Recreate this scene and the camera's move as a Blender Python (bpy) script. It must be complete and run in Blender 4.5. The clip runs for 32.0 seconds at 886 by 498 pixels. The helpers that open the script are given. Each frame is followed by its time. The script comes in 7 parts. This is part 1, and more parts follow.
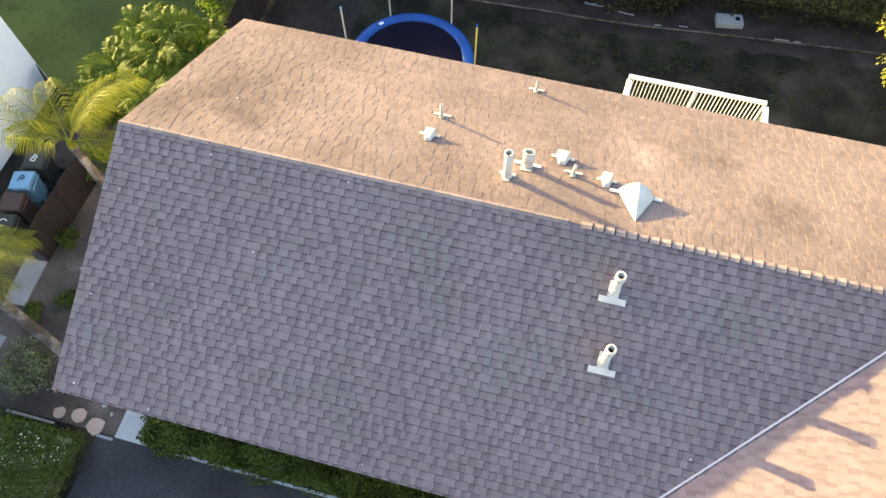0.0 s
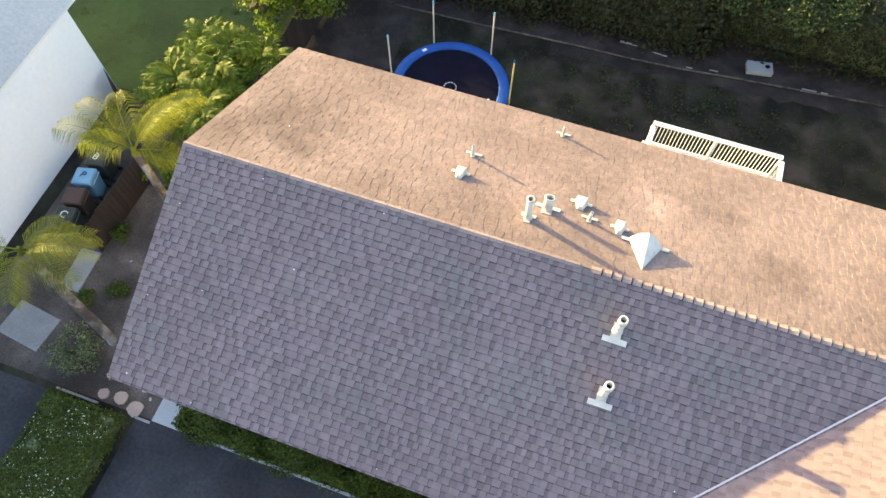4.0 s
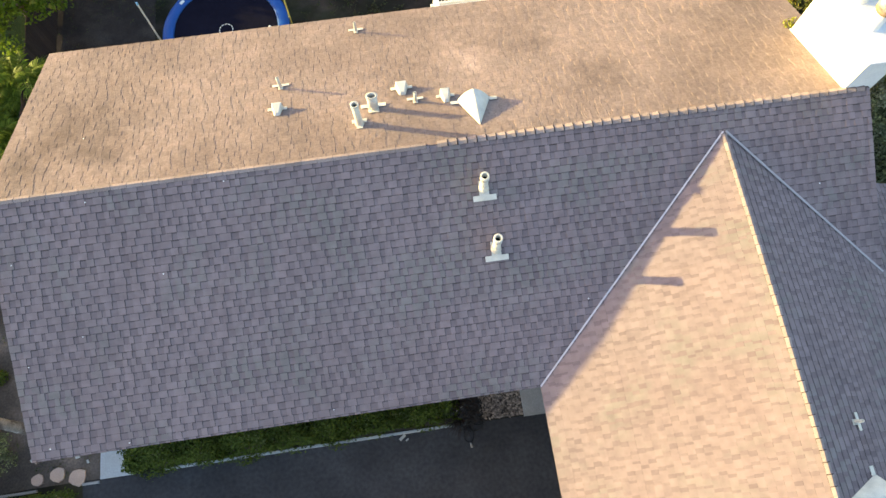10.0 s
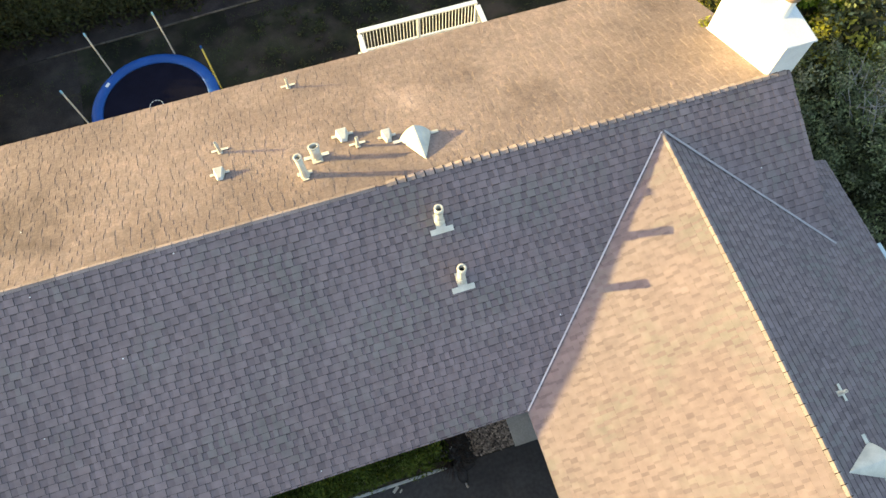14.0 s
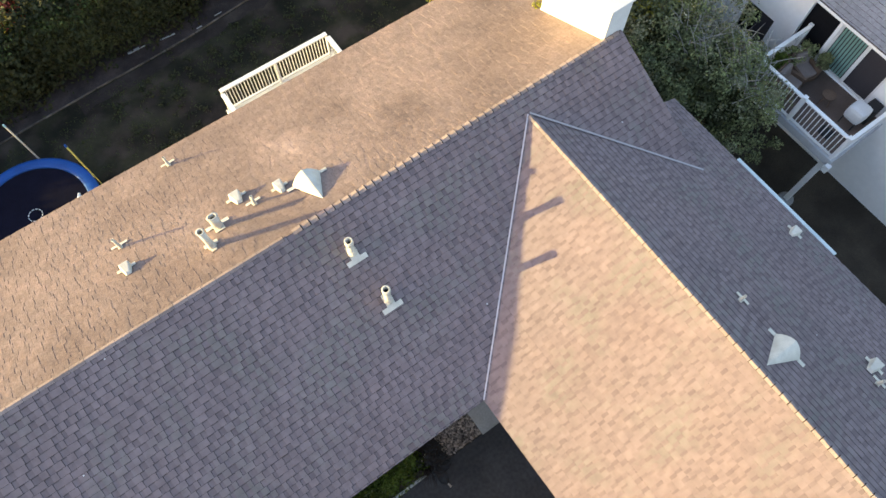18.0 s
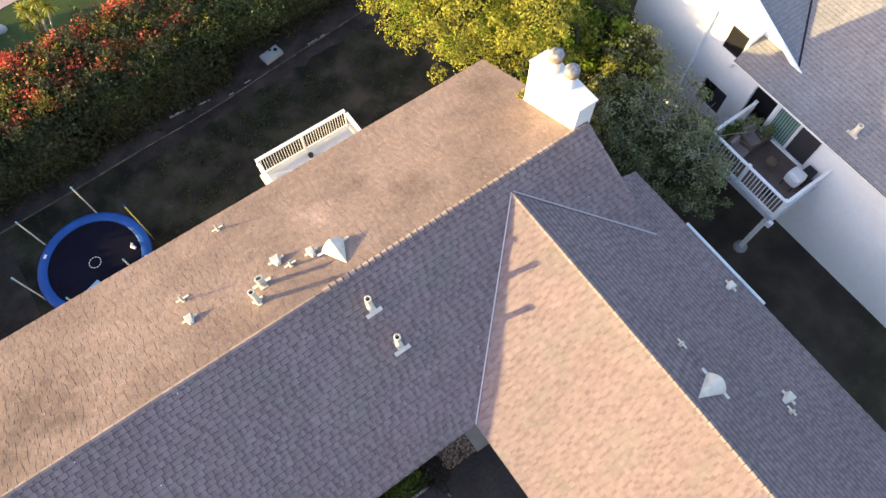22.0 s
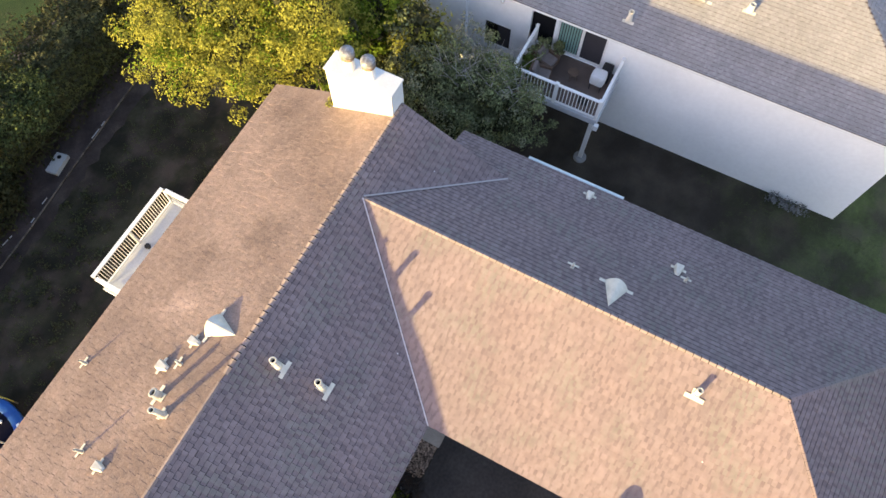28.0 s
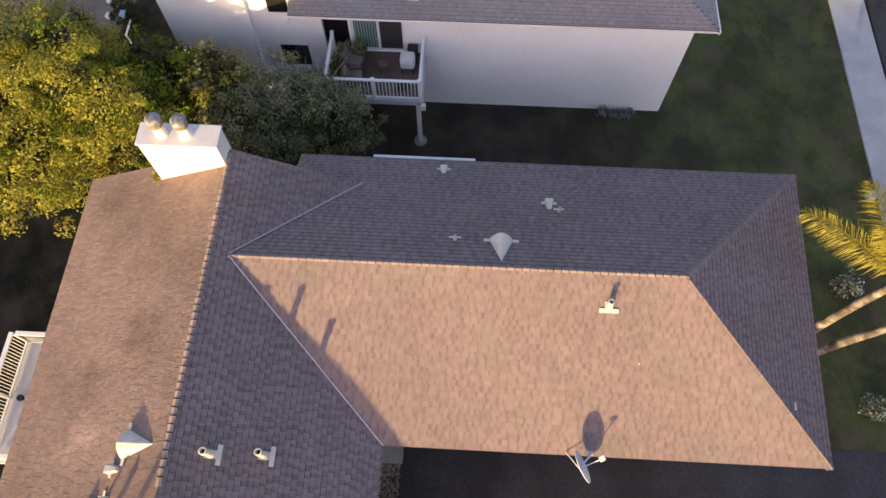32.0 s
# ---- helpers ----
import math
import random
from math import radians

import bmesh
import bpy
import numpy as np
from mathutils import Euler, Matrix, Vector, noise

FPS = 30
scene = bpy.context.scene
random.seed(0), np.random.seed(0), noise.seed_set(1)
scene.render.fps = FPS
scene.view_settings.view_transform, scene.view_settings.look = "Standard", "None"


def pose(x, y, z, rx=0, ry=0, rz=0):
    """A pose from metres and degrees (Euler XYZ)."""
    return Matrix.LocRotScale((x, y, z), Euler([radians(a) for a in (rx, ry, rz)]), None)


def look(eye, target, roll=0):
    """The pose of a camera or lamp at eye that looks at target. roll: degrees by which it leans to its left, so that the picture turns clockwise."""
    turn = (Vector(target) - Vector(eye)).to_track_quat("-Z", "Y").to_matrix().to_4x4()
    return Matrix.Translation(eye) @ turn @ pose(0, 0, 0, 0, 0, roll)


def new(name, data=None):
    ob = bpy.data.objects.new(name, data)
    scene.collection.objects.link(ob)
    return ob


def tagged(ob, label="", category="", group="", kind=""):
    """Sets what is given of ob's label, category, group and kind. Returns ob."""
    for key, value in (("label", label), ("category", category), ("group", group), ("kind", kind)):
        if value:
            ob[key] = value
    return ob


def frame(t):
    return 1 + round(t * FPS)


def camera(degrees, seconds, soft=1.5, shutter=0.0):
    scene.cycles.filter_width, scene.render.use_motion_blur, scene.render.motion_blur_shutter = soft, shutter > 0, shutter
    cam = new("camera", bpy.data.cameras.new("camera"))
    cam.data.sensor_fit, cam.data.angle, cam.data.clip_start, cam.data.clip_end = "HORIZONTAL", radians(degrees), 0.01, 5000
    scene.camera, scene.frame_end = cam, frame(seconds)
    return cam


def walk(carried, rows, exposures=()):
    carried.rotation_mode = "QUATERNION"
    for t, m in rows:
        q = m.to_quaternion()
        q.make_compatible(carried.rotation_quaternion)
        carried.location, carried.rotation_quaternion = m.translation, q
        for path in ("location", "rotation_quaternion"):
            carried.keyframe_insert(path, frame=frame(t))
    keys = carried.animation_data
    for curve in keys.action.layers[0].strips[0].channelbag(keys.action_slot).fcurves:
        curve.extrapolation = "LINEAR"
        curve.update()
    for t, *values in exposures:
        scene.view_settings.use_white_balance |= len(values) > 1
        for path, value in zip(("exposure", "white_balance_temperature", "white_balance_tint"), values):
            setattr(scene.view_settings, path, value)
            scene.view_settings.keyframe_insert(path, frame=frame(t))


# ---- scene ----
# seconds, stops, white balance
EXPOSURES = [(0.0, 2.88, 6600, 18), (3.5, 2.87, 6550, 18), (7.0, 2.75, 6520, 18), (9.0, 2.64, 6550, 17), (12.0, 2.58, 6750, 9), (15.0, 2.49, 6700, 12), (20.0, 2.46, 6500, 21), (24.0, 2.49, 6450, 26), (28.0, 2.38, 6450, 24), (30.0, 2.06, 6700, 30), (32.0, 1.78, 6950, 36)]
cam = camera(66.08, 32.0)
# seconds, eye, yaw to the left of +y, pitch, roll
ROWS = [
    (0, 7.714, -5.974, 17.819, 14.33, -63.52, 0.17),
    (0.5, 7.717, -5.980, 18.087, 14.29, -63.56, 0.26),
    (1, 7.731, -5.998, 18.359, 14.25, -63.65, 0.33),
    (1.5, 7.755, -6.015, 18.635, 14.26, -63.52, 0.36),
    (2, 7.783, -6.032, 18.878, 14.34, -63.43, 0.22),
    (2.5, 7.802, -6.035, 19.038, 14.30, -63.29, 0.28),
    (3, 7.803, -6.022, 19.112, 14.23, -63.44, 0.34),
    (3.5, 7.783, -6.005, 19.148, 16.93, -63.46, 0.26),
    (4, 7.757, -5.990, 19.189, 19.21, -63.48, 0.20),
    (4.5, 7.725, -5.981, 19.234, 20.23, -63.48, 0.16),
    (5, 7.694, -5.976, 19.275, 19.32, -63.49, 0.17),
    (5.5, 7.676, -5.976, 19.306, 15.80, -63.51, 0.22),
    (6, 7.667, -5.978, 19.329, 10.75, -63.53, 0.29),
    (6.5, 7.665, -5.987, 19.337, 7.22, -63.39, 0.14),
    (7, 7.676, -6.007, 19.346, 3.86, -63.39, 0.21),
    (7.5, 7.693, -6.028, 19.354, -0.91, -63.40, 0.20),
    (8, 7.716, -6.042, 19.361, -4.49, -63.42, 0.27),
    (8.5, 7.740, -6.054, 19.369, -4.50, -65.93, 0.06),
    (9, 7.770, -6.064, 19.381, -4.36, -69.56, 0.03),
    (9.5, 7.803, -6.070, 19.387, -4.59, -71.07, -0.08),
    (10, 7.844, -6.079, 19.373, -8.28, -71.25, -0.07),
    (10.5, 7.880, -6.094, 19.354, -11.43, -71.31, -0.29),
    (11, 7.898, -6.101, 19.331, -11.28, -70.15, -0.47),
    (11.5, 7.900, -6.102, 19.302, -11.32, -68.23, -0.42),
    (12, 7.888, -6.103, 19.278, -11.53, -67.59, -0.24),
    (12.5, 7.855, -6.112, 19.257, -11.69, -67.62, -0.18),
    (13, 7.813, -6.128, 19.231, -13.71, -67.66, -0.13),
    (13.5, 7.785, -6.152, 19.201, -15.77, -67.57, 0.02),
    (14, 7.767, -6.173, 19.172, -17.89, -67.48, 0.10),
    (14.5, 7.765, -6.179, 19.131, -21.08, -67.35, 0.06),
    (15, 7.777, -6.176, 19.093, -25.88, -67.19, -0.09),
    (15.5, 7.790, -6.176, 19.118, -30.63, -67.32, -0.08),
    (16, 7.799, -6.173, 19.165, -34.15, -67.41, 0.00),
    (16.5, 7.800, -6.169, 19.263, -35.71, -67.41, 0.18),
    (17, 7.794, -6.171, 19.422, -36.09, -67.36, 0.35),
    (17.5, 7.784, -6.188, 19.650, -36.07, -67.25, 0.44),
    (18, 7.772, -6.215, 19.915, -36.11, -67.12, 0.47),
    (18.5, 7.759, -6.254, 20.286, -36.09, -66.99, 0.42),
    (19, 7.740, -6.297, 20.737, -35.92, -66.89, 0.26),
    (19.5, 7.713, -6.340, 21.252, -35.85, -66.85, 0.19),
    (20, 7.683, -6.386, 21.796, -35.80, -66.74, 0.12),
    (20.5, 7.650, -6.432, 22.346, -35.81, -66.59, 0.07),
    (21, 7.616, -6.483, 22.868, -35.62, -66.42, -0.08),
    (21.5, 7.598, -6.535, 23.297, -35.57, -66.12, -0.11),
    (22, 7.614, -6.565, 23.554, -35.45, -66.06, -0.17),
    (22.5, 7.646, -6.574, 23.656, -35.46, -66.17, -0.27),
    (23, 7.680, -6.577, 23.671, -28.08, -66.13, -0.23),
    (23.5, 7.700, -6.579, 23.647, -18.56, -66.10, -0.21),
    (24, 7.711, -6.566, 23.611, -13.87, -66.13, -0.17),
    (24.5, 7.722, -6.540, 23.584, -13.64, -66.18, -0.30),
    (25, 7.736, -6.499, 23.550, -16.10, -66.22, -0.40),
    (25.5, 7.751, -6.439, 23.511, -22.61, -66.24, -0.43),
    (26, 7.758, -6.376, 23.474, -31.14, -66.25, -0.41),
    (26.5, 7.751, -6.326, 23.451, -39.69, -66.28, -0.34),
    (27, 7.734, -6.288, 23.439, -47.58, -66.32, -0.25),
    (27.5, 7.702, -6.268, 23.438, -55.38, -66.32, 0.05),
    (28, 7.647, -6.263, 23.450, -62.63, -66.28, 0.14),
    (28.5, 7.593, -6.264, 23.436, -69.87, -66.08, -0.22),
    (29, 7.545, -6.268, 23.401, -75.93, -65.91, -0.30),
    (29.5, 7.504, -6.267, 23.350, -77.19, -65.77, -0.29),
    (30, 7.476, -6.272, 23.298, -78.48, -65.70, -0.37),
    (30.5, 7.450, -6.285, 23.260, -79.59, -65.65, -0.31),
    (31, 7.433, -6.299, 23.228, -80.96, -65.46, -0.31),
    (31.5, 7.429, -6.308, 23.194, -83.61, -65.34, -0.38),
    (32, 7.429, -6.310, 23.160, -86.59, -65.21, -0.49),
]
walk(cam, [(t, pose(x, y, z, 0, 0, yaw) @ pose(0, 0, 0, 90 + pitch) @ pose(0, 0, 0, 0, 0, roll)) for t, x, y, z, yaw, pitch, roll in ROWS], EXPOSURES)

# ---- light ----
SUN_AZ, SUN_EL = (-0.940, 0.341), 7.4
world = bpy.data.worlds.new("sky")
world.use_nodes = True
scene.world = world
wn = world.node_tree.nodes
sky = wn.new("ShaderNodeTexSky")
sky.sky_type = "NISHITA"
sky.sun_disc = False
sky.sun_elevation = radians(SUN_EL)
sky.sun_rotation = radians(-70)
sky.altitude = 50
sky.air_density, sky.dust_density, sky.ozone_density = 1.0, 2.0, 1.4
world.node_tree.links.new(sky.outputs[0], wn["Background"].inputs[0])
wn["Background"].inputs[1].default_value = 0.15

sun_data = bpy.data.lights.new("sun", "SUN")
sun_data.energy = 3.05
sun_data.angle = radians(0.55)
sun_data.color = (1.0, 0.815, 0.315)
sun = new("sun", sun_data)
sun_way = Vector((SUN_AZ[0] * math.cos(radians(SUN_EL)), SUN_AZ[1] * math.cos(radians(SUN_EL)), math.sin(radians(SUN_EL))))
sun.matrix_world = look(tuple(sun_way * 60), (0, 0, 0))


# ---- materials ----
def material(name, color, rough=0.8, scale=4.0, vary=0.25, bump=0.2, bump_scale=60.0, metal=0.0, tone=None, stain=0.0, stain_scale=0.35,
             per_piece=0.0, spec=0.3, second=None, second_amount=0.0, translucent=0.0, blots=(), fade=None):
    """A procedural surface: colour noise at two scales, optional second tone, stains and piece-by-piece variation."""
    m = bpy.data.materials.new(name)
    m.use_nodes = True
    t = m.node_tree
    n, l = t.nodes, t.links
    b = n["Principled BSDF"]
    b.inputs["Roughness"].default_value = rough
    b.inputs["Metallic"].default_value = metal
    b.inputs["Specular IOR Level"].default_value = spec
    geo = n.new("ShaderNodeNewGeometry")
    obj = n.new("ShaderNodeObjectInfo")

    def noise(sc, detail=4.0, off=0.0):
        x = n.new("ShaderNodeTexNoise")
        x.inputs["Scale"].default_value = sc
        x.inputs["Detail"].default_value = detail
        if off:
            v = n.new("ShaderNodeVectorMath")
            v.inputs[1].default_value = (off, off * 1.7, off * 0.6)
            l.new(geo.outputs["Position"], v.inputs[0])
            l.new(v.outputs[0], x.inputs["Vector"])
        else:
            l.new(geo.outputs["Position"], x.inputs["Vector"])
        return x.outputs["Fac"]

    def remap(sock, a, b_, c, d):
        x = n.new("ShaderNodeMapRange")
        for i, v in zip((1, 2, 3, 4), (a, b_, c, d)):
            x.inputs[i].default_value = v
        l.new(sock, x.inputs[0])
        return x.outputs[0]

    def mix(fac, a, b_, kind="MIX"):
        x = n.new("ShaderNodeMix")
        x.data_type, x.blend_type = "RGBA", kind
        for i, v in ((0, fac), (6, a), (7, b_)):
            if isinstance(v, (int, float)):
                x.inputs[i].default_value = v
            elif isinstance(v, tuple):
                x.inputs[i].default_value = (*v, 1.0)
            else:
                l.new(v, x.inputs[i])
        return x.outputs[2]

    def gray(sock):
        x = n.new("ShaderNodeCombineColor")
        for i in range(3):
            l.new(sock, x.inputs[i])
        return x.outputs[0]

    tone = tone or tuple(c * 0.6 for c in color)
    base = mix(remap(noise(scale), 0.35, 0.65, 0.0, 1.0), color, tuple(c * (1 - vary) + q * vary for c, q in zip(color, tone)))
    if second:
        base = mix(remap(noise(stain_scale * 1.3, 5.0, 3.1), 0.62 - 0.3 * second_amount, 0.78 - 0.3 * second_amount, 0.0, 1.0), base, second)
    if fade:
        # one cover thins out into another along a line, with a ragged border
        other, way, lo, hi = fade
        dp = n.new("ShaderNodeVectorMath")
        dp.operation = "DOT_PRODUCT"
        dp.inputs[1].default_value = way
        l.new(geo.outputs["Position"], dp.inputs[0])
        rag = n.new("ShaderNodeMath")
        rag.operation = "MULTIPLY_ADD"
        rag.inputs[1].default_value = (hi - lo) * 1.3
        l.new(noise(0.7, 6.0, 5.3), rag.inputs[0])
        l.new(dp.outputs["Value"], rag.inputs[2])
        mid = (hi - lo) * 0.65
        base = mix(remap(rag.outputs[0], lo + mid, hi + mid, 0.0, 1.0), other, base)
    base = mix(1.0, base, gray(remap(noise(scale * 9, 3.0), 0.3, 0.7, 1 - vary * 0.6, 1 + vary * 0.6)), "MULTIPLY")
    if stain:
        base = mix(1.0, base, gray(remap(noise(stain_scale, 6.0, 7.7), 0.38, 0.62, 1 - stain, 1 + stain * 0.4)), "MULTIPLY")
    for bx, by, br, bf in blots:
        # weather stains and patches of their own ragged shape
        d = n.new("ShaderNodeVectorMath")
        d.operation = "DISTANCE"
        fl = n.new("ShaderNodeVectorMath")
        fl.operation = "MULTIPLY"
        fl.inputs[1].default_value = (1, 1, 0)
        l.new(geo.outputs["Position"], fl.inputs[0])
        l.new(fl.outputs[0], d.inputs[0])
        d.inputs[1].default_value = (bx, by, 0)
        w0 = n.new("ShaderNodeMath")
        w0.operation = "MULTIPLY_ADD"
        w0.inputs[1].default_value = br * 2.2
        l.new(noise(1.6 / br, 5.0, bx), w0.inputs[0])
        l.new(d.outputs["Value"], w0.inputs[2])
        base = mix(1.0, base, gray(remap(w0.outputs[0], br * 1.1, br * 2.3, bf, 1.0)), "MULTIPLY")
    if per_piece:
        a = n.new("ShaderNodeMath")
        a.operation = "ADD"
        l.new(geo.outputs["Random Per Island"], a.inputs[0])
        l.new(obj.outputs["Random"], a.inputs[1])
        f = n.new("ShaderNodeMath")
        f.operation = "FRACT"
        l.new(a.outputs[0], f.inputs[0])
        base = mix(1.0, base, gray(remap(f.outputs[0], 0, 1, 1 - per_piece, 1 + per_piece * 0.8)), "MULTIPLY")
        w = n.new("ShaderNodeMath")
        w.operation = "MULTIPLY"
        w.inputs[1].default_value = 7.31
        l.new(f.outputs[0], w.inputs[0])
        w2 = n.new("ShaderNodeMath")
        w2.operation = "FRACT"
        l.new(w.outputs[0], w2.inputs[0])
        base = mix(remap(w2.outputs[0], 0, 1, 0, 0.5 * per_piece), base, tone)
    l.new(base, b.inputs["Base Color"])
    if bump:
        bp = n.new("ShaderNodeBump")
        bp.inputs["Strength"].default_value = bump
        bp.inputs["Distance"].default_value = 0.01
        l.new(noise(bump_scale, 5.0), bp.inputs["Height"])
        l.new(bp.outputs[0], b.inputs["Normal"])
    if translucent:
        tr = n.new("ShaderNodeBsdfTranslucent")
        l.new(base, tr.inputs["Color"])
        ms = n.new("ShaderNodeMixShader")
        ms.inputs[0].default_value = translucent
        out = n["Material Output"]
        l.new(b.outputs[0], ms.inputs[1])
        l.new(tr.outputs[0], ms.inputs[2])
        l.new(ms.outputs[0], out.inputs["Surface"])
    return m


# weather stains, a dark patch at 16.3, 3.5 and one bleached patch on the back slope: x, y, reach, factor
BLOTS = [(1.25, 1.75, 0.9, 0.60), (2.1, 1.0, 0.55, 0.64), (0.5, 1.0, 0.8, 0.66), (0.4, 3.0, 0.8, 0.78), (12.4, 1.6, 0.75, 0.74), (11.2, 2.9, 0.45, 0.76), (16.3, 3.5, 0.55, 0.72), (5.95, 3.5, 0.3, 0.8), (9.68, 2.45, 0.55, 1.42)]


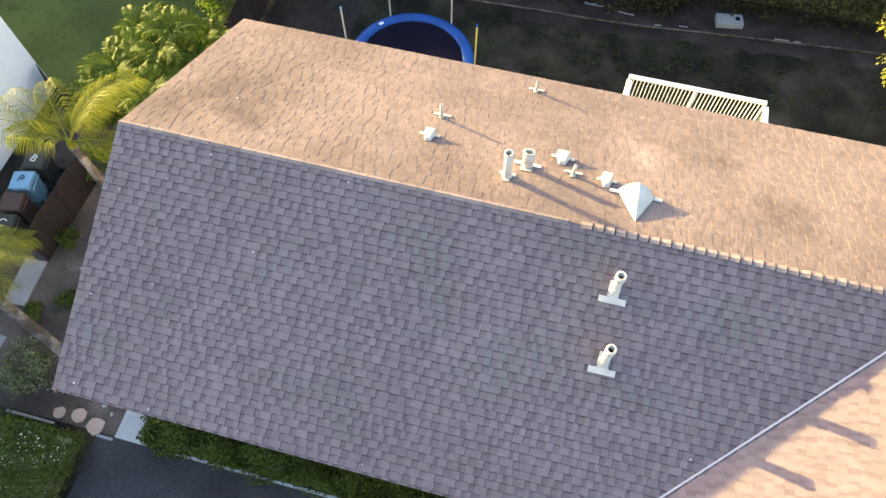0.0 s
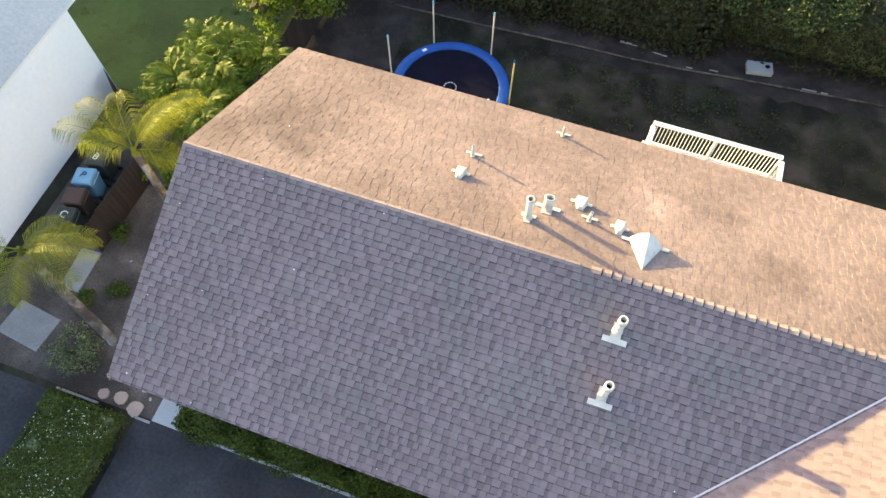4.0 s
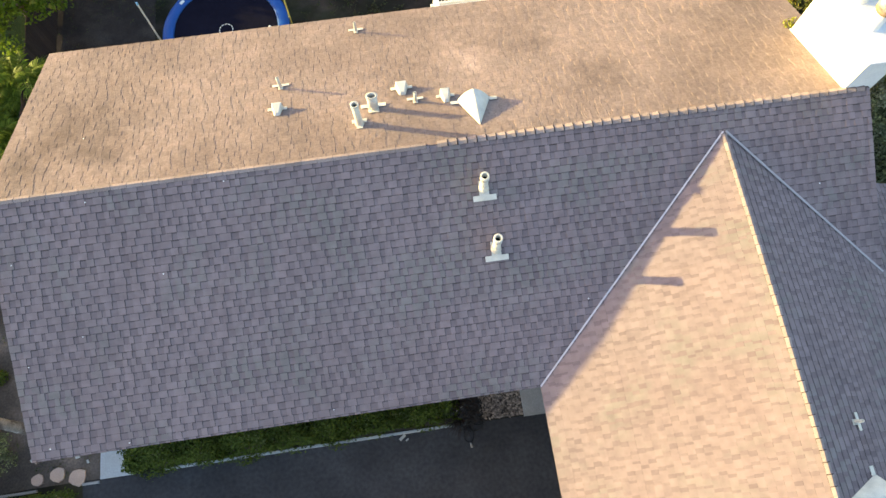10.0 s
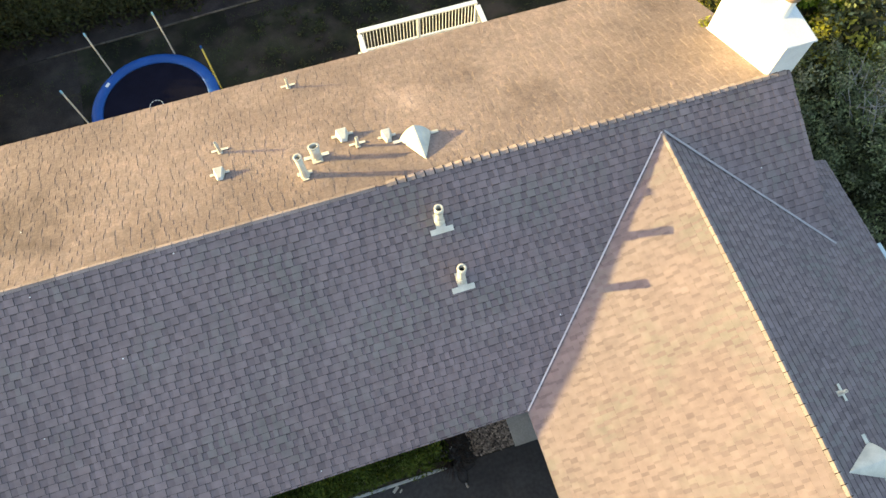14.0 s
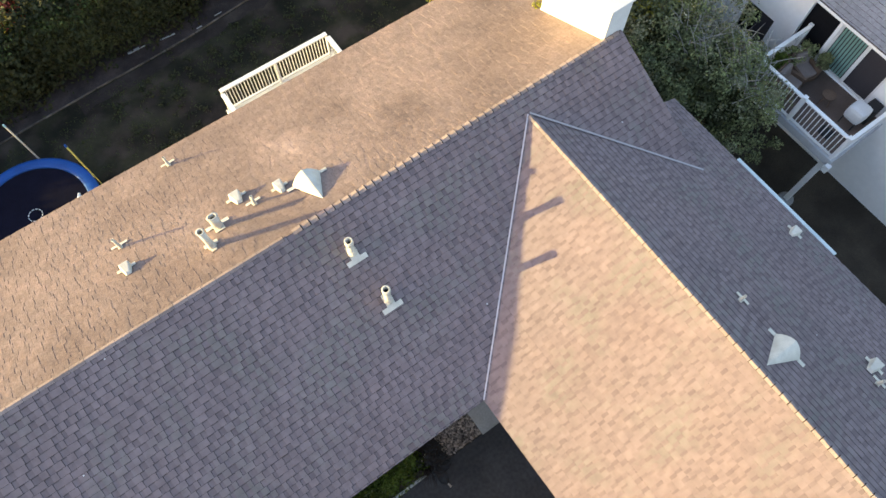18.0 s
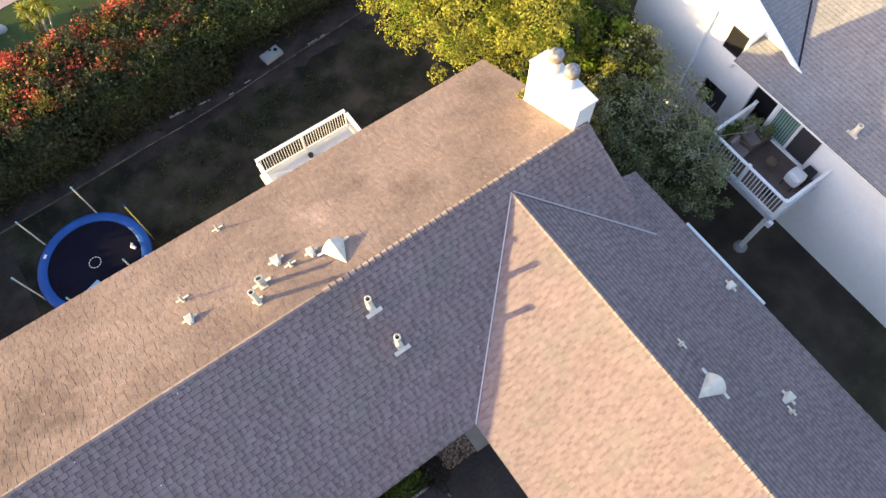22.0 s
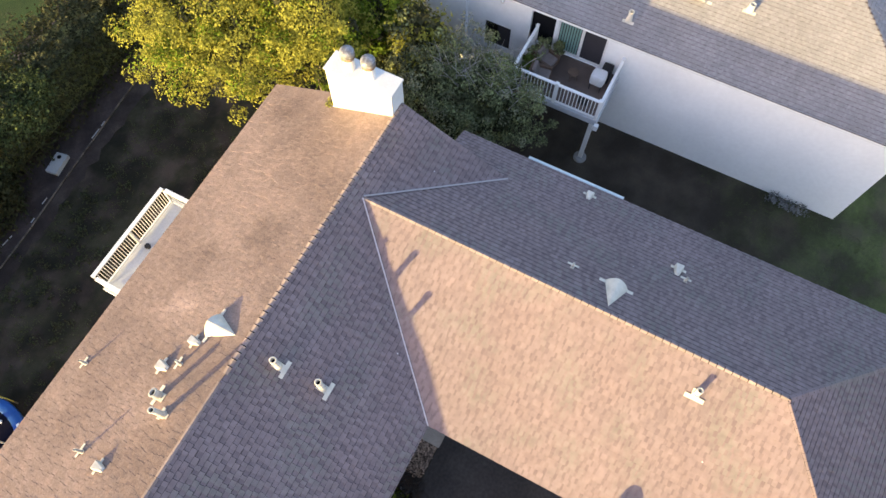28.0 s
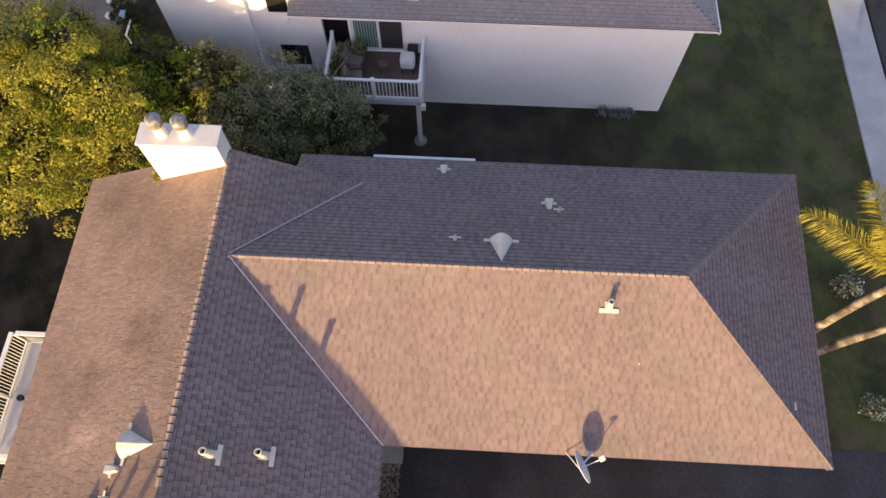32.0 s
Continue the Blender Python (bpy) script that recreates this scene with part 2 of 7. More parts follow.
M = dict(
    shingle=material("roof_shingle", (0.216, 0.165, 0.166), 0.92, 0.55, 0.18, 0.6, 150, per_piece=0.055, tone=(0.150, 0.135, 0.145), stain=0.07, stain_scale=0.6, spec=0.15, second=(0.188, 0.163, 0.155), second_amount=0.45),
    shingle_under=material("shingle_underlay", (0.192, 0.147, 0.148), 0.95, 0.55, 0.18, 0.6, 150, per_piece=0.10, tone=(0.120, 0.106, 0.114), stain=0.07, stain_scale=0.6, spec=0.12),
    shingle_back=material("weathered_shingle", (0.242, 0.177, 0.152), 0.93, 2.0, 0.25, 0.6, 150, per_piece=0.10, tone=(0.150, 0.122, 0.112), stain=0.20, stain_scale=0.42, spec=0.12,
        blots=BLOTS),
    # granule line, widened to carry the shade under the course above
    shingle_band=material("granule_shade_band", (0.115, 0.092, 0.090), 0.95, 3.0, 0.3, 0.3, 170, per_piece=0.25, spec=0.1),
    # cut edges, darkened to carry the shade line beside each tooth
    edge_shade=material("cut_edge_shade", (0.096, 0.075, 0.073), 0.95, 6.0, 0.3, 0.0, spec=0.1),
    # near-black, for the end and side faces of the caps
    cap_edge=material("near_black_cap_edge", (0.034, 0.028, 0.028), 0.95, 6.0, 0.3, 0.0, spec=0.1),
    shingle_grey=material("grey_shingle", (0.255, 0.243, 0.247), 0.92, 1.5, 0.2, 0.5, 150, per_piece=0.08, tone=(0.19, 0.18, 0.185), stain=0.10, spec=0.15),
    cap=material("ridge_cap_shingle", (0.275, 0.214, 0.192), 0.92, 4.0, 0.25, 0.5, 150, per_piece=0.18, spec=0.15),
    cap_pale=material("pale_ridge_cap_shingle", (0.30, 0.238, 0.214), 0.92, 4.0, 0.25, 0.5, 150, per_piece=0.16, spec=0.15),
    stucco=material("white_stucco", (0.89, 0.895, 0.905), 0.9, 0.7, 0.04, 0.25, 90, stain=0.03, stain_scale=0.5, spec=0.2),
    stucco_tan=material("cream_stucco", (0.52, 0.47, 0.41), 0.9, 1.2, 0.15, 0.5, 90, stain=0.1, spec=0.2),
    chimney=material("white_painted_stucco", (0.64, 0.63, 0.615), 0.85, 3.0, 0.1, 0.45, 70, stain=0.08, stain_scale=1.2, spec=0.25),
    white=material("white_paint", (0.80, 0.80, 0.79), 0.5, 5.0, 0.08, 0.1, 60, stain=0.05, stain_scale=1.5),
    vent=material("painted_vent_metal", (0.57, 0.53, 0.45), 0.55, 9.0, 0.14, 0.15, 60, stain=0.12, stain_scale=4.0),
    metal=material("galvanised_metal", (0.30, 0.30, 0.30), 0.5, 12.0, 0.25, 0.15, 80, metal=0.6, second=(0.30, 0.26, 0.22), second_amount=0.3, stain_scale=6.0),
    flash=material("valley_metal", (0.46, 0.43, 0.45), 0.6, 6.0, 0.15, 0.1, 60, metal=0.0),
    gutter=material("pale_gutter_paint", (0.56, 0.64, 0.64), 0.5, 4.0, 0.1, 0.05, 60, stain=0.1, stain_scale=2.0),
    valley_dull=material("dull_valley_metal", (0.34, 0.31, 0.31), 0.7, 6.0, 0.2, 0.1, 60),
    dark=material("dark_opening", (0.014, 0.014, 0.016), 0.95, 4.0, 0.2, 0.0, spec=0.03),
    cap_metal=material("weathered_zinc", (0.27, 0.27, 0.285), 0.55, 11.0, 0.5, 0.25, 70, metal=0.1, stain=0.45, stain_scale=9.0, tone=(0.14, 0.15, 0.17)),
    cushion=material("taupe_cushion", (0.20, 0.165, 0.15), 0.9, 5.0, 0.2, 0.3, 60, stain=0.1, stain_scale=2.0),
    wicker=material("brown_wicker", (0.13, 0.085, 0.06), 0.8, 9.0, 0.35, 0.5, 50),
    rust=material("rust_band", (0.22, 0.155, 0.11), 0.85, 14.0, 0.4, 0.2, 60),
    fascia=material("brown_fascia", (0.17, 0.13, 0.11), 0.7, 4.0, 0.2, 0.2, 60),
    asphalt=material("asphalt", (0.050, 0.050, 0.054), 0.9, 1.1, 0.35, 0.5, 160, tone=(0.034, 0.034, 0.04), stain=0.30, stain_scale=0.5, spec=0.25),
    court=material("worn_dusty_concrete", (0.20, 0.178, 0.152), 0.93, 1.6, 0.3, 0.4, 80, tone=(0.12, 0.108, 0.09), stain=0.35, stain_scale=0.5, second=(0.10, 0.09, 0.07), second_amount=0.4),
    concrete=material("concrete", (0.29, 0.285, 0.28), 0.85, 3.0, 0.2, 0.3, 90, stain=0.15, stain_scale=1.0),
    walk=material("pale_concrete", (0.40, 0.42, 0.43), 0.85, 2.5, 0.15, 0.3, 90, stain=0.12, stain_scale=0.9),
    dirt=material("dirt", (0.100, 0.082, 0.070), 0.97, 2.0, 0.4, 0.8, 40, tone=(0.060, 0.049, 0.042), stain=0.4, stain_scale=0.6, second=(0.165, 0.132, 0.112), second_amount=0.45),
    mulch=material("dark_mulch", (0.044, 0.034, 0.030), 0.97, 5.0, 0.5, 0.9, 50, tone=(0.028, 0.021, 0.018), stain=0.35, stain_scale=0.8, second=(0.066, 0.052, 0.044), second_amount=0.4),
    bank=material("mauve_bare_soil", (0.066, 0.050, 0.047), 0.97, 5.0, 0.5, 0.9, 50, tone=(0.040, 0.030, 0.028), stain=0.4, stain_scale=1.1, second=(0.046, 0.036, 0.032), second_amount=0.45),
    roof_felt=material("pinkish_roof_coating", (0.27, 0.235, 0.235), 0.8, 3.0, 0.15, 0.2, 70, stain=0.15, stain_scale=0.7),
    ground=material("dry_grass_ground", (0.034, 0.031, 0.018), 0.97, 6.0, 0.6, 0.9, 45, tone=(0.020, 0.022, 0.010), stain=0.6, stain_scale=0.9, second=(0.053, 0.040, 0.031), second_amount=0.5),
    lawn=material("lawn", (0.040, 0.070, 0.014), 0.95, 4.0, 0.4, 0.9, 60, tone=(0.022, 0.044, 0.010), stain=0.25, stain_scale=0.4, second=(0.046, 0.062, 0.016), second_amount=0.2),
    lawn_dim=material("shaded_lawn", (0.066, 0.086, 0.024), 0.95, 7.0, 0.6, 0.9, 60, tone=(0.044, 0.048, 0.020), stain=0.4, stain_scale=0.75, second=(0.072, 0.066, 0.036), second_amount=0.5, fade=((0.052, 0.042, 0.031), (0.35, -0.94, 0.0), 17.0, 23.5)),
    grass=material("grass_blades", (0.072, 0.098, 0.026), 0.85, 3.0, 0.3, 0.0, per_piece=0.4, tone=(0.09, 0.085, 0.03), translucent=0.25),
    bark=material("bark", (0.17, 0.135, 0.105), 0.92, 8.0, 0.4, 0.8, 40),
    palm_bark=material("palm_bark", (0.31, 0.285, 0.26), 0.9, 7.0, 0.5, 0.9, 40, second=(0.09, 0.075, 0.065), second_amount=0.75, stain_scale=2.2, stain=0.4, tone=(0.12, 0.10, 0.09)),
    leaf_yellow=material("yellow_green_leaf", (0.305, 0.300, 0.052), 0.6, 1.2, 0.3, 0.0, per_piece=0.28, tone=(0.22, 0.24, 0.04), translucent=0.45, spec=0.1),
    leaf_bright=material("bright_green_leaf", (0.155, 0.225, 0.020), 0.55, 1.2, 0.3, 0.0, per_piece=0.4, tone=(0.05, 0.085, 0.012), translucent=0.5, spec=0.1),
    # strong noise puts lit clumps and shaded gaps into the green leaf colour
    leaf_dark=material("clump_shaded_leaf", (0.270, 0.300, 0.130), 0.65, 2.2, 0.75, 0.0, per_piece=0.5, tone=(0.055, 0.062, 0.040), translucent=0.25, spec=0.1),
    leaf_pale=material("pale_blossomed_leaf", (0.26, 0.26, 0.16), 0.65, 1.5, 0.3, 0.0, per_piece=0.45, tone=(0.12, 0.14, 0.07), translucent=0.25, spec=0.1),
    # ochre that passes for sun on the hedge tips
    leaf_ochre=material("ochre_sunlit_leaf", (0.26, 0.225, 0.045), 0.6, 1.2, 0.3, 0.0, per_piece=0.4, tone=(0.13, 0.13, 0.03), translucent=0.4, spec=0.1),
    leaf_mid=material("mid_green_leaf", (0.090, 0.115, 0.035), 0.6, 1.2, 0.3, 0.0, per_piece=0.45, tone=(0.05, 0.07, 0.03), translucent=0.3, spec=0.1),
    leaf_grey=material("grey_leaf", (0.24, 0.25, 0.25), 0.7, 1.5, 0.3, 0.0, per_piece=0.45, tone=(0.08, 0.085, 0.09), translucent=0.2, spec=0.1),
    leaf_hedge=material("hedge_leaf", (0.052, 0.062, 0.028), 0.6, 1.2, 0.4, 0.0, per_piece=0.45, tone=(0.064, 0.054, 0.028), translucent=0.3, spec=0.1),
    leaf_box=material("clipped_hedge_leaf", (0.074, 0.104, 0.016), 0.55, 1.5, 0.3, 0.0, per_piece=0.5, tone=(0.09, 0.12, 0.03), translucent=0.25, spec=0.1),
    palm_leaf=material("palm_leaflet", (0.29, 0.275, 0.04), 0.5, 1.0, 0.3, 0.0, per_piece=0.4, tone=(0.34, 0.30, 0.04), translucent=0.35, spec=0.1),
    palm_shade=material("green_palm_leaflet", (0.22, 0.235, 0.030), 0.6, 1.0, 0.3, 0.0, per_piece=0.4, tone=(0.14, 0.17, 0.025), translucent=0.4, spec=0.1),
    fern_leaf=material("philodendron_leaf", (0.115, 0.165, 0.016), 0.6, 1.0, 0.3, 0.0, per_piece=0.4, tone=(0.085, 0.10, 0.02), translucent=0.3, spec=0.1),
    flower=material("orange_flower", (0.50, 0.080, 0.060), 0.6, 3.0, 0.2, 0.0, per_piece=0.45, tone=(0.62, 0.20, 0.03), translucent=0.35),
    twig=material("bare_twig", (0.38, 0.35, 0.32), 0.9, 8.0, 0.3, 0.3, 40),
    blue_pad=material("blue_vinyl_pad", (0.006, 0.068, 0.28), 0.45, 3.0, 0.15, 0.1, 50, stain=0.12, stain_scale=1.5),
    mat_black=material("trampoline_mesh", (0.009, 0.009, 0.018), 0.9, 6.0, 0.3, 0.2, 200, stain=0.2, stain_scale=1.0, spec=0.03),
    foam=material("pale_foam_pole", (0.50, 0.48, 0.42), 0.6, 5.0, 0.15, 0.1, 60),
    foam_yellow=material("yellow_foam_pole", (0.58, 0.52, 0.14), 0.6, 5.0, 0.15, 0.1, 60),
    wood_fence=material("weathered_fence_board", (0.038, 0.027, 0.024), 0.9, 5.0, 0.35, 0.5, 50, per_piece=0.25),
    deck=material("deck_coating", (0.50, 0.52, 0.55), 0.6, 2.0, 0.12, 0.2, 60, stain=0.1, stain_scale=0.9),
    deck_brown=material("brown_deck_tile", (0.135, 0.098, 0.082), 0.7, 4.0, 0.25, 0.3, 60, stain=0.2, stain_scale=1.4),
    glass=material("window_glass", (0.012, 0.013, 0.016), 0.08, 2.0, 0.1, 0.0, spec=0.6),
    screen=material("insect_screen", (0.045, 0.041, 0.047), 0.8, 3.0, 0.1, 0.0),
    curtain=material("green_curtain", (0.20, 0.36, 0.32), 0.8, 3.0, 0.15, 0.15, 20),
    bin_dark=material("dark_green_plastic", (0.050, 0.052, 0.045), 0.55, 4.0, 0.15, 0.1, 40),
    bin_blue=material("pale_blue_plastic", (0.22, 0.42, 0.56), 0.55, 4.0, 0.12, 0.1, 40),
    bin_brown=material("brown_plastic", (0.10, 0.058, 0.045), 0.55, 4.0, 0.15, 0.1, 40),
    blossom_pale=material("pale_blossom", (0.50, 0.52, 0.36), 0.7, 4.0, 0.2, 0.0, per_piece=0.4),
    ink=material("white_letter", (0.72, 0.72, 0.70), 0.7, 4.0, 0.05, 0.0),
    ink_dark=material("dark_letter", (0.03, 0.05, 0.09), 0.7, 4.0, 0.05, 0.0),
    paver=material("terracotta_stone", (0.46, 0.345, 0.285), 0.9, 5.0, 0.25, 0.4, 60, per_piece=0.2),
    edging=material("weathered_edging", (0.20, 0.175, 0.150), 0.9, 5.0, 0.5, 0.5, 50, stain=0.5, stain_scale=2.0, tone=(0.07, 0.06, 0.05)),
    pebble=material("river_pebble", (0.27, 0.215, 0.18), 0.8, 6.0, 0.3, 0.3, 60, per_piece=0.8, tone=(0.09, 0.075, 0.07)),
    dish=material("grey_dish_paint", (0.46, 0.50, 0.56), 0.45, 5.0, 0.08, 0.05, 60),
    plastic_white=material("white_plastic", (0.76, 0.76, 0.75), 0.45, 5.0, 0.06, 0.0),
    pot=material("terracotta_pot", (0.30, 0.17, 0.12), 0.85, 5.0, 0.2, 0.3, 60),
    stone_pot=material("grey_stone", (0.36, 0.30, 0.275), 0.85, 5.0, 0.25, 0.4, 40),
    cover=material("pale_grill_cover", (0.62, 0.63, 0.64), 0.6, 4.0, 0.1, 0.3, 18),
    rubber=material("black_rubber", (0.02, 0.02, 0.022), 0.7, 6.0, 0.2, 0.2, 60),
    car_paint=material("black_car_paint", (0.012, 0.012, 0.016), 0.25, 4.0, 0.1, 0.0, spec=0.6),
    brick_path=material("pink_paving", (0.42, 0.30, 0.28), 0.9, 4.0, 0.2, 0.3, 50, stain=0.1),
    rock=material("pale_rock", (0.40, 0.40, 0.38), 0.9, 6.0, 0.3, 0.5, 30),
)


# ---- mesh helpers ----
class Build:
    """Collects vertices and faces in world metres."""

    def __init__(self):
        self.v, self.f, self.s, self.k = [], [], [], {}

    def face(self, pts, smooth=False):
        k = len(self.v)
        self.v += [tuple(p) for p in pts]
        self.f.append(tuple(range(k, k + len(pts))))
        self.s.append(smooth)

    def mesh(self, verts, faces, smooth=False, slots=None):
        k = len(self.v)
        for i, q in enumerate(slots or ()):
            if q:
                self.k[len(self.f) + i] = q
        self.v += [tuple(p) for p in verts]
        self.f += [tuple(i + k for i in q) for q in faces]
        self.s += [smooth] * len(faces)
        return self

    def box(self, a, b):
        (x0, y0, z0), (x1, y1, z1) = a, b
        return self.obox(((x0 + x1) / 2, (y0 + y1) / 2, (z0 + z1) / 2), (1, 0, 0), (0, 1, 0), (0, 0, 1), abs(x1 - x0) / 2, abs(y1 - y0) / 2, abs(z1 - z0) / 2)

    def obox(self, c, u, v, w, hu, hv, hw):
        c, u, v, w = Vector(c), Vector(u), Vector(v), Vector(w)
        p = [c + u * (a * hu) + v * (b * hv) + w * (d * hw) for d in (-1, 1) for b in (-1, 1) for a in (-1, 1)]
        return self.mesh(p, [(0, 2, 3, 1), (4, 5, 7, 6), (0, 1, 5, 4), (2, 6, 7, 3), (0, 4, 6, 2), (1, 3, 7, 5)])

    def bar(self, a, b, w, h, up=(0, 0, 1)):
        """A square bar from a to b, w wide and h high."""
        a, b = Vector(a), Vector(b)
        d = (b - a).normalized()
        s = d.cross(Vector(up))
        s = s.normalized() if s.length > 1e-4 else Vector((1, 0, 0))
        return self.obox((a + b) / 2, d, s, s.cross(d), (b - a).length / 2, w / 2, h / 2)

    def tube(self, pts, radii, n=12, caps=True):
        """A round tube along pts."""
        pts = [Vector(p) for p in pts]
        if not isinstance(radii, (list, tuple)):
            radii = [radii] * len(pts)
        rings = []
        for i, p in enumerate(pts):
            d = (pts[min(i + 1, len(pts) - 1)] - pts[max(i - 1, 0)]).normalized()
            s = d.cross(Vector((0.31, 0.17, 0.93) if abs(d.z) < 0.9 else (1, 0, 0))).normalized()
            q = d.cross(s)
            rings.append([p + (s * math.cos(2 * math.pi * k / n) + q * math.sin(2 * math.pi * k / n)) * radii[i] for k in range(n)])
        v = [p for r in rings for p in r]
        f = [(i * n + k, i * n + (k + 1) % n, (i + 1) * n + (k + 1) % n, (i + 1) * n + k) for i in range(len(rings) - 1) for k in range(n)]
        self.mesh(v, f, True)
        if caps:
            self.face(rings[0][::-1])
            self.face(rings[-1])
        return self

    def prism(self, poly, way):
        """A flat polygon given depth along way."""
        way = Vector(way)
        a = [Vector(p) for p in poly]
        b = [p + way for p in a]
        n = len(a)
        self.mesh(a + b, [tuple(range(n))[::-1], tuple(range(n, 2 * n))] + [(i, (i + 1) % n, n + (i + 1) % n, n + i) for i in range(n)])
        return self


def data_of(name, build, mat, base=(0, 0, 0), bevel=0.0):
    me = bpy.data.meshes.new(name)
    bx, by, bz = base
    me.from_pydata([(x - bx, y - by, z - bz) for x, y, z in build.v], [], build.f)
    me.polygons.foreach_set("use_smooth", build.s)
    for i, q in build.k.items():
        me.polygons[i].material_index = q
    bm = bmesh.new()
    bm.from_mesh(me)
    if len(build.f) < 4000:
        bmesh.ops.recalc_face_normals(bm, faces=bm.faces)
    if bevel:
        bmesh.ops.bevel(bm, geom=[e for e in bm.edges if len(e.link_faces) == 2 and e.calc_face_angle(0) > 0.6], offset=bevel, segments=2, profile=0.6, affect="EDGES")
    bm.to_mesh(me)
    bm.free()
    for m in mat if isinstance(mat, list) else [mat]:
        me.materials.append(m)
    return me


def thing(name, base, label, category, group="", kind=""):
    ob = new(name)
    ob.location = base
    ob.empty_display_size = 0.2
    return tagged(ob, label, category, group, kind)


def root_of(ob):
    while ob.parent:
        ob = ob.parent
    return ob


def part(name, build, mat, parent, label="", bevel=0.0, kind=""):
    """One mesh object under a thing or a part, built in world metres."""
    ob = new(name, data_of(name, build, mat, tuple(root_of(parent).location), bevel))
    ob.parent = parent
    return tagged(ob, label, kind=kind)


def solid(name, build, mat, label, category, kind="", group="", bevel=0.0):
    """A top-level mesh of one piece."""
    lo = [min(p[i] for p in build.v) for i in range(3)]
    hi = [max(p[i] for p in build.v) for i in range(3)]
    base = ((lo[0] + hi[0]) / 2, (lo[1] + hi[1]) / 2, lo[2])
    ob = new(name, data_of(name, build, mat, base, bevel))
    ob.location = base
    return tagged(ob, label, category, group, kind)


# ---- the plan ----
RIDGE_Z, PITCH_F, PITCH_B = 7.60, 0.450, 0.426
X0, X1 = 0.0, 17.28
EAVE_F, EAVE_B = -4.60, 4.74
WING_X, WING_Z, WING_END = 14.24, 7.40, -12.0
WEST_X, EAST_X = 10.04, 18.52
EAVE_Z = RIDGE_Z + PITCH_F * EAVE_F
PITCH_WL, PITCH_WR = (WING_Z - EAVE_Z) / (WING_X - WEST_X), (WING_Z - EAVE_Z) / (EAST_X - WING_X)
HIP_W, HIP_E = -15.78, -16.22


def z_front(y):
    return RIDGE_Z + PITCH_F * y


def z_back(y):
    return RIDGE_Z - PITCH_B * y


def z_west(x):
    return WING_Z - PITCH_WL * (WING_X - x)


def z_east(x):
    return WING_Z - PITCH_WR * (x - WING_X)


WTOP_Y = (WING_Z - RIDGE_Z) / PITCH_F
VALLEY_E_Y = (z_east(X1) - RIDGE_Z) / PITCH_F

# ---- ground ----
def sheet(name, poly, z, mat, label, category, thick=0.0):
    b = Build()
    if thick:
        b.prism([(x, y, z - thick) for x, y in poly], (0, 0, thick))
    else:
        b.face([(x, y, z) for x, y in poly])
    return solid(name, b, mat, label, category, "structure")


b = Build()
N = 40
span = [-700, -300, -120, -60] + list(np.linspace(-34, 46, N)) + [70, 130, 300, 700]
grid = [(x, y, 0.0 if -40 < x < 50 and -40 < y < 40 else -0.02) for y in span for x in span]
w = len(span)
b.mesh(grid, [(j * w + i, j * w + i + 1, (j + 1) * w + i + 1, (j + 1) * w + i) for j in range(w - 1) for i in range(w - 1)])
solid("ground", b, M["ground"], "dark patchy yard ground of dry grass and bare soil", "ground", "structure")
sheet("driveway", [(-1.75, -4.72), (-1.75, -26), (11.5, -26), (11.5, -4.72)], 0.012, M["asphalt"], "dark worn asphalt driveway beside the house", "driveway")
sheet("side_drive", [(-9.0, -4.9), (-9.0, -26), (-4.4, -26), (-4.4, -4.9)], 0.012, M["asphalt"], "strip of dark asphalt beyond the clipped hedge", "driveway")
sheet("side_yard", [(-7.9, -4.7), (-1.3, -4.7), (-1.3, 4.5), (-7.9, 4.5)], 0.008, M["dirt"], "bare brown dirt along the end wall of the house", "ground")
sheet("mulch_bed", [(-2.93, 4.8), (0.18, 4.8), (0.30, 8.5), (0.40, 12.30), (-2.93, 12.2)], 0.012, M["mulch"], "bare dark brown earth beside the trampoline", "ground")
sheet("back_bank", [(-2.93, 12.2), (3.45, 12.44), (6.4, 12.61), (8.49, 12.66), (10.36, 12.79), (12.56, 13.03), (16.5, 13.41), (20, 13.65), (20, 19), (-2.93, 19)], 0.03, M["bank"], "bare soil under the flowering hedge", "ground")
strip_rng = random.Random(77)
sheet("damp_strip", [(5.6, 12.50), (8.49, 12.60), (10.36, 12.73), (12.56, 12.98), (16.5, 13.34), (19.4, 13.55)] + [(19.4 - k * 0.46, 12.95 - k * 0.034 + strip_rng.uniform(-0.14, 0.14)) for k in range(31)], 0.010, M["mulch"], "dark damp soil along the edging board", "ground")
sheet("west_lawn", [(-30, 5.3), (-3.1, 5.3), (-3.1, 40), (-30, 40)], 0.010, M["lawn"], "green mown lawn of the property next door", "lawn")
sheet("north_lawn", [(-3.0, 19.2), (30, 19.2), (30, 40), (-3.0, 40)], 0.010, M["lawn"], "green lawn beyond the flowering hedge", "lawn")
sheet("front_lawn", [(11.5, -22.3), (11.5, -16.4), (18.3, -16.4), (18.3, -1.0), (24.8, -1.0), (24.8, -14.2), (34, -14.2), (34, -22.3)], 0.010, M["lawn_dim"], "patchy green lawn thinning to bare soil between the houses", "lawn")
sheet("pavement", [(10, -22.3), (45, -22.3), (45, -23.85), (10, -23.85)], 0.09, M["walk"], "pale concrete pavement along the street", "pavement", 0.09)
sheet("road", [(11.5, -24.0), (60, -24.0), (60, -34), (11.5, -34)], 0.016, M["asphalt"], "dark asphalt street", "road")
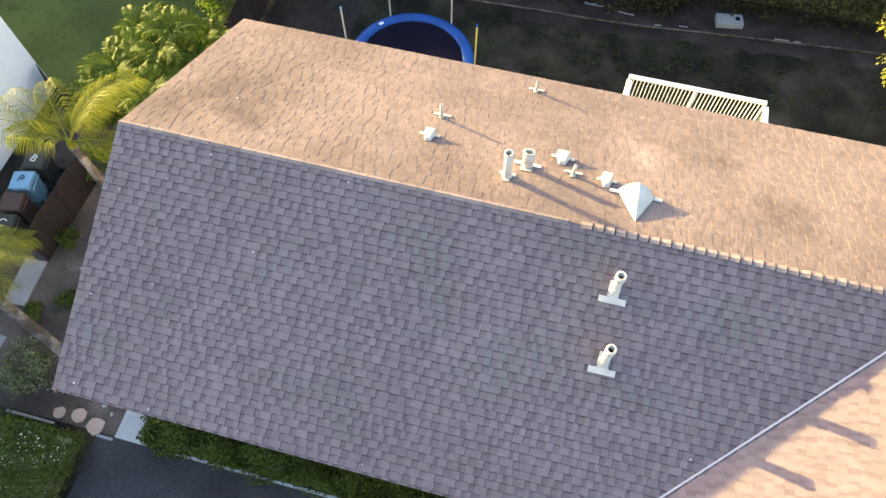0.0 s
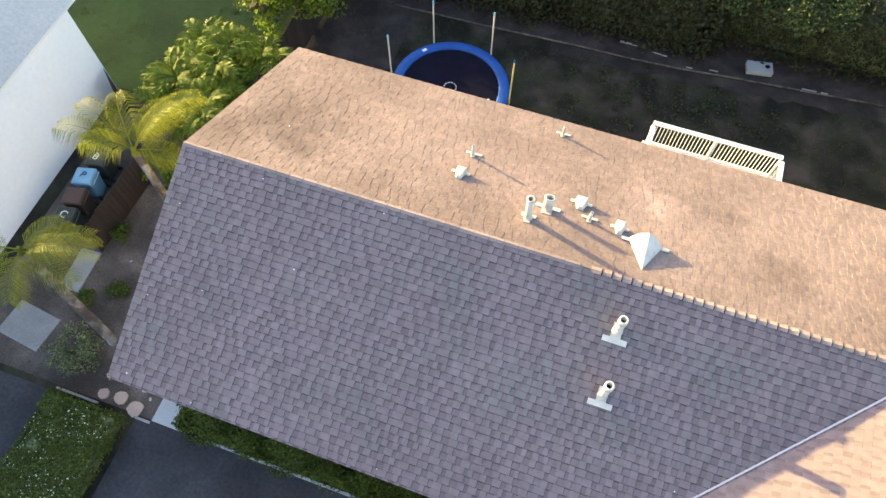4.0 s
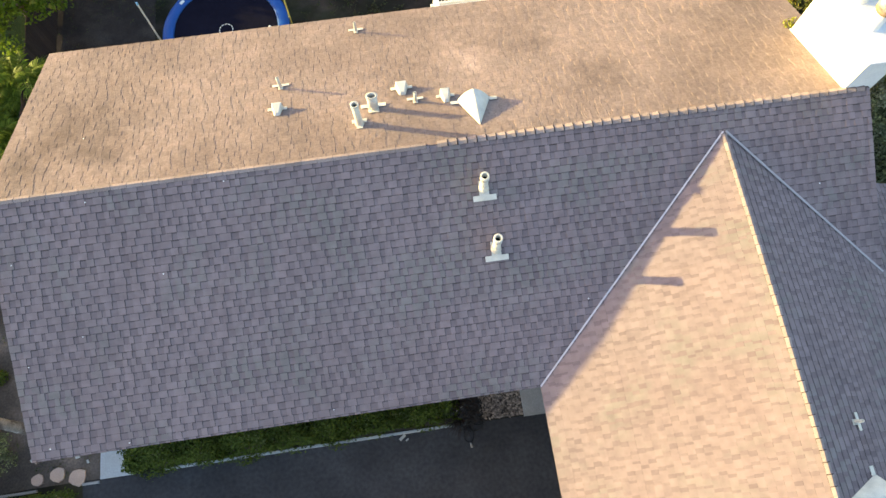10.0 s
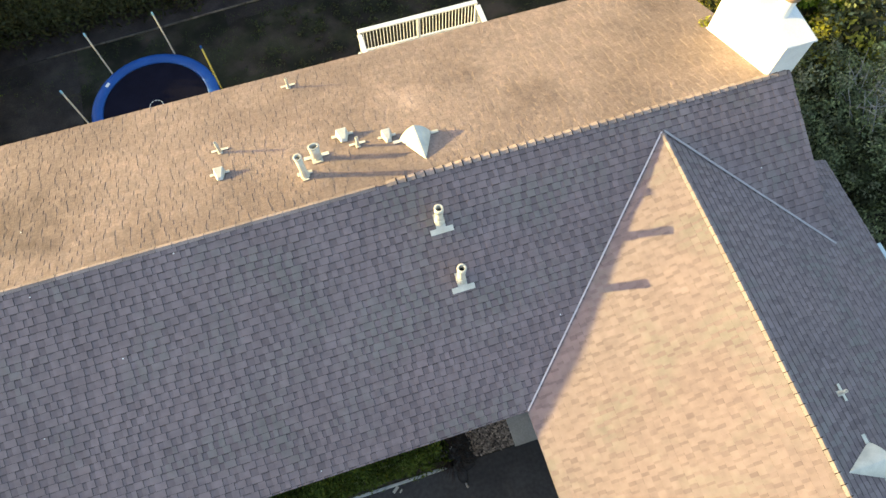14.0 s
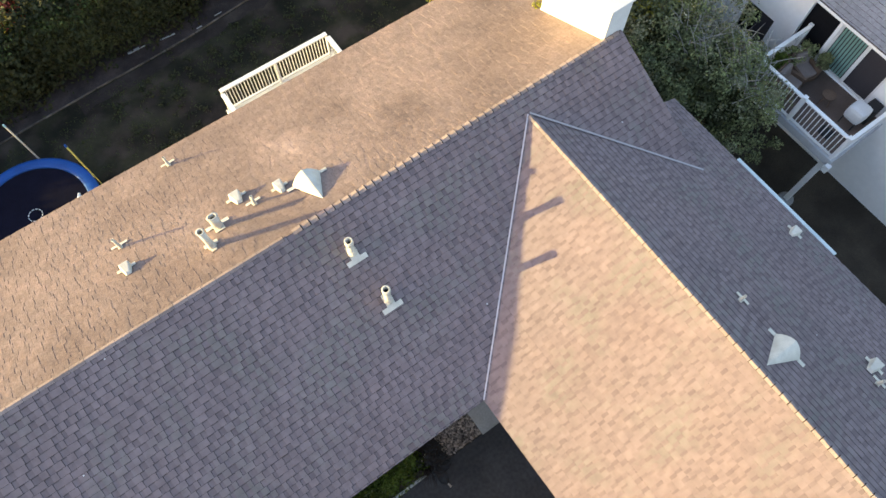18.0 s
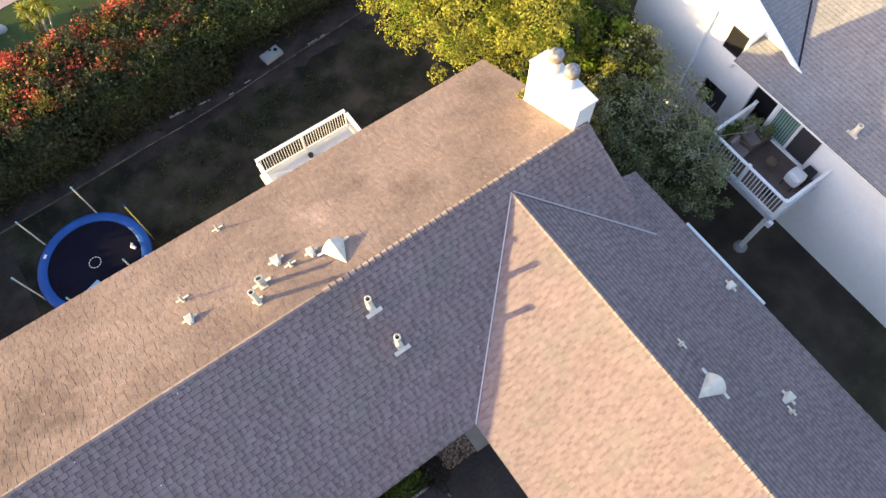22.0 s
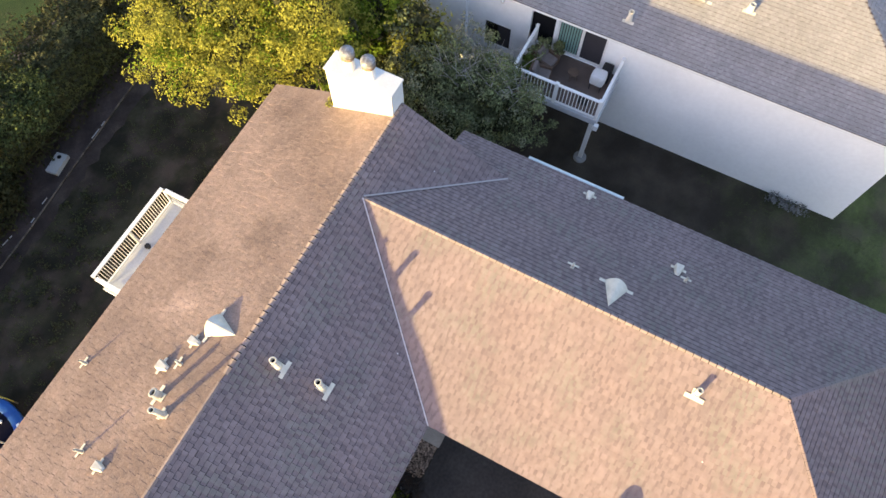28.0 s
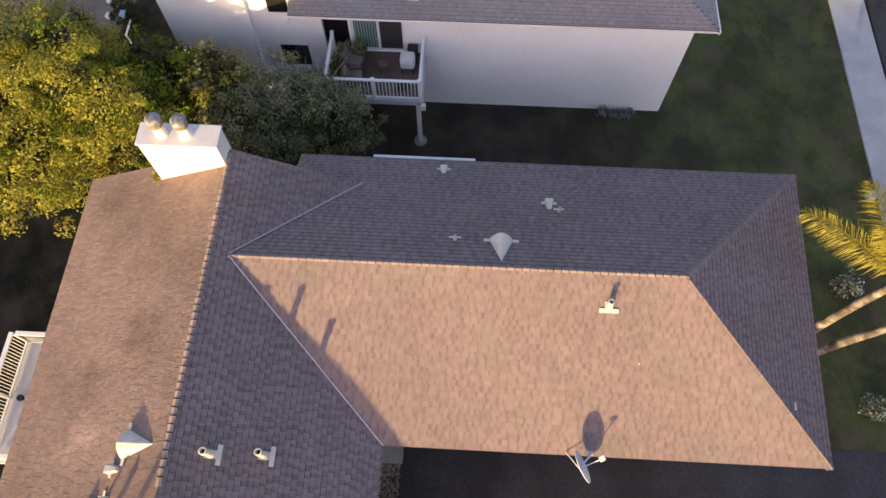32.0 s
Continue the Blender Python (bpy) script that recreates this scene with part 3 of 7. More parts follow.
sheet("side_court", [(26.2, 12.6), (27.0, 10.1), (28.0, 8.9), (36, 8.3), (36, 19), (25.6, 19)], 0.014, M["court"], "pale worn concrete ground behind the white house", "ground")
sheet("north_path", [(-3.0, 22.3), (9.5, 23.6), (9.5, 25.2), (-3.0, 23.9)], 0.03, M["brick_path"], "pink paved garden path across the lawn", "path", 0.02)

# ---- house ----
house = thing("house", (9.0, 0.0, 0.0), "two-storey house with cream stucco walls and a brown shingle roof", "house")


def wall(name, poly, thick, mat, parent, label=""):
    """An upright wall over a line of plan points a-b, with its own top line."""
    (ax, ay), (bx, by), tops = poly
    a, c = Vector((ax, ay, 0)), Vector((bx, by, 0))
    d = (c - a).normalized()
    n = Vector((-d.y, d.x, 0)) * thick
    pts = [a, c] + [a + (c - a) * f + Vector((0, 0, z)) for f, z in reversed(tops)]
    b = Build()
    b.prism(pts, n)
    return part(name, b, mat, parent, label)


OV = 0.72
wall("wall", ((0.35, EAVE_F + OV), (11.55, EAVE_F + OV), [(0, z_front(EAVE_F + OV) - 0.2), (1, z_front(EAVE_F + OV) - 0.2)]), 0.2, M["stucco_tan"], house)
wall("wall", ((17.0, EAVE_B - OV), (0.35, EAVE_B - OV), [(0, z_back(EAVE_B - OV) - 0.2), (1, z_back(EAVE_B - OV) - 0.2)]), 0.2, M["stucco_tan"], house)
g = [(0, z_back(EAVE_B - OV) - 0.2), (0.51, RIDGE_Z - 0.22), (1, z_front(EAVE_F + OV) - 0.2)]
wall("gable_wall", ((0.35, EAVE_B - OV), (0.35, EAVE_F + OV), g), 0.2, M["stucco_tan"], house)
wall("gable_wall", ((17.0, EAVE_F + OV), (17.0, EAVE_B - OV), [(1 - f, z) for f, z in reversed(g)]), 0.2, M["stucco_tan"], house)
wall("wall", ((11.55, EAVE_F + OV), (11.55, -14.9), [(0, z_west(11.55) - 0.2), (1, z_west(11.55) - 0.2)]), -0.2, M["stucco_tan"], house)
wall("wall", ((17.9, -15.3), (18.0, -1.6), [(0, z_east(18.0) - 0.2), (1, z_east(18.0) - 0.2)]), 0.2, M["stucco_tan"], house)
wall("wall", ((11.55, -14.9), (17.9, -15.3), [(0, 5.45), (1, 5.45)]), 0.2, M["stucco_tan"], house)
wall("wall", ((18.0, -1.6), (17.0, -1.6), [(0, z_east(18.0) - 0.2), (1, z_east(17.0) - 0.2)]), 0.2, M["stucco_tan"], house)

COURSE = 0.143


class Slope:
    """A roof plane: u runs along the courses, v down the slope, from the point o."""

    def __init__(self, o, u, down, poly):
        self.o, self.u, self.d = Vector(o), Vector(u).normalized(), Vector(down).normalized()
        self.n = self.u.cross(self.d)
        if self.n.z < 0:
            self.n = -self.n
        self.poly = [((Vector(p) - self.o).dot(self.u), (Vector(p) - self.o).dot(self.d)) for p in poly]
        self.world = [Vector(p) for p in poly]

    def at(self, u, v, h=0.0):
        return self.o + self.u * u + self.d * v + self.n * h

    def spans(self, v):
        cuts = []
        q = self.poly
        for (u0, v0), (u1, v1) in zip(q, q[1:] + q[:1]):
            if (v0 <= v) != (v1 <= v):
                cuts.append(u0 + (u1 - u0) * (v - v0) / (v1 - v0))
        cuts.sort()
        return list(zip(cuts[::2], cuts[1::2]))


TAB_W = (0.09, 0.115, 0.14, 0.17, 0.21)
GAP_W = (0.075, 0.10, 0.12, 0.15)
TAB_H = 0.007
UNDER_H = 0.008
LIP = 0.008
SIDE = 0.009
BAND = 0.022


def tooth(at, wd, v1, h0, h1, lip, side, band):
    """A raised tooth of a laminated shingle: points and faces, its lower and one side edge cut slanting and coloured as
    shade.
    """
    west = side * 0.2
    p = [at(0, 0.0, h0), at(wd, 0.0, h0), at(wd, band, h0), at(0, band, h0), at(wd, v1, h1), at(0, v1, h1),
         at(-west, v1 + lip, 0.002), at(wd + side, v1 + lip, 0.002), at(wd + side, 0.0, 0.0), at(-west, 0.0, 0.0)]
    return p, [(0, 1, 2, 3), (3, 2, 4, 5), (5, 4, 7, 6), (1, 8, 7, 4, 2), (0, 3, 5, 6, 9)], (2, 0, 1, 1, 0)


def slope_part(s, parent, mats, rng, near=None, name="roof_slope", label="", tab_h=TAB_H, under_h=UNDER_H, lip=LIP, side=SIDE, band=BAND, course_line=0.4, sunk_k=1.0, deck_t=0.10):
    """A roof plane: board deck and courses of laminated shingles, raised teeth and sunk stretches by turns; the teeth inside the stretch near become pieces of their own."""
    deck = Build()
    deck.prism([p - s.n * deck_t for p in s.world], s.n * (deck_t - 0.003))
    roof = part(name, deck, M["edge_shade"], parent, label)
    under, tabs, pieces = Build(), Build(), []
    vmax = max(v for _, v in s.poly)
    vmin = min(v for _, v in s.poly)
    k = 0
    while vmin + k * COURSE < vmax - 0.01:
        v0, v1 = vmin + k * COURSE, min(vmin + (k + 1) * COURSE, vmax)
        mid = (v0 + v1) / 2
        lap = lip * (1.5 if k % 2 else 0.7) if near else lip
        wob = rng.uniform(-0.003, 0.003)
        v0, v1 = v0 + wob, v1 + rng.uniform(-0.001, 0.001)
        for a, c in s.spans(mid):
            x = a
            sunk = rng.random() < 0.5
            while x < c - 0.004:
                wd = GAP_W[rng.randrange(4)] * sunk_k if sunk else TAB_W[rng.randrange(5)]
                last = x + wd > c - 0.06
                if last:
                    wd = c - x
                if sunk:
                    h0, h1, e, q = 0.001, under_h, x + wd, v1
                    p = [s.at(x, v0, h0), s.at(e, v0, h0), s.at(e, v0 + band, h0), s.at(x, v0 + band, h0), s.at(e, q, h1), s.at(x, q, h1), s.at(x, q + lap * 0.7, 0.0), s.at(e, q + lap * 0.7, 0.0)]
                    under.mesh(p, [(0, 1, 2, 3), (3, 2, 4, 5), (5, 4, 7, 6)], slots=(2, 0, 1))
                elif near and not last and near[0] < x < near[1] and near[2] < mid < near[3] and len(pieces) < 300:
                    pieces.append((wd, x, v0))
                else:
                    lift = tab_h * rng.uniform(0.7, 1.4)
                    p, f, sl = tooth(lambda u, v, h: s.at(x + u, v0 + v, h), wd, v1 - v0, 0.001 + lift, under_h + lift, lap, 0.002 if last else side, band * course_line)
                    tabs.mesh(p, f, slots=sl)
                x += wd
                sunk = not sunk
        k += 1
    part("shingle_course", under, [mats[1], M["edge_shade"], M["shingle_band"]], roof, kind="stuff")
    part("shingle_layer", tabs, [mats[0], M["edge_shade"], M["shingle_band"]], roof, kind="stuff")
    return roof, pieces


rng = random.Random(7)
UP_F = (0, -1, -PITCH_F)
valley_w = (WEST_X, EAVE_F, EAVE_Z)
wtop = (WING_X, WTOP_Y, WING_Z)
valley_e = (X1, VALLEY_E_Y, z_east(X1))
front = Slope((0, 0, RIDGE_Z), (1, 0, 0), UP_F, [(X0, 0, RIDGE_Z), (X1, 0, RIDGE_Z), valley_e, wtop, valley_w, (X0, EAVE_F, EAVE_Z)])
back = Slope((0, 0, RIDGE_Z), (1, 0, 0), (0, 1, -PITCH_B), [(X0, 0, RIDGE_Z), (X1, 0, RIDGE_Z), (X1, EAVE_B, z_back(EAVE_B)), (X0, EAVE_B, z_back(EAVE_B))])
west = Slope((WING_X, 0, WING_Z), (0, -1, 0), (-1, 0, -PITCH_WL), [wtop, (WING_X, WING_END, WING_Z), (WEST_X, HIP_W, EAVE_Z), valley_w])
east = Slope((WING_X, 0, WING_Z), (0, -1, 0), (1, 0, -PITCH_WR), [wtop, valley_e, (17.02, VALLEY_E_Y + 0.26, z_east(17.02)), (17.02, -1.36, z_east(17.02)), (EAST_X, -1.36, EAVE_Z), (EAST_X, HIP_E, EAVE_Z), (WING_X, WING_END, WING_Z)])
hip_u = Vector((EAST_X - WEST_X, HIP_E - HIP_W, 0)).normalized()
hip_top = Vector((WING_X, WING_END, WING_Z))
hip_foot = Vector((WEST_X, HIP_W, EAVE_Z))
foot = hip_foot + hip_u * (hip_top - hip_foot).dot(hip_u)
hip = Slope(hip_top, hip_u, foot - hip_top, [hip_top, (EAST_X, HIP_E, EAVE_Z), (WEST_X, HIP_W, EAVE_Z)])

brown = (M["shingle"], M["shingle_under"])
front_roof, near_tabs = slope_part(front, house, brown, rng, near=(4.6, 9.9, 3.0, 5.0))
slope_part(back, house, (M["shingle_back"], M["shingle_back"]), rng, tab_h=0.0038, under_h=0.006, lip=0.008, side=0.005, band=0.0)
slope_part(west, house, brown, rng, tab_h=0.003, under_h=0.004, lip=0.001, side=0.001, band=0.004, course_line=0.0, sunk_k=0.62, deck_t=0.05)
slope_part(east, house, brown, rng, tab_h=0.006, side=0.004, band=0.036, course_line=0.9)
slope_part(hip, house, brown, rng, name="hip_slope", tab_h=0.006, side=0.004, band=0.036, course_line=0.9)


def ridge_caps(a, b, na, nb, step, width, parent, h=0.016, name="ridge_cap", lap=0.0, mat="cap", slant=0.006, lee=1.0):
    """Folded cap shingles along a ridge or hip from a to b; na and nb are the normals of the two planes."""
    a, b = Vector(a), Vector(b)
    d = (b - a).normalized()
    na, nb = Vector(na).normalized(), Vector(nb).normalized()
    sa, sb = na.cross(d) * lee, d.cross(nb)
    sa = -sa if sa.z > 0 else sa
    sb = -sb if sb.z > 0 else sb
    top = (na + nb).normalized()
    meshes = []
    L = step + lap
    for j in range(4):
        hh = h * (0.9 + 0.07 * j)
        q = Build()
        v = []
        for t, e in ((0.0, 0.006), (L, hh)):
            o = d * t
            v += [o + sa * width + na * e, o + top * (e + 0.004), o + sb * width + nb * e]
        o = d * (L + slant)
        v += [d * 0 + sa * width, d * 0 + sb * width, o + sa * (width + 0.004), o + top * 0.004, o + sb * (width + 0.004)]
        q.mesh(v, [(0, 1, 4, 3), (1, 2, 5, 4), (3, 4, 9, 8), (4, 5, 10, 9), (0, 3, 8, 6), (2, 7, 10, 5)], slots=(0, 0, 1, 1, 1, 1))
        meshes.append(data_of(name, q, [M[mat], M["cap_edge"]]))
    n = int((b - a).length / step)
    for i in range(n):
        ob = new(name, meshes[(i * 7 + i // 3) % 4])
        ob.parent = parent
        ob.location = a + d * (i * step) + top * 0.012 - root_of(parent).location
    return n


NF, NB, NW, NE_, NH = front.n, back.n, west.n, east.n, hip.n


def strip(a, b, width, up, mat, parent, name, h=0.02, label=""):
    q = Build()
    a, b = Vector(a), Vector(b)
    up = Vector(up).normalized()
    d = (b - a).normalized()
    s = d.cross(up)
    q.obox((a + b) / 2 + up * h / 2, d, s, up, (b - a).length / 2, width / 2, h / 2)
    return part(name, q, mat, parent, label)


up_w = (Vector(NF) + Vector(NW))
up_e = (Vector(NF) + Vector(NE_))
strip(Vector(wtop) + Vector((0, 0, 0.015)), Vector(valley_w) + Vector((0, 0, 0.015)), 0.034, up_w, M["flash"], house, "valley_flashing", 0.02, "thin pale metal valley strip")
strip(Vector(wtop) + Vector((0.05, 0, 0.015)), Vector(valley_e) + Vector((0, 0, 0.015)), 0.045, up_e, M["valley_dull"], house, "valley_flashing", 0.018, "thin pale metal valley strip")
# fascia and rake boards
SET = 0.05
for a, c in (((X0, EAVE_F + SET, EAVE_Z), (WEST_X, EAVE_F + SET, EAVE_Z)), ((X0, EAVE_B - SET, z_back(EAVE_B)), (X1, EAVE_B - SET, z_back(EAVE_B))), ((WEST_X + SET, EAVE_F, EAVE_Z), (WEST_X + SET, HIP_W, EAVE_Z)), ((EAST_X - SET, -1.36, EAVE_Z), (EAST_X - SET, HIP_E, EAVE_Z)),
             ((WEST_X, HIP_W + SET, EAVE_Z), (EAST_X, HIP_E + SET, EAVE_Z)), ((X0 + SET, EAVE_F, EAVE_Z), (X0 + SET, 0, RIDGE_Z)), ((X0 + SET, 0, RIDGE_Z), (X0 + SET, EAVE_B, z_back(EAVE_B))), ((X1 - SET, VALLEY_E_Y, z_east(X1)), (X1 - SET, 0, RIDGE_Z)), ((X1 - SET, 0, RIDGE_Z), (X1 - SET, EAVE_B, z_back(EAVE_B)))):
    q = Build()
    q.bar(Vector(a) - Vector((0, 0, 0.13)), Vector(c) - Vector((0, 0, 0.13)), 0.035, 0.2)
    part("fascia_board", q, M["fascia"], house)
# the far eave has a pale gutter for part of its length
q = Build()
q.prism([(EAST_X + 0.03, -3.55, EAVE_Z - 0.02), (EAST_X + 0.11, -3.55, EAVE_Z - 0.01), (EAST_X + 0.11, -3.55, EAVE_Z - 0.1), (EAST_X + 0.03, -3.55, EAVE_Z - 0.1)], (0, -3.1, 0))
part("gutter", q, M["gutter"], house, "short white metal gutter")


# ---- roof fittings ----
def on(s, x, y):
    """The course and slope coordinates of the point of a roof plane over x, y."""
    n = s.n
    z = s.o.z - (n.x * (x - s.o.x) + n.y * (y - s.o.y)) / n.z
    p = Vector((x, y, z)) - s.o
    return p.dot(s.u), p.dot(s.d)


def plate(b, s, u, v, wide, tall, h=0.02, t=0.012):
    b.obox(s.at(u, v, h + t / 2), s.u, s.d, s.n, wide / 2, tall / 2, t / 2)


def pipe_vent(s, x, y, r, height, wide, label, lean=(0, 0), boot=True, oval=1.0, group="vent pipes on the roof", ring=0.035, apron=0.07):
    """A vent pipe with its flashing plate and boot on a roof plane."""
    u, v = on(s, x, y)
    base = s.at(u, v)
    ob = thing("vent_pipe", base, label, "vent pipe", group)
    q = Build()
    if r > 0.05:
        plate(q, s, u, v + apron, wide, 0.11)
        plate(q, s, u, v + apron / 2 - 0.08, wide * 0.42, apron + 0.16, 0.018, 0.008)
    else:
        plate(q, s, u, v + apron, wide, 0.07)
        plate(q, s, u, v + apron / 2 - 0.03, 0.10, apron + 0.09, 0.018, 0.008)
    part("flashing", q, M["vent"], ob, bevel=0.003)
    top = base + Vector((lean[0], lean[1], height))
    if boot:
        q = Build()
        q.tube([base + s.n * 0.01, base + Vector((0, 0, 0.10)), base + Vector((0, 0, 0.16))], [r * 1.35, r * 1.22, r * 1.06], 14)
        part("boot", q, M["vent"], ob)
    q = Build()
    n = 16
    rings = []
    axis = (top - base).normalized()
    for p, rr in ((base, r), (base.lerp(top, 0.5), r), (top, r), (top, r * 0.78), (top - axis * 0.14, r * 0.76)):
        rings.append([p + Vector((math.cos(2 * math.pi * k / n) * rr * oval, math.sin(2 * math.pi * k / n) * rr, 0)) for k in range(n)])
    q.mesh([p for g_ in rings for p in g_], [(i * n + k, i * n + (k + 1) % n, (i + 1) * n + (k + 1) % n, (i + 1) * n + k) for i in range(4) for k in range(n)], True)
    part("pipe", q, M["vent"], ob)
    q = Build()
    q.face(rings[4])
    part("bore", q, M["dark"], ob, "dark open bore")
    if ring:
        q = Build()
        m2 = []
        for dz, rr in ((-0.005, 1.02), (-0.005, 1.16), (-ring, 1.16), (-ring, 1.02)):
            m2.append([top + axis * dz + Vector((math.cos(2 * math.pi * k / n) * r * rr * oval, math.sin(2 * math.pi * k / n) * r * rr, 0)) for k in range(n)])
        q.mesh([p for g_ in m2 for p in g_], [(i * n + k, i * n + (k + 1) % n, ((i + 1) % 4) * n + (k + 1) % n, ((i + 1) % 4) * n + k) for i in range(4) for k in range(n)], True)
        part("collar", q, M["vent"], ob)
    return ob


def box_vent(s, x, y, wide, deep, high, label, turn=0.0):
    """A low hooded box vent with a flange."""
    u, v = on(s, x, y)
    ob = thing("box_vent", s.at(u, v), label, "roof vent", "box vents on the roof")
    q = Build()
    plate(q, s, u, v + deep * 0.42, wide * 1.35, 0.09)
    part("flange", q, M["vent"], ob, bevel=0.003)
    q = Build()
    a, c = wide * 0.42, deep * 0.62
    pts = [s.at(u - a * 0.45, v - c, 0.02), s.at(u + a * 0.45, v - c, 0.02), s.at(u + a, v + c, 0.02), s.at(u - a, v + c, 0.02),
           s.at(u - a * 0.30, v - c * 0.75, high * 0.45), s.at(u + a * 0.30, v - c * 0.75, high * 0.45), s.at(u + a * 0.80, v + c, high), s.at(u - a * 0.80, v + c, high)]
    q.mesh(pts, [(0, 1, 5, 4), (1, 2, 6, 5), (3, 0, 4, 7), (4, 5, 6, 7), (2, 3, 7, 6)])
    part("hood", q, M["vent"], ob, bevel=0.012)
    q = Build()
    q.obox(s.at(u, v + c + 0.002, high * 0.5), s.u, s.n, s.d, a * 0.66, high * 0.33, 0.002)
    part("louvre", q, M["dark"], ob, "dark louvred mouth")
    return ob


def cone_vent(s, x, y, length, r, label):
    """A half-cone dormer vent: its point towards the ridge, its mouth down the slope."""
    u, v = on(s, x, y)
    ob = thing("dormer_vent", s.at(u, v + length / 2), label, "roof vent", "half-cone dormer vents")
    n = 18
    tip = s.at(u, v, 0.015)
    way = [1 - 2 * k / n for k in range(n + 1)]
    up = [0.50 * (1 - abs(c_) ** 2.6) + 0.26 * (1 - abs(c_)) for c_ in way]
    out = [0.04 * (1 - c_ * c_) for c_ in way]
    arc = [s.at(u + r * c_, v + length + r * o_, 0.015 + r * h_) for c_, h_, o_ in zip(way, up, out)]
    mid = [tip.lerp(p, 0.55) for p in arc]
    q = Build()
    q.mesh([tip] + mid + arc, [(0, 1 + k, 2 + k) for k in range(n)] + [(1 + k, 1 + n + 1 + k, 2 + n + 1 + k, 2 + k) for k in range(n)])
    lip = [s.at(u + r * 1.04 * c_, v + length + r * o_ + 0.03, 0.010 + r * 1.03 * h_) for c_, h_, o_ in zip(way, up, out)]
    q.mesh(arc + lip, [(k, k + 1, n + 2 + k, n + 1 + k) for k in range(n)])
    part("hood", q, M["vent"], ob)
    q = Build()
    q.face([s.at(u + r * 0.95 * c_, v + length - 0.02, 0.012 + r * 0.92 * h_) for c_, h_ in zip(way, up)])
    part("mouth", q, M["dark"], ob, "dark screened mouth")
    for sx in (-1, 1):
        q = Build()
        plate(q, s, u + sx * (r + 0.07), v + length - 0.02, 0.16, 0.10)
        part("flange", q, M["vent"], ob, bevel=0.003)
    for k in range(3):
        q = Build()
        hw = r * (0.78 - 0.22 * k)
        q.obox(s.at(u, v + length - 0.012, r * (0.12 + 0.14 * k)), s.u, s.d, s.n, hw, 0.012, 0.01)
        part("slat", q, M["vent"], ob)
    return ob


PIPE = "off-white painted vent pipe with a flashing plate on the shingles"
pipe_vent(front, 9.40, -0.88, 0.078, 0.53, 0.46, PIPE, (0.0, 0.03), apron=0.18, ring=0.12)
pipe_vent(front, 9.49, -1.98, 0.078, 0.57, 0.46, PIPE, (0.01, 0.03), apron=0.17, ring=0.12)
pipe_vent(back, 7.17, 0.86, 0.072, 0.79, 0.30, "tall off-white vent pipe on the sunlit roof slope", (-0.02, -0.02))
pipe_vent(back, 7.48, 1.28, 0.068, 0.50, 0.52, "wide oval off-white vent pipe on the sunlit roof slope", (0, 0), oval=1.55)
pipe_vent(back, 7.26, 4.08, 0.030, 0.36, 0.34, "thin off-white vent pipe near the back eave", ring=0)
pipe_vent(back, 5.55, 2.33, 0.032, 0.40, 0.36, "thin off-white vent pipe on the sunlit roof slope", ring=0)
pipe_vent(back, 8.35, 1.33, 0.032, 0.34, 0.34, "thin off-white vent pipe among the larger vents", ring=0)
box_vent(back, 5.50, 1.54, 0.30, 0.22, 0.16, "small off-white hooded box vent on the roof")
box_vent(back, 8.11, 1.70, 0.34, 0.24, 0.17, "off-white hooded box vent beside the pipes")
box_vent(back, 8.98, 1.28, 0.28, 0.22, 0.19, "off-white box vent next to the half-cone vent")
cone_vent(back, 9.53, 0.37, 0.82, 0.33, "large white half-cone dormer vent near the ridge")
pipe_vent(east, 15.17, -6.17, 0.030, 0.26, 0.32, "thin off-white vent pipe on the shaded wing roof", ring=0)
cone_vent(east, 14.45, -7.38, 0.82, 0.31, "white half-cone dormer vent on the shaded wing roof")
box_vent(east, 16.64, -8.74, 0.32, 0.26, 0.18, "off-white hooded box vent on the shaded wing roof")
pipe_vent(east, 16.44, -9.0, 0.034, 0.24, 0.30, "short thin vent pipe beside a box vent", ring=0)
box_vent(east, 17.99, -5.72, 0.30, 0.20, 0.16, "off-white box vent close to the far eave")
pipe_vent(west, 13.44, -10.10, 0.07, 0.34, 0.48, "off-white vent pipe near the wing ridge", (0.05, 0.0))

# ---- chimney ----
CX0, CX1, CY0, CY1, CZ = 16.78, 17.42, 0.04, 2.12, 8.44
chimney = thing("chimney", (17.1, 1.1, 6.6), "white stucco chimney with two round metal flue caps", "chimney")
q = Build()
q.box((CX0, CY0, 0.0), (CX1, CY1, CZ))
part("shaft", q, M["chimney"], chimney, bevel=0.035)
q = Build()
q.box((CX0 - 0.03, CY0 - 0.03, CZ - 0.02), (CX1 + 0.03, CY1 + 0.03, CZ + 0.035))
part("crown_slab", q, M["chimney"], chimney, bevel=0.02)
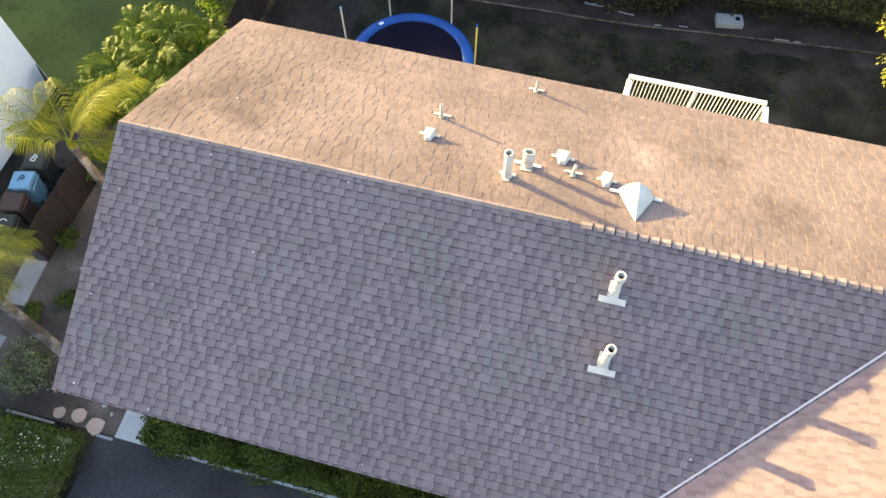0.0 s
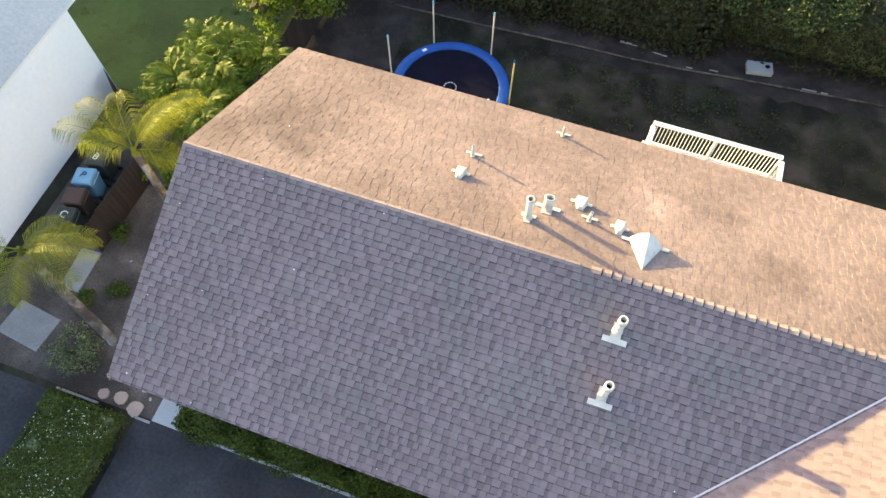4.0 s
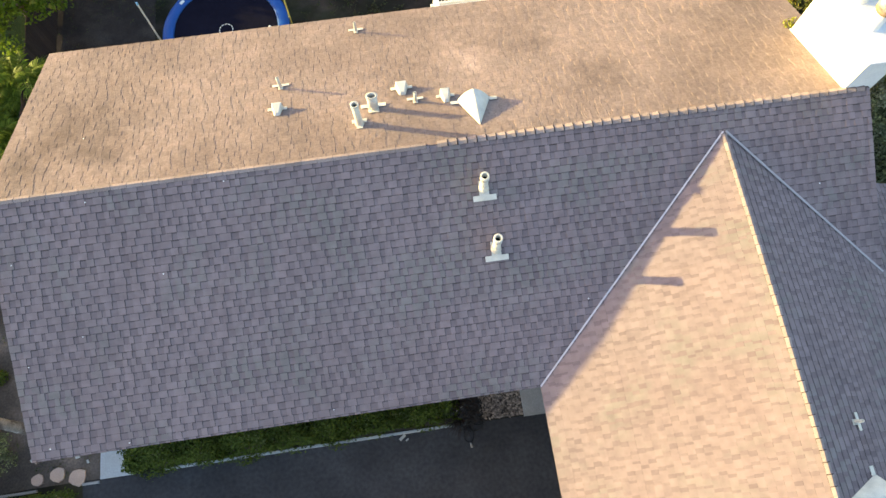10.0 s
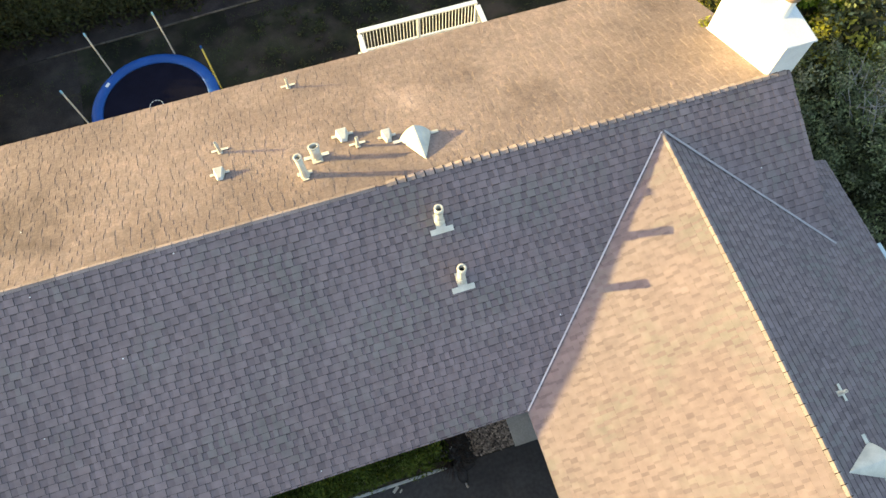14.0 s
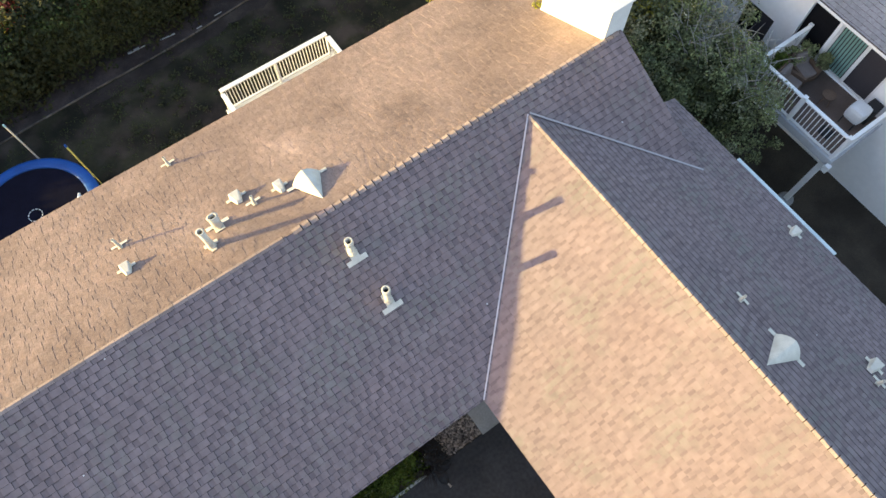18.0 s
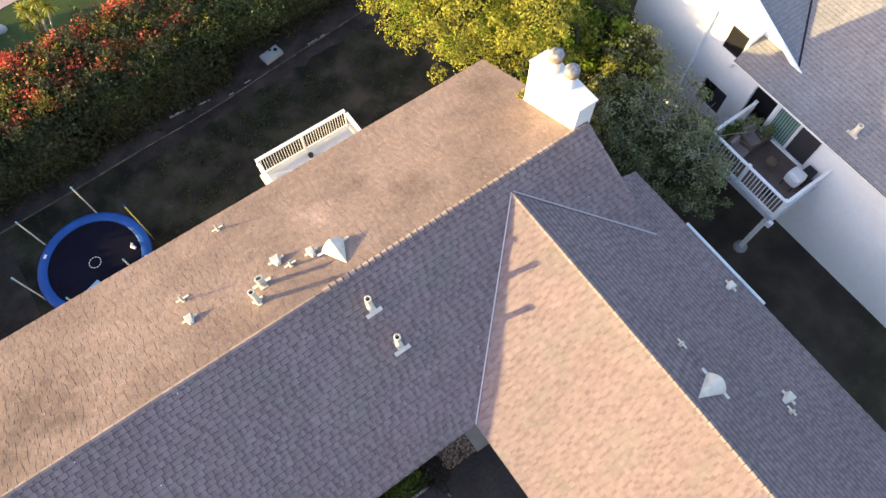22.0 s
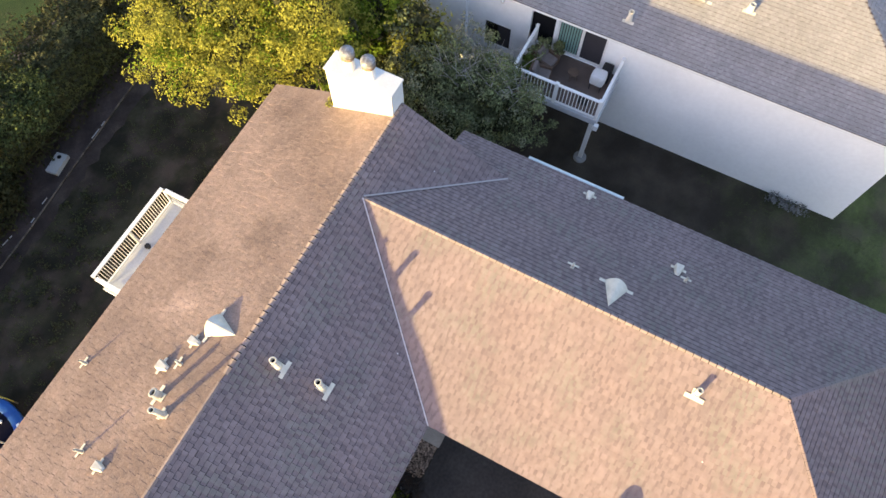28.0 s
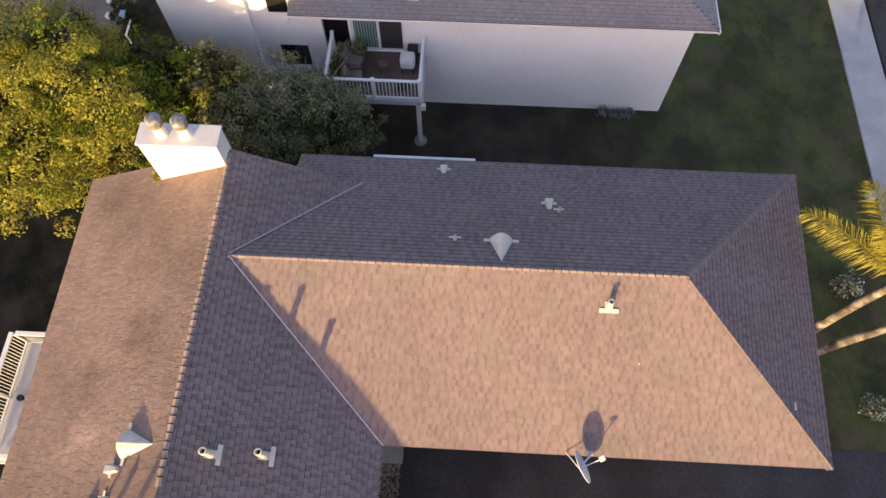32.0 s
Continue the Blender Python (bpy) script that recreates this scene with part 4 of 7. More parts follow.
for fx, fy in ((17.10, 0.86), (17.10, 1.50)):
    q = Build()
    q.tube([(fx, fy, CZ), (fx, fy, CZ + 0.06), (fx, fy, CZ + 0.50)], [0.19, 0.165, 0.155], 20)
    flue = part("flue", q, M["chimney"], chimney)
    q = Build()
    q.tube([(fx, fy, CZ + 0.46), (fx, fy, CZ + 0.47), (fx, fy, CZ + 0.56), (fx, fy, CZ + 0.57)], [0.16, 0.19, 0.19, 0.16], 24)
    part("rust_band", q, M["rust"], flue, "rust-stained tan band")
    q = Build()
    q.tube([(fx, fy, CZ + 0.57), (fx, fy, CZ + 0.575), (fx, fy, CZ + 0.70), (fx, fy, CZ + 0.735), (fx, fy, CZ + 0.76), (fx, fy, CZ + 0.765)], [0.17, 0.20, 0.20, 0.185, 0.12, 0.02], 28)
    cap = part("cap", q, M["cap_metal"], flue, "weathered galvanised cap")
q = Build()
q.bar((CX0 - 0.01, CY0, z_back(CY0) + 0.03), (CX0 - 0.01, CY1, z_back(CY1) + 0.03), 0.03, 0.03)
part("flashing", q, M["chimney"], chimney)

# ---- satellite dish ----
dish = thing("satellite_dish", (10.0, -9.75, EAVE_Z), "grey satellite dish on a mast at the eave of the wing", "satellite dish")
dc, dn = Vector((9.72, -9.48, 5.88)), Vector((0.36, -0.87, 0.48)).normalized()
du = dn.cross(Vector((0, 0, 1))).normalized()
dv = du.cross(dn)
q = Build()
rings = []
for i in range(7):
    f = i / 6
    rings.append([dc + dn * (0.075 * f * f - 0.02) + du * math.cos(2 * math.pi * k / 28) * 0.40 * f + dv * math.sin(2 * math.pi * k / 28) * 0.31 * f for k in range(28)])
q.mesh([p for r_ in rings for p in r_], [(i * 28 + k, i * 28 + (k + 1) % 28, (i + 1) * 28 + (k + 1) % 28, (i + 1) * 28 + k) for i in range(6) for k in range(28)], True)
refl = part("reflector", q, M["dish"], dish)
refl.modifiers.new("thickness", "SOLIDIFY").thickness = 0.012
q = Build()
q.tube([p + dn * 0.002 for p in rings[6]] + [rings[6][0] + dn * 0.002], 0.009, 6, False)
part("rim", q, M["plastic_white"], dish)
q = Build()
q.tube([dc - dv * 0.32, dc - dv * 0.24 + dn * 0.27, dc - dv * 0.12 + dn * 0.56], 0.016, 8)
part("arm", q, M["plastic_white"], dish)
q = Build()
q.obox(dc - dv * 0.08 + dn * 0.60, dn, du, dv, 0.03, 0.055, 0.025)
q.tube([dc - dv * 0.08 + dn * 0.58 + du * 0.04, dc - dv * 0.05 + dn * 0.50 + du * 0.04], [0.022, 0.026], 10)
q.tube([dc - dv * 0.08 + dn * 0.58 - du * 0.04, dc - dv * 0.05 + dn * 0.50 - du * 0.04], [0.022, 0.026], 10)
part("receiver", q, M["plastic_white"], dish)
foot_p = Vector((10.12, -9.80, z_west(10.12) + 0.02))
q = Build()
q.tube([foot_p, foot_p + Vector((-0.10, 0.06, 0.25)), dc - dn * 0.06 - dv * 0.05], 0.024, 10)
part("mast", q, M["dish"], dish)
q = Build()
u_, v_ = on(west, foot_p.x, foot_p.y)
plate(q, west, u_, v_, 0.09, 0.13, 0.02, 0.010)
part("foot_plate", q, M["dish"], dish)
for oy in (0.62, 0.30):
    q = Build()
    e_ = Vector((10.10, -9.8 + oy, z_west(10.10) + 0.03))
    q.tube([e_, dc - dn * 0.05 - dv * 0.02], 0.011, 6)
    part("brace", q, M["plastic_white"], dish)
# debris on the shingles
q = Build()
for x, y, s_ in ((3.1, -1.6, front), (1.4, -2.5, front), (0.35, -1.1, front), (0.3, -2.9, front), (0.4, -4.4, front), (1.9, -4.5, front), (5.9, -4.45, front), (4.5, -0.15, front), (11.2, -3.1, front), (16.1, -1.6, front), (16.1, -7.6, east), (12.2, -10.9, west), (1.57, 1.47, back), (1.9, -0.2, front)):
    u_, v_ = on(s_, x, y)
    q.obox(s_.at(u_, v_, 0.03), s_.u, s_.d, s_.n, rng.uniform(0.006, 0.012), rng.uniform(0.006, 0.05 if y > 1 else 0.012), 0.006)
solid("roof_chip", q, M["ink"], "scattered pale chips lying on the shingles", "debris", "stuff")


# ---- railings and balconies ----
def rail_run(parent, a, c, z0, z1, count, post_at=(), mat="white", pick=0.024, cap_w=0.11, knob=True):
    """A railing from a to c: top and bottom rails, pickets and posts."""
    a, c = Vector((*a, 0)), Vector((*c, 0))
    up = Vector((0, 0, 1))
    q = Build()
    q.bar(a + up * z1, c + up * z1, cap_w, 0.045)
    part("top_rail", q, M[mat], parent, bevel=0.008)
    q = Build()
    q.bar(a + up * (z0 + 0.08), c + up * (z0 + 0.08), 0.06, 0.05)
    part("bottom_rail", q, M[mat], parent)
    for k in range(count):
        p = a.lerp(c, (k + 0.5) / count)
        if any(abs((k + 0.5) / count - f) < 0.4 / count for f in post_at):
            continue
        q = Build()
        q.bar(p + up * (z0 + 0.1), p + up * (z1 - 0.02), pick, pick, (1, 0, 0))
        part("picket", q, M[mat], parent)
    for f in post_at:
        p = a.lerp(c, f)
        q = Build()
        if knob:
            q.bar(p + up * (z0 - 0.1), p + up * (z1 + 0.05), 0.10, 0.10, (1, 0, 0))
            q.bar(p + up * (z1 + 0.05), p + up * (z1 + 0.085), 0.13, 0.13, (1, 0, 0))
        else:
            q.bar(p + up * (z0 - 0.1), p + up * (z1 - 0.024), 0.055, 0.055, (1, 0, 0))
        part("post", q, M[mat], parent, bevel=0.008)


bal = thing("balcony", (11.2, 5.4, 2.8), "white-railed balcony with a pale coated deck on the back wall", "balcony")
q = Build()
q.box((9.36, 4.25, 2.90), (13.04, 6.80, 3.10))
part("deck", q, M["deck"], bal, "pale grey-blue coated deck", bevel=0.01)
rail_run(bal, (9.43, 6.73), (12.93, 6.73), 3.10, 4.03, 36, (0.008, 0.5, 0.992), pick=0.017, cap_w=0.13, knob=False)
rail_run(bal, (9.45, 6.60), (9.45, 4.30), 3.10, 4.03, 24, pick=0.017, cap_w=0.13, knob=False)
rail_run(bal, (12.91, 6.60), (12.91, 4.30), 3.10, 4.03, 24, pick=0.017, cap_w=0.13, knob=False)
for px in (9.5, 12.9):
    q = Build()
    q.box((px - 0.07, 6.5, 0), (px + 0.07, 6.64, 2.9))
    part("support_post", q, M["white"], bal)
q = Build()
q.tube([(11.20, 6.40, 3.1), (11.20, 6.40, 3.20), (11.20, 6.40, 3.23)], [0.07, 0.10, 0.095], 14)
solid("plant_pot", q, M["rubber"], "small black round pot on the balcony deck", "pot")
q = Build()
q.box((8.6, 4.4, 0.0), (13.6, 7.3, 0.06))
solid("patio", q, M["concrete"], "pale concrete patio slab under the balcony", "patio", "structure")

# ---- trampoline ----
TC, TZ = Vector((2.93, 8.52, 0)), 0.90
tr = thing("trampoline", tuple(TC), "round trampoline with a blue pad and foam-covered net poles", "trampoline")


def disc(r, z, n=48):
    return [TC + Vector((r * math.cos(2 * math.pi * k / n), r * math.sin(2 * math.pi * k / n), z)) for k in range(n)]


q = Build()
q.mesh(disc(0.02, TZ - 0.015) + disc(0.9, TZ - 0.02) + disc(1.75, TZ - 0.005), [(i * 48 + k, i * 48 + (k + 1) % 48, (i + 1) * 48 + (k + 1) % 48, (i + 1) * 48 + k) for i in range(2) for k in range(48)] + [tuple(range(48))], True)
part("jump_mat", q, M["mat_black"], tr)
q = Build()
prof = [(1.66, TZ), (1.70, TZ + 0.035), (1.98, TZ + 0.035), (2.03, TZ), (2.03, TZ - 0.12), (2.01, TZ - 0.12), (1.99, TZ - 0.02), (1.68, TZ - 0.02)]
rr_ = [disc(a, z) for a, z in prof]
q.mesh([p for g_ in rr_ for p in g_], [(i * 48 + k, i * 48 + (k + 1) % 48, ((i + 1) % 8) * 48 + (k + 1) % 48, ((i + 1) % 8) * 48 + k) for i in range(8) for k in range(48)], True)
pad = part("safety_pad", q, M["blue_pad"], tr)
for ang in (138, 330):
    q = Build()
    a = radians(ang)
    c_ = TC + Vector((1.84 * math.cos(a), 1.84 * math.sin(a), TZ + 0.042))
    q.obox(c_, (math.cos(a), math.sin(a), 0), (-math.sin(a), math.cos(a), 0), (0, 0, 1), 0.05, 0.08, 0.004)
    part("pad_label", q, M["ink"], pad, "small white label")
for k in range(6):
    a = radians(5 + 60 * k)
    e_ = Vector((math.cos(a), math.sin(a), 0))
    q = Build()
    q.tube([TC + e_ * 2.05, TC + e_ * 2.05 + Vector((0, 0, TZ))], 0.025, 8)
    part("leg", q, M["metal"], tr)
    q = Build()
    q.tube([TC + e_ * 2.06 + Vector((0, 0, 0.3)), TC + e_ * 2.07 + Vector((0, 0, 2.72)), TC + e_ * 2.07 + Vector((0, 0, 2.74))], [0.026, 0.026, 0.016], 10)
    pole = part("net_pole", q, M["foam_yellow" if k == 0 else "foam"], tr, "yellow foam-covered pole" if k == 0 else "")
    q = Build()
    q.tube([TC + e_ * 2.07 + Vector((0, 0, 2.70)), TC + e_ * 2.07 + Vector((0, 0, 2.80))], [0.036, 0.028], 10)
    part("pole_cap", q, M["bin_blue"] if k else M["blue_pad"], pole)
for k in range(12):
    a = radians(30 * k)
    q = Build()
    q.obox(TC + Vector((0.21 * math.cos(a), 0.21 * math.sin(a), TZ - 0.008)), (-math.sin(a), math.cos(a), 0), (math.cos(a), math.sin(a), 0), (0, 0, 1), 0.036, 0.012, 0.002)
    part("printed_dash", q, M["ink"], tr)
q = Build()
q.obox((2.55, 7.62, TZ + 0.01), (0.95, 0.3, 0), (-0.3, 0.95, 0), (0, 0, 1), 0.24, 0.15, 0.015)
solid("towel", q, M["bin_blue"], "pale blue folded towel on the trampoline mat", "towel", bevel=0.01)
q = Build()
q.tube([(4.38, 8.16, TZ + 0.02), (4.30, 8.30, TZ + 0.05), (4.34, 8.42, TZ + 0.02)], [0.05, 0.07, 0.04], 10)
solid("shoe", q, M["plastic_white"], "white slip-on shoe lying on the trampoline mat", "shoe")

# ---- back yard edge ----
EDGE = ((-0.6, 12.28), (1.44, 12.35), (3.45, 12.43), (6.4, 12.60), (8.49, 12.65), (10.36, 12.78), (12.56, 13.02), (14.5, 13.20), (16.5, 13.40), (19.5, 13.62))
for (xa, ya), (xb, yb) in zip(EDGE, EDGE[1:]):
    q = Build()
    q.bar((xa, ya, 0.045), (xb - 0.03, yb, 0.045 + rng.uniform(-0.01, 0.01)), 0.025, 0.07)
    solid("edging_board", q, M["edging"], "weathered edging board along the foot of the planted bank", "edging", group="edging boards", bevel=0.006)
for xa, ya, xb, yb, w_ in ((7.95, 13.33, 8.40, 13.32, 0.09), (8.42, 13.30, 8.62, 13.30, 0.03), (9.17, 13.21, 9.73, 13.16, 0.04), (10.48, 12.90, 10.70, 12.91, 0.04), (14.55, 13.29, 15.05, 13.31, 0.035), (15.2, 13.33, 15.44, 13.34, 0.04), (11.3, 13.06, 11.6, 13.07, 0.03)):
    q = Build()
    q.bar((xa, ya, 0.06), (xb, yb, 0.07), w_, 0.03)
    solid("broken_board", q, M["walk"], "pale broken board lying on the soil by the hedge", "board", group="broken boards by the hedge", bevel=0.008)
q = Build()
q.obox((12.97, 13.66, 0.12), (0.985, 0.17, 0), (-0.17, 0.985, 0), (0, 0, 1), 0.45, 0.25, 0.10)
ub = thing("utility_box", (13.0, 13.67, 0.02), "pale concrete utility box with a round hole", "utility box")
part("cover_slab", q, M["walk"], ub, bevel=0.015)
q = Build()
q.tube([(13.22, 13.74, 0.215), (13.22, 13.74, 0.226)], [0.09, 0.09], 16)
part("hole", q, M["dark"], ub)
for k in range(58):
    y_ = 5.2 + k * 0.165
    q = Build()
    hgt = 1.75 + rng.uniform(-0.03, 0.03)
    q.box((-2.96 + rng.uniform(-0.006, 0.006), y_, 0.04), (-2.935, y_ + 0.15, hgt))
    if k == 0:
        fence = thing("fence", (-2.95, 10, 0), "dark weathered board fence between the yards", "fence")
    part("board", q, M["wood_fence"], fence)
for k in range(5):
    q = Build()
    q.box((-3.05, 5.2 + k * 2.35, 0), (-2.965, 5.29 + k * 2.35, 1.8))
    part("post", q, M["wood_fence"], fence)

# odd things at the yard's edge
q = Build()
q.box((-2.85, 12.62, 0.02), (-2.25, 13.0, 0.40))
solid("storage_box", q, M["fascia"], "old grey-brown box beside the fence", "box", bevel=0.015)


# ---- house next door, west: only its near wall is seen ----
west_house = thing("west_house", (-11, -4, 0), "neighbouring house with a tall plain white stucco wall", "house")
q = Build()
q.box((-15.5, -16.0, 0), (-8.42, 5.2, 4.02))
part("wall", q, M["stucco"], west_house)
q = Build()
q.mesh([(-16, -16.5, 4.12), (-8.06, -16.5, 4.12), (-8.06, 5.9, 4.12), (-16, 5.9, 4.12), (-12, -12.6, 5.95), (-12, 4.6, 5.95)], [(0, 1, 4), (1, 2, 5, 4), (2, 3, 5), (3, 0, 4, 5), (3, 2, 1, 0)])
part("roof", q, M["stucco_tan"], west_house, "flat pale tan roof")
q = Build()
q.box((-15.9, -16.4, 4.0), (-8.1, 5.86, 4.1))
part("eave", q, M["white"], west_house)
# gate between the neighbour's corner and the bins
gate = thing("gate", (-7.6, 4.6, 0), "dark wooden gate leaning open by the white wall", "gate")
for k in range(7):
    q = Build()
    c_ = Vector((-8.2 + k * 0.14, 5.0 - k * 0.12, 0.03))
    q.obox(c_ + Vector((0, 0, 0.65)), (0.76, -0.65, 0), (0.65, 0.76, 0), (0, 0, 1), 0.085, 0.014, 0.65)
    part("board", q, M["wood_fence"], gate)
# building behind the hedge
shed = thing("garden_building", (-7, 20, 0), "single-storey building with a flat pinkish grey roof", "building")
q = Build()
q.box((-13.5, 15.5, 0), (-2.4, 24.5, 2.75))
part("wall", q, M["fascia"], shed)
q = Build()
q.box((-13.9, 15.1, 2.75), (-2.0, 24.9, 2.93))
part("roof", q, M["roof_felt"], shed, bevel=0.02)
for k in range(4):
    q = Build()
    q.bar((-13.9, 17.9 + k * 1.8, 2.945), (-2.0, 17.9 + k * 1.8, 2.945), 0.05, 0.03)
    part("roof_seam", q, M["concrete"], shed)

# ---- house next door, east ----
EW, EE, EZE = 24.8, 24.22, 5.32
EP = 0.36
nb = thing("east_house", (29, -5, 0), "two-storey white stucco house with a grey shingle roof", "house")


def wall_with_holes(x, y0, y1, z0, z1, holes, thick, mat, parent):
    """A wall in the plane x facing -x, with openings (ya, yb, za, zb) cut through."""
    ys = sorted({y0, y1, *[h for o in holes for h in o[:2]]})
    zs = sorted({z0, z1, *[h for o in holes for h in o[2:]]})
    for ya, yb in zip(ys, ys[1:]):
        za = z0
        runs = []
        for c, d in zip(zs, zs[1:]):
            hole = any(o[0] <= ya and yb <= o[1] and o[2] <= c and d <= o[3] for o in holes)
            if not hole:
                if runs and abs(runs[-1][1] - c) < 1e-6:
                    runs[-1][1] = d
                else:
                    runs.append([c, d])
        for c, d in runs:
            q = Build()
            q.box((x, ya, c), (x + thick, yb, d))
            part("wall", q, mat, parent)


HOLES = [(-3.92, -2.02, 3.0, 5.02), (-1.92, -0.98, 3.0, 5.0), (-0.26, 0.80, 2.05, 3.17)]
wall_with_holes(EW, -14.2, 3.2, 0.0, 5.25, HOLES, 0.2, M["stucco"], nb)
q = Build()
q.box((EW + 0.2, -14.2, 0), (34, -14.0, 5.2))
part("wall", q, M["stucco"], nb)
# gabled north part
GX, GY, GZ, GP = 25.40, 3.9, 8.14, 0.44
GN = 4.6
gl = -1.75
q = Build()
q.prism([(GX, gl, GZ - GP * (GY - gl) - 0.1), (GX, GY, GZ - 0.1), (GX, GN, GZ - GP * (GN - GY) - 0.1), (GX, GN, 5.0), (GX, gl, 5.0)], (0.2, 0, 0))
part("gable_wall", q, M["stucco"], nb)
q = Build()
q.box((EW, 0.0, 5.25), (GX - 0.004, 3.2, 5.98))
part("wall", q, M["stucco"], nb)
q = Build()
q.box((EW, 3.2, 0), (GX - 0.004, GN, 5.98))
part("wall", q, M["stucco"], nb)
q = Build()
q.box((GX + 0.2, GN - 0.2, 0), (34, GN, 7.6))
part("wall", q, M["stucco"], nb)
q = Build()
q.box((EW - 0.22, 1.55, 0), (EW - 0.004, GN, 5.98))
part("chimney_breast", q, M["stucco"], nb, bevel=0.02)


def trim_frame(parent, name, x, ya, yb, za, zb, w=0.06, mat="white"):
    fr = Build()
    for a, c in (((x, ya, za), (x, yb, za + w)), ((x, ya, zb - w), (x, yb, zb)), ((x, ya, za + w), (x, ya + w, zb - w)), ((x, yb - w, za + w), (x, yb, zb - w))):
        fr.box(a, (c[0] + 0.06, c[1], c[2]))
    return part(name, fr, M[mat], parent)


def pane(parent, x, ya, yb, za, zb, mat, name="pane", label=""):
    q = Build()
    q.box((x, ya, za), (x + 0.012, yb, zb))
    return part(name, q, M[mat], parent, label)


win = trim_frame(nb, "window", EW + 0.03, -0.26, 0.80, 2.05, 3.17, 0.035, "rubber")
pane(win, EW + 0.06, -0.22, 0.26, 2.09, 3.13, "screen")
pane(win, EW + 0.06, 0.29, 0.76, 2.09, 3.13, "glass")
q = Build()
q.box((EW + 0.045, 0.26, 2.09), (EW + 0.085, 0.29, 3.13))
part("mullion", q, M["rubber"], win)
win = trim_frame(nb, "window", EW - 0.03, 0.10, 0.82, 4.86, 5.86, 0.035, "rubber")
pane(win, EW - 0.01, 0.135, 0.785, 4.895, 5.825, "dark")
door = trim_frame(nb, "sliding_door", EW + 0.05, -3.92, -2.02, 3.0, 5.02, 0.07)
pane(door, EW + 0.13, -2.93, -2.09, 3.07, 4.95, "screen", "glass_pane")
for k in range(8):
    q = Build()
    q.obox((EW + 0.105, -2.15 - 0.1 * k, 4.01), (0.35, 0.94, 0), (0.94, -0.35, 0), (0, 0, 1), 0.038, 0.003, 0.92)
    part("blind_slat", q, M["curtain"], door, "pale green vertical blind slat")
pane(door, EW + 0.10, -3.85, -3.03, 3.07, 4.95, "screen", "screen_pane")
q = Build()
q.box((EW + 0.03, -3.03, 3.05), (EW + 0.13, -2.93, 4.97))
part("stile", q, M["white"], door)
pane(nb, EW + 0.16, -1.92, -0.98, 3.0, 5.0, "dark", "recess_door", "dark recessed doorway")

nroof_w = Slope((29.8, 0, EZE + EP * (29.8 - EE)), (0, -1, 0), (-1, 0, -EP), [(29.8, 6, EZE + EP * (29.8 - EE)), (29.8, -9.2, EZE + EP * (29.8 - EE)), (EE, -14.75, EZE), (EE, -0.02, EZE), (26.5, -0.02, EZE + EP * (26.5 - EE)), (26.5, 6, EZE + EP * (26.5 - EE))])
nroof_s = Slope((29.8, -9.2, EZE + EP * (29.8 - EE)), (1, 0, 0), (0, -1, -EP * 5.58 / 5.55), [(29.8, -9.2, EZE + EP * (29.8 - EE)), (35.3, -14.75, EZE), (EE, -14.75, EZE)])
nroof_e = Slope((29.8, 0, EZE + EP * (29.8 - EE)), (0, -1, 0), (1, 0, -EP), [(29.8, 6, EZE + EP * (29.8 - EE)), (29.8, -9.2, EZE + EP * (29.8 - EE)), (35.3, -14.75, EZE), (35.3, 6, EZE)])
grey = (M["shingle_grey"], M["shingle_grey"])
for s_ in (nroof_w, nroof_s):
    slope_part(s_, nb, grey, rng, tab_h=0.005, under_h=0.005, lip=0.004, side=0.003, band=0.012, course_line=0.6)
q = Build()
q.prism([p - nroof_e.n * 0.1 for p in nroof_e.world], nroof_e.n * 0.1)
part("roof_slope", q, M["shingle_grey"], nb)
gs = Slope((GX, GY, GZ), (1, 0, 0), (0, -1, -GP), [(GX - 0.12, GY, GZ), (34, GY, GZ), (34, gl - 0.1, GZ - GP * (GY - gl + 0.1)), (GX - 0.12, gl - 0.1, GZ - GP * (GY - gl + 0.1))])
slope_part(gs, nb, grey, rng, tab_h=0.005, under_h=0.005, lip=0.004, side=0.003, band=0.012, course_line=0.6)
gn = Slope((GX, GY, GZ), (1, 0, 0), (0, 1, -GP), [(GX - 0.12, GY, GZ), (34, GY, GZ), (34, GN + 0.4, GZ - GP * (GN + 0.4 - GY)), (GX - 0.12, GN + 0.4, GZ - GP * (GN + 0.4 - GY))])
q = Build()
q.prism([p - gn.n * 0.1 for p in gn.world], gn.n * 0.1)
part("roof_slope", q, M["shingle_grey"], nb)
for ya, yb in ((gl - 0.12, GY), (GN + 0.4, GY)):
    q = Build()
    q.bar((GX - 0.13, ya, GZ - GP * abs(GY - ya) - 0.03), (GX - 0.13, yb, GZ - 0.03), 0.05, 0.2)
    part("rake_board", q, M["white"], nb, "white rake board")
q = Build()
q.bar((EE + 0.03, -0.02, EZE - 0.10), (EE + 0.03, -14.77, EZE - 0.10), 0.04, 0.09)
part("fascia_board", q, M["white"], nb, "white fascia board")
q = Build()
q.bar((EE - 0.03, -14.77, EZE - 0.08), (35.3, -14.77, EZE - 0.08), 0.05, 0.16)
part("fascia_board", q, M["white"], nb)
q = Build()
q.box((EE, -14.7, EZE - 0.11), (EW, 0, EZE - 0.07))
part("soffit", q, M["white"], nb)
strip((25.28, -1.64, EZE + EP * (25.28 - EE) + 0.01), (29.8, 2.06, EZE + EP * (29.8 - EE) + 0.01), 0.07, nroof_w.n + gs.n, M["cap_edge"], nb, "valley_flashing", 0.012, "dark open roof valley")
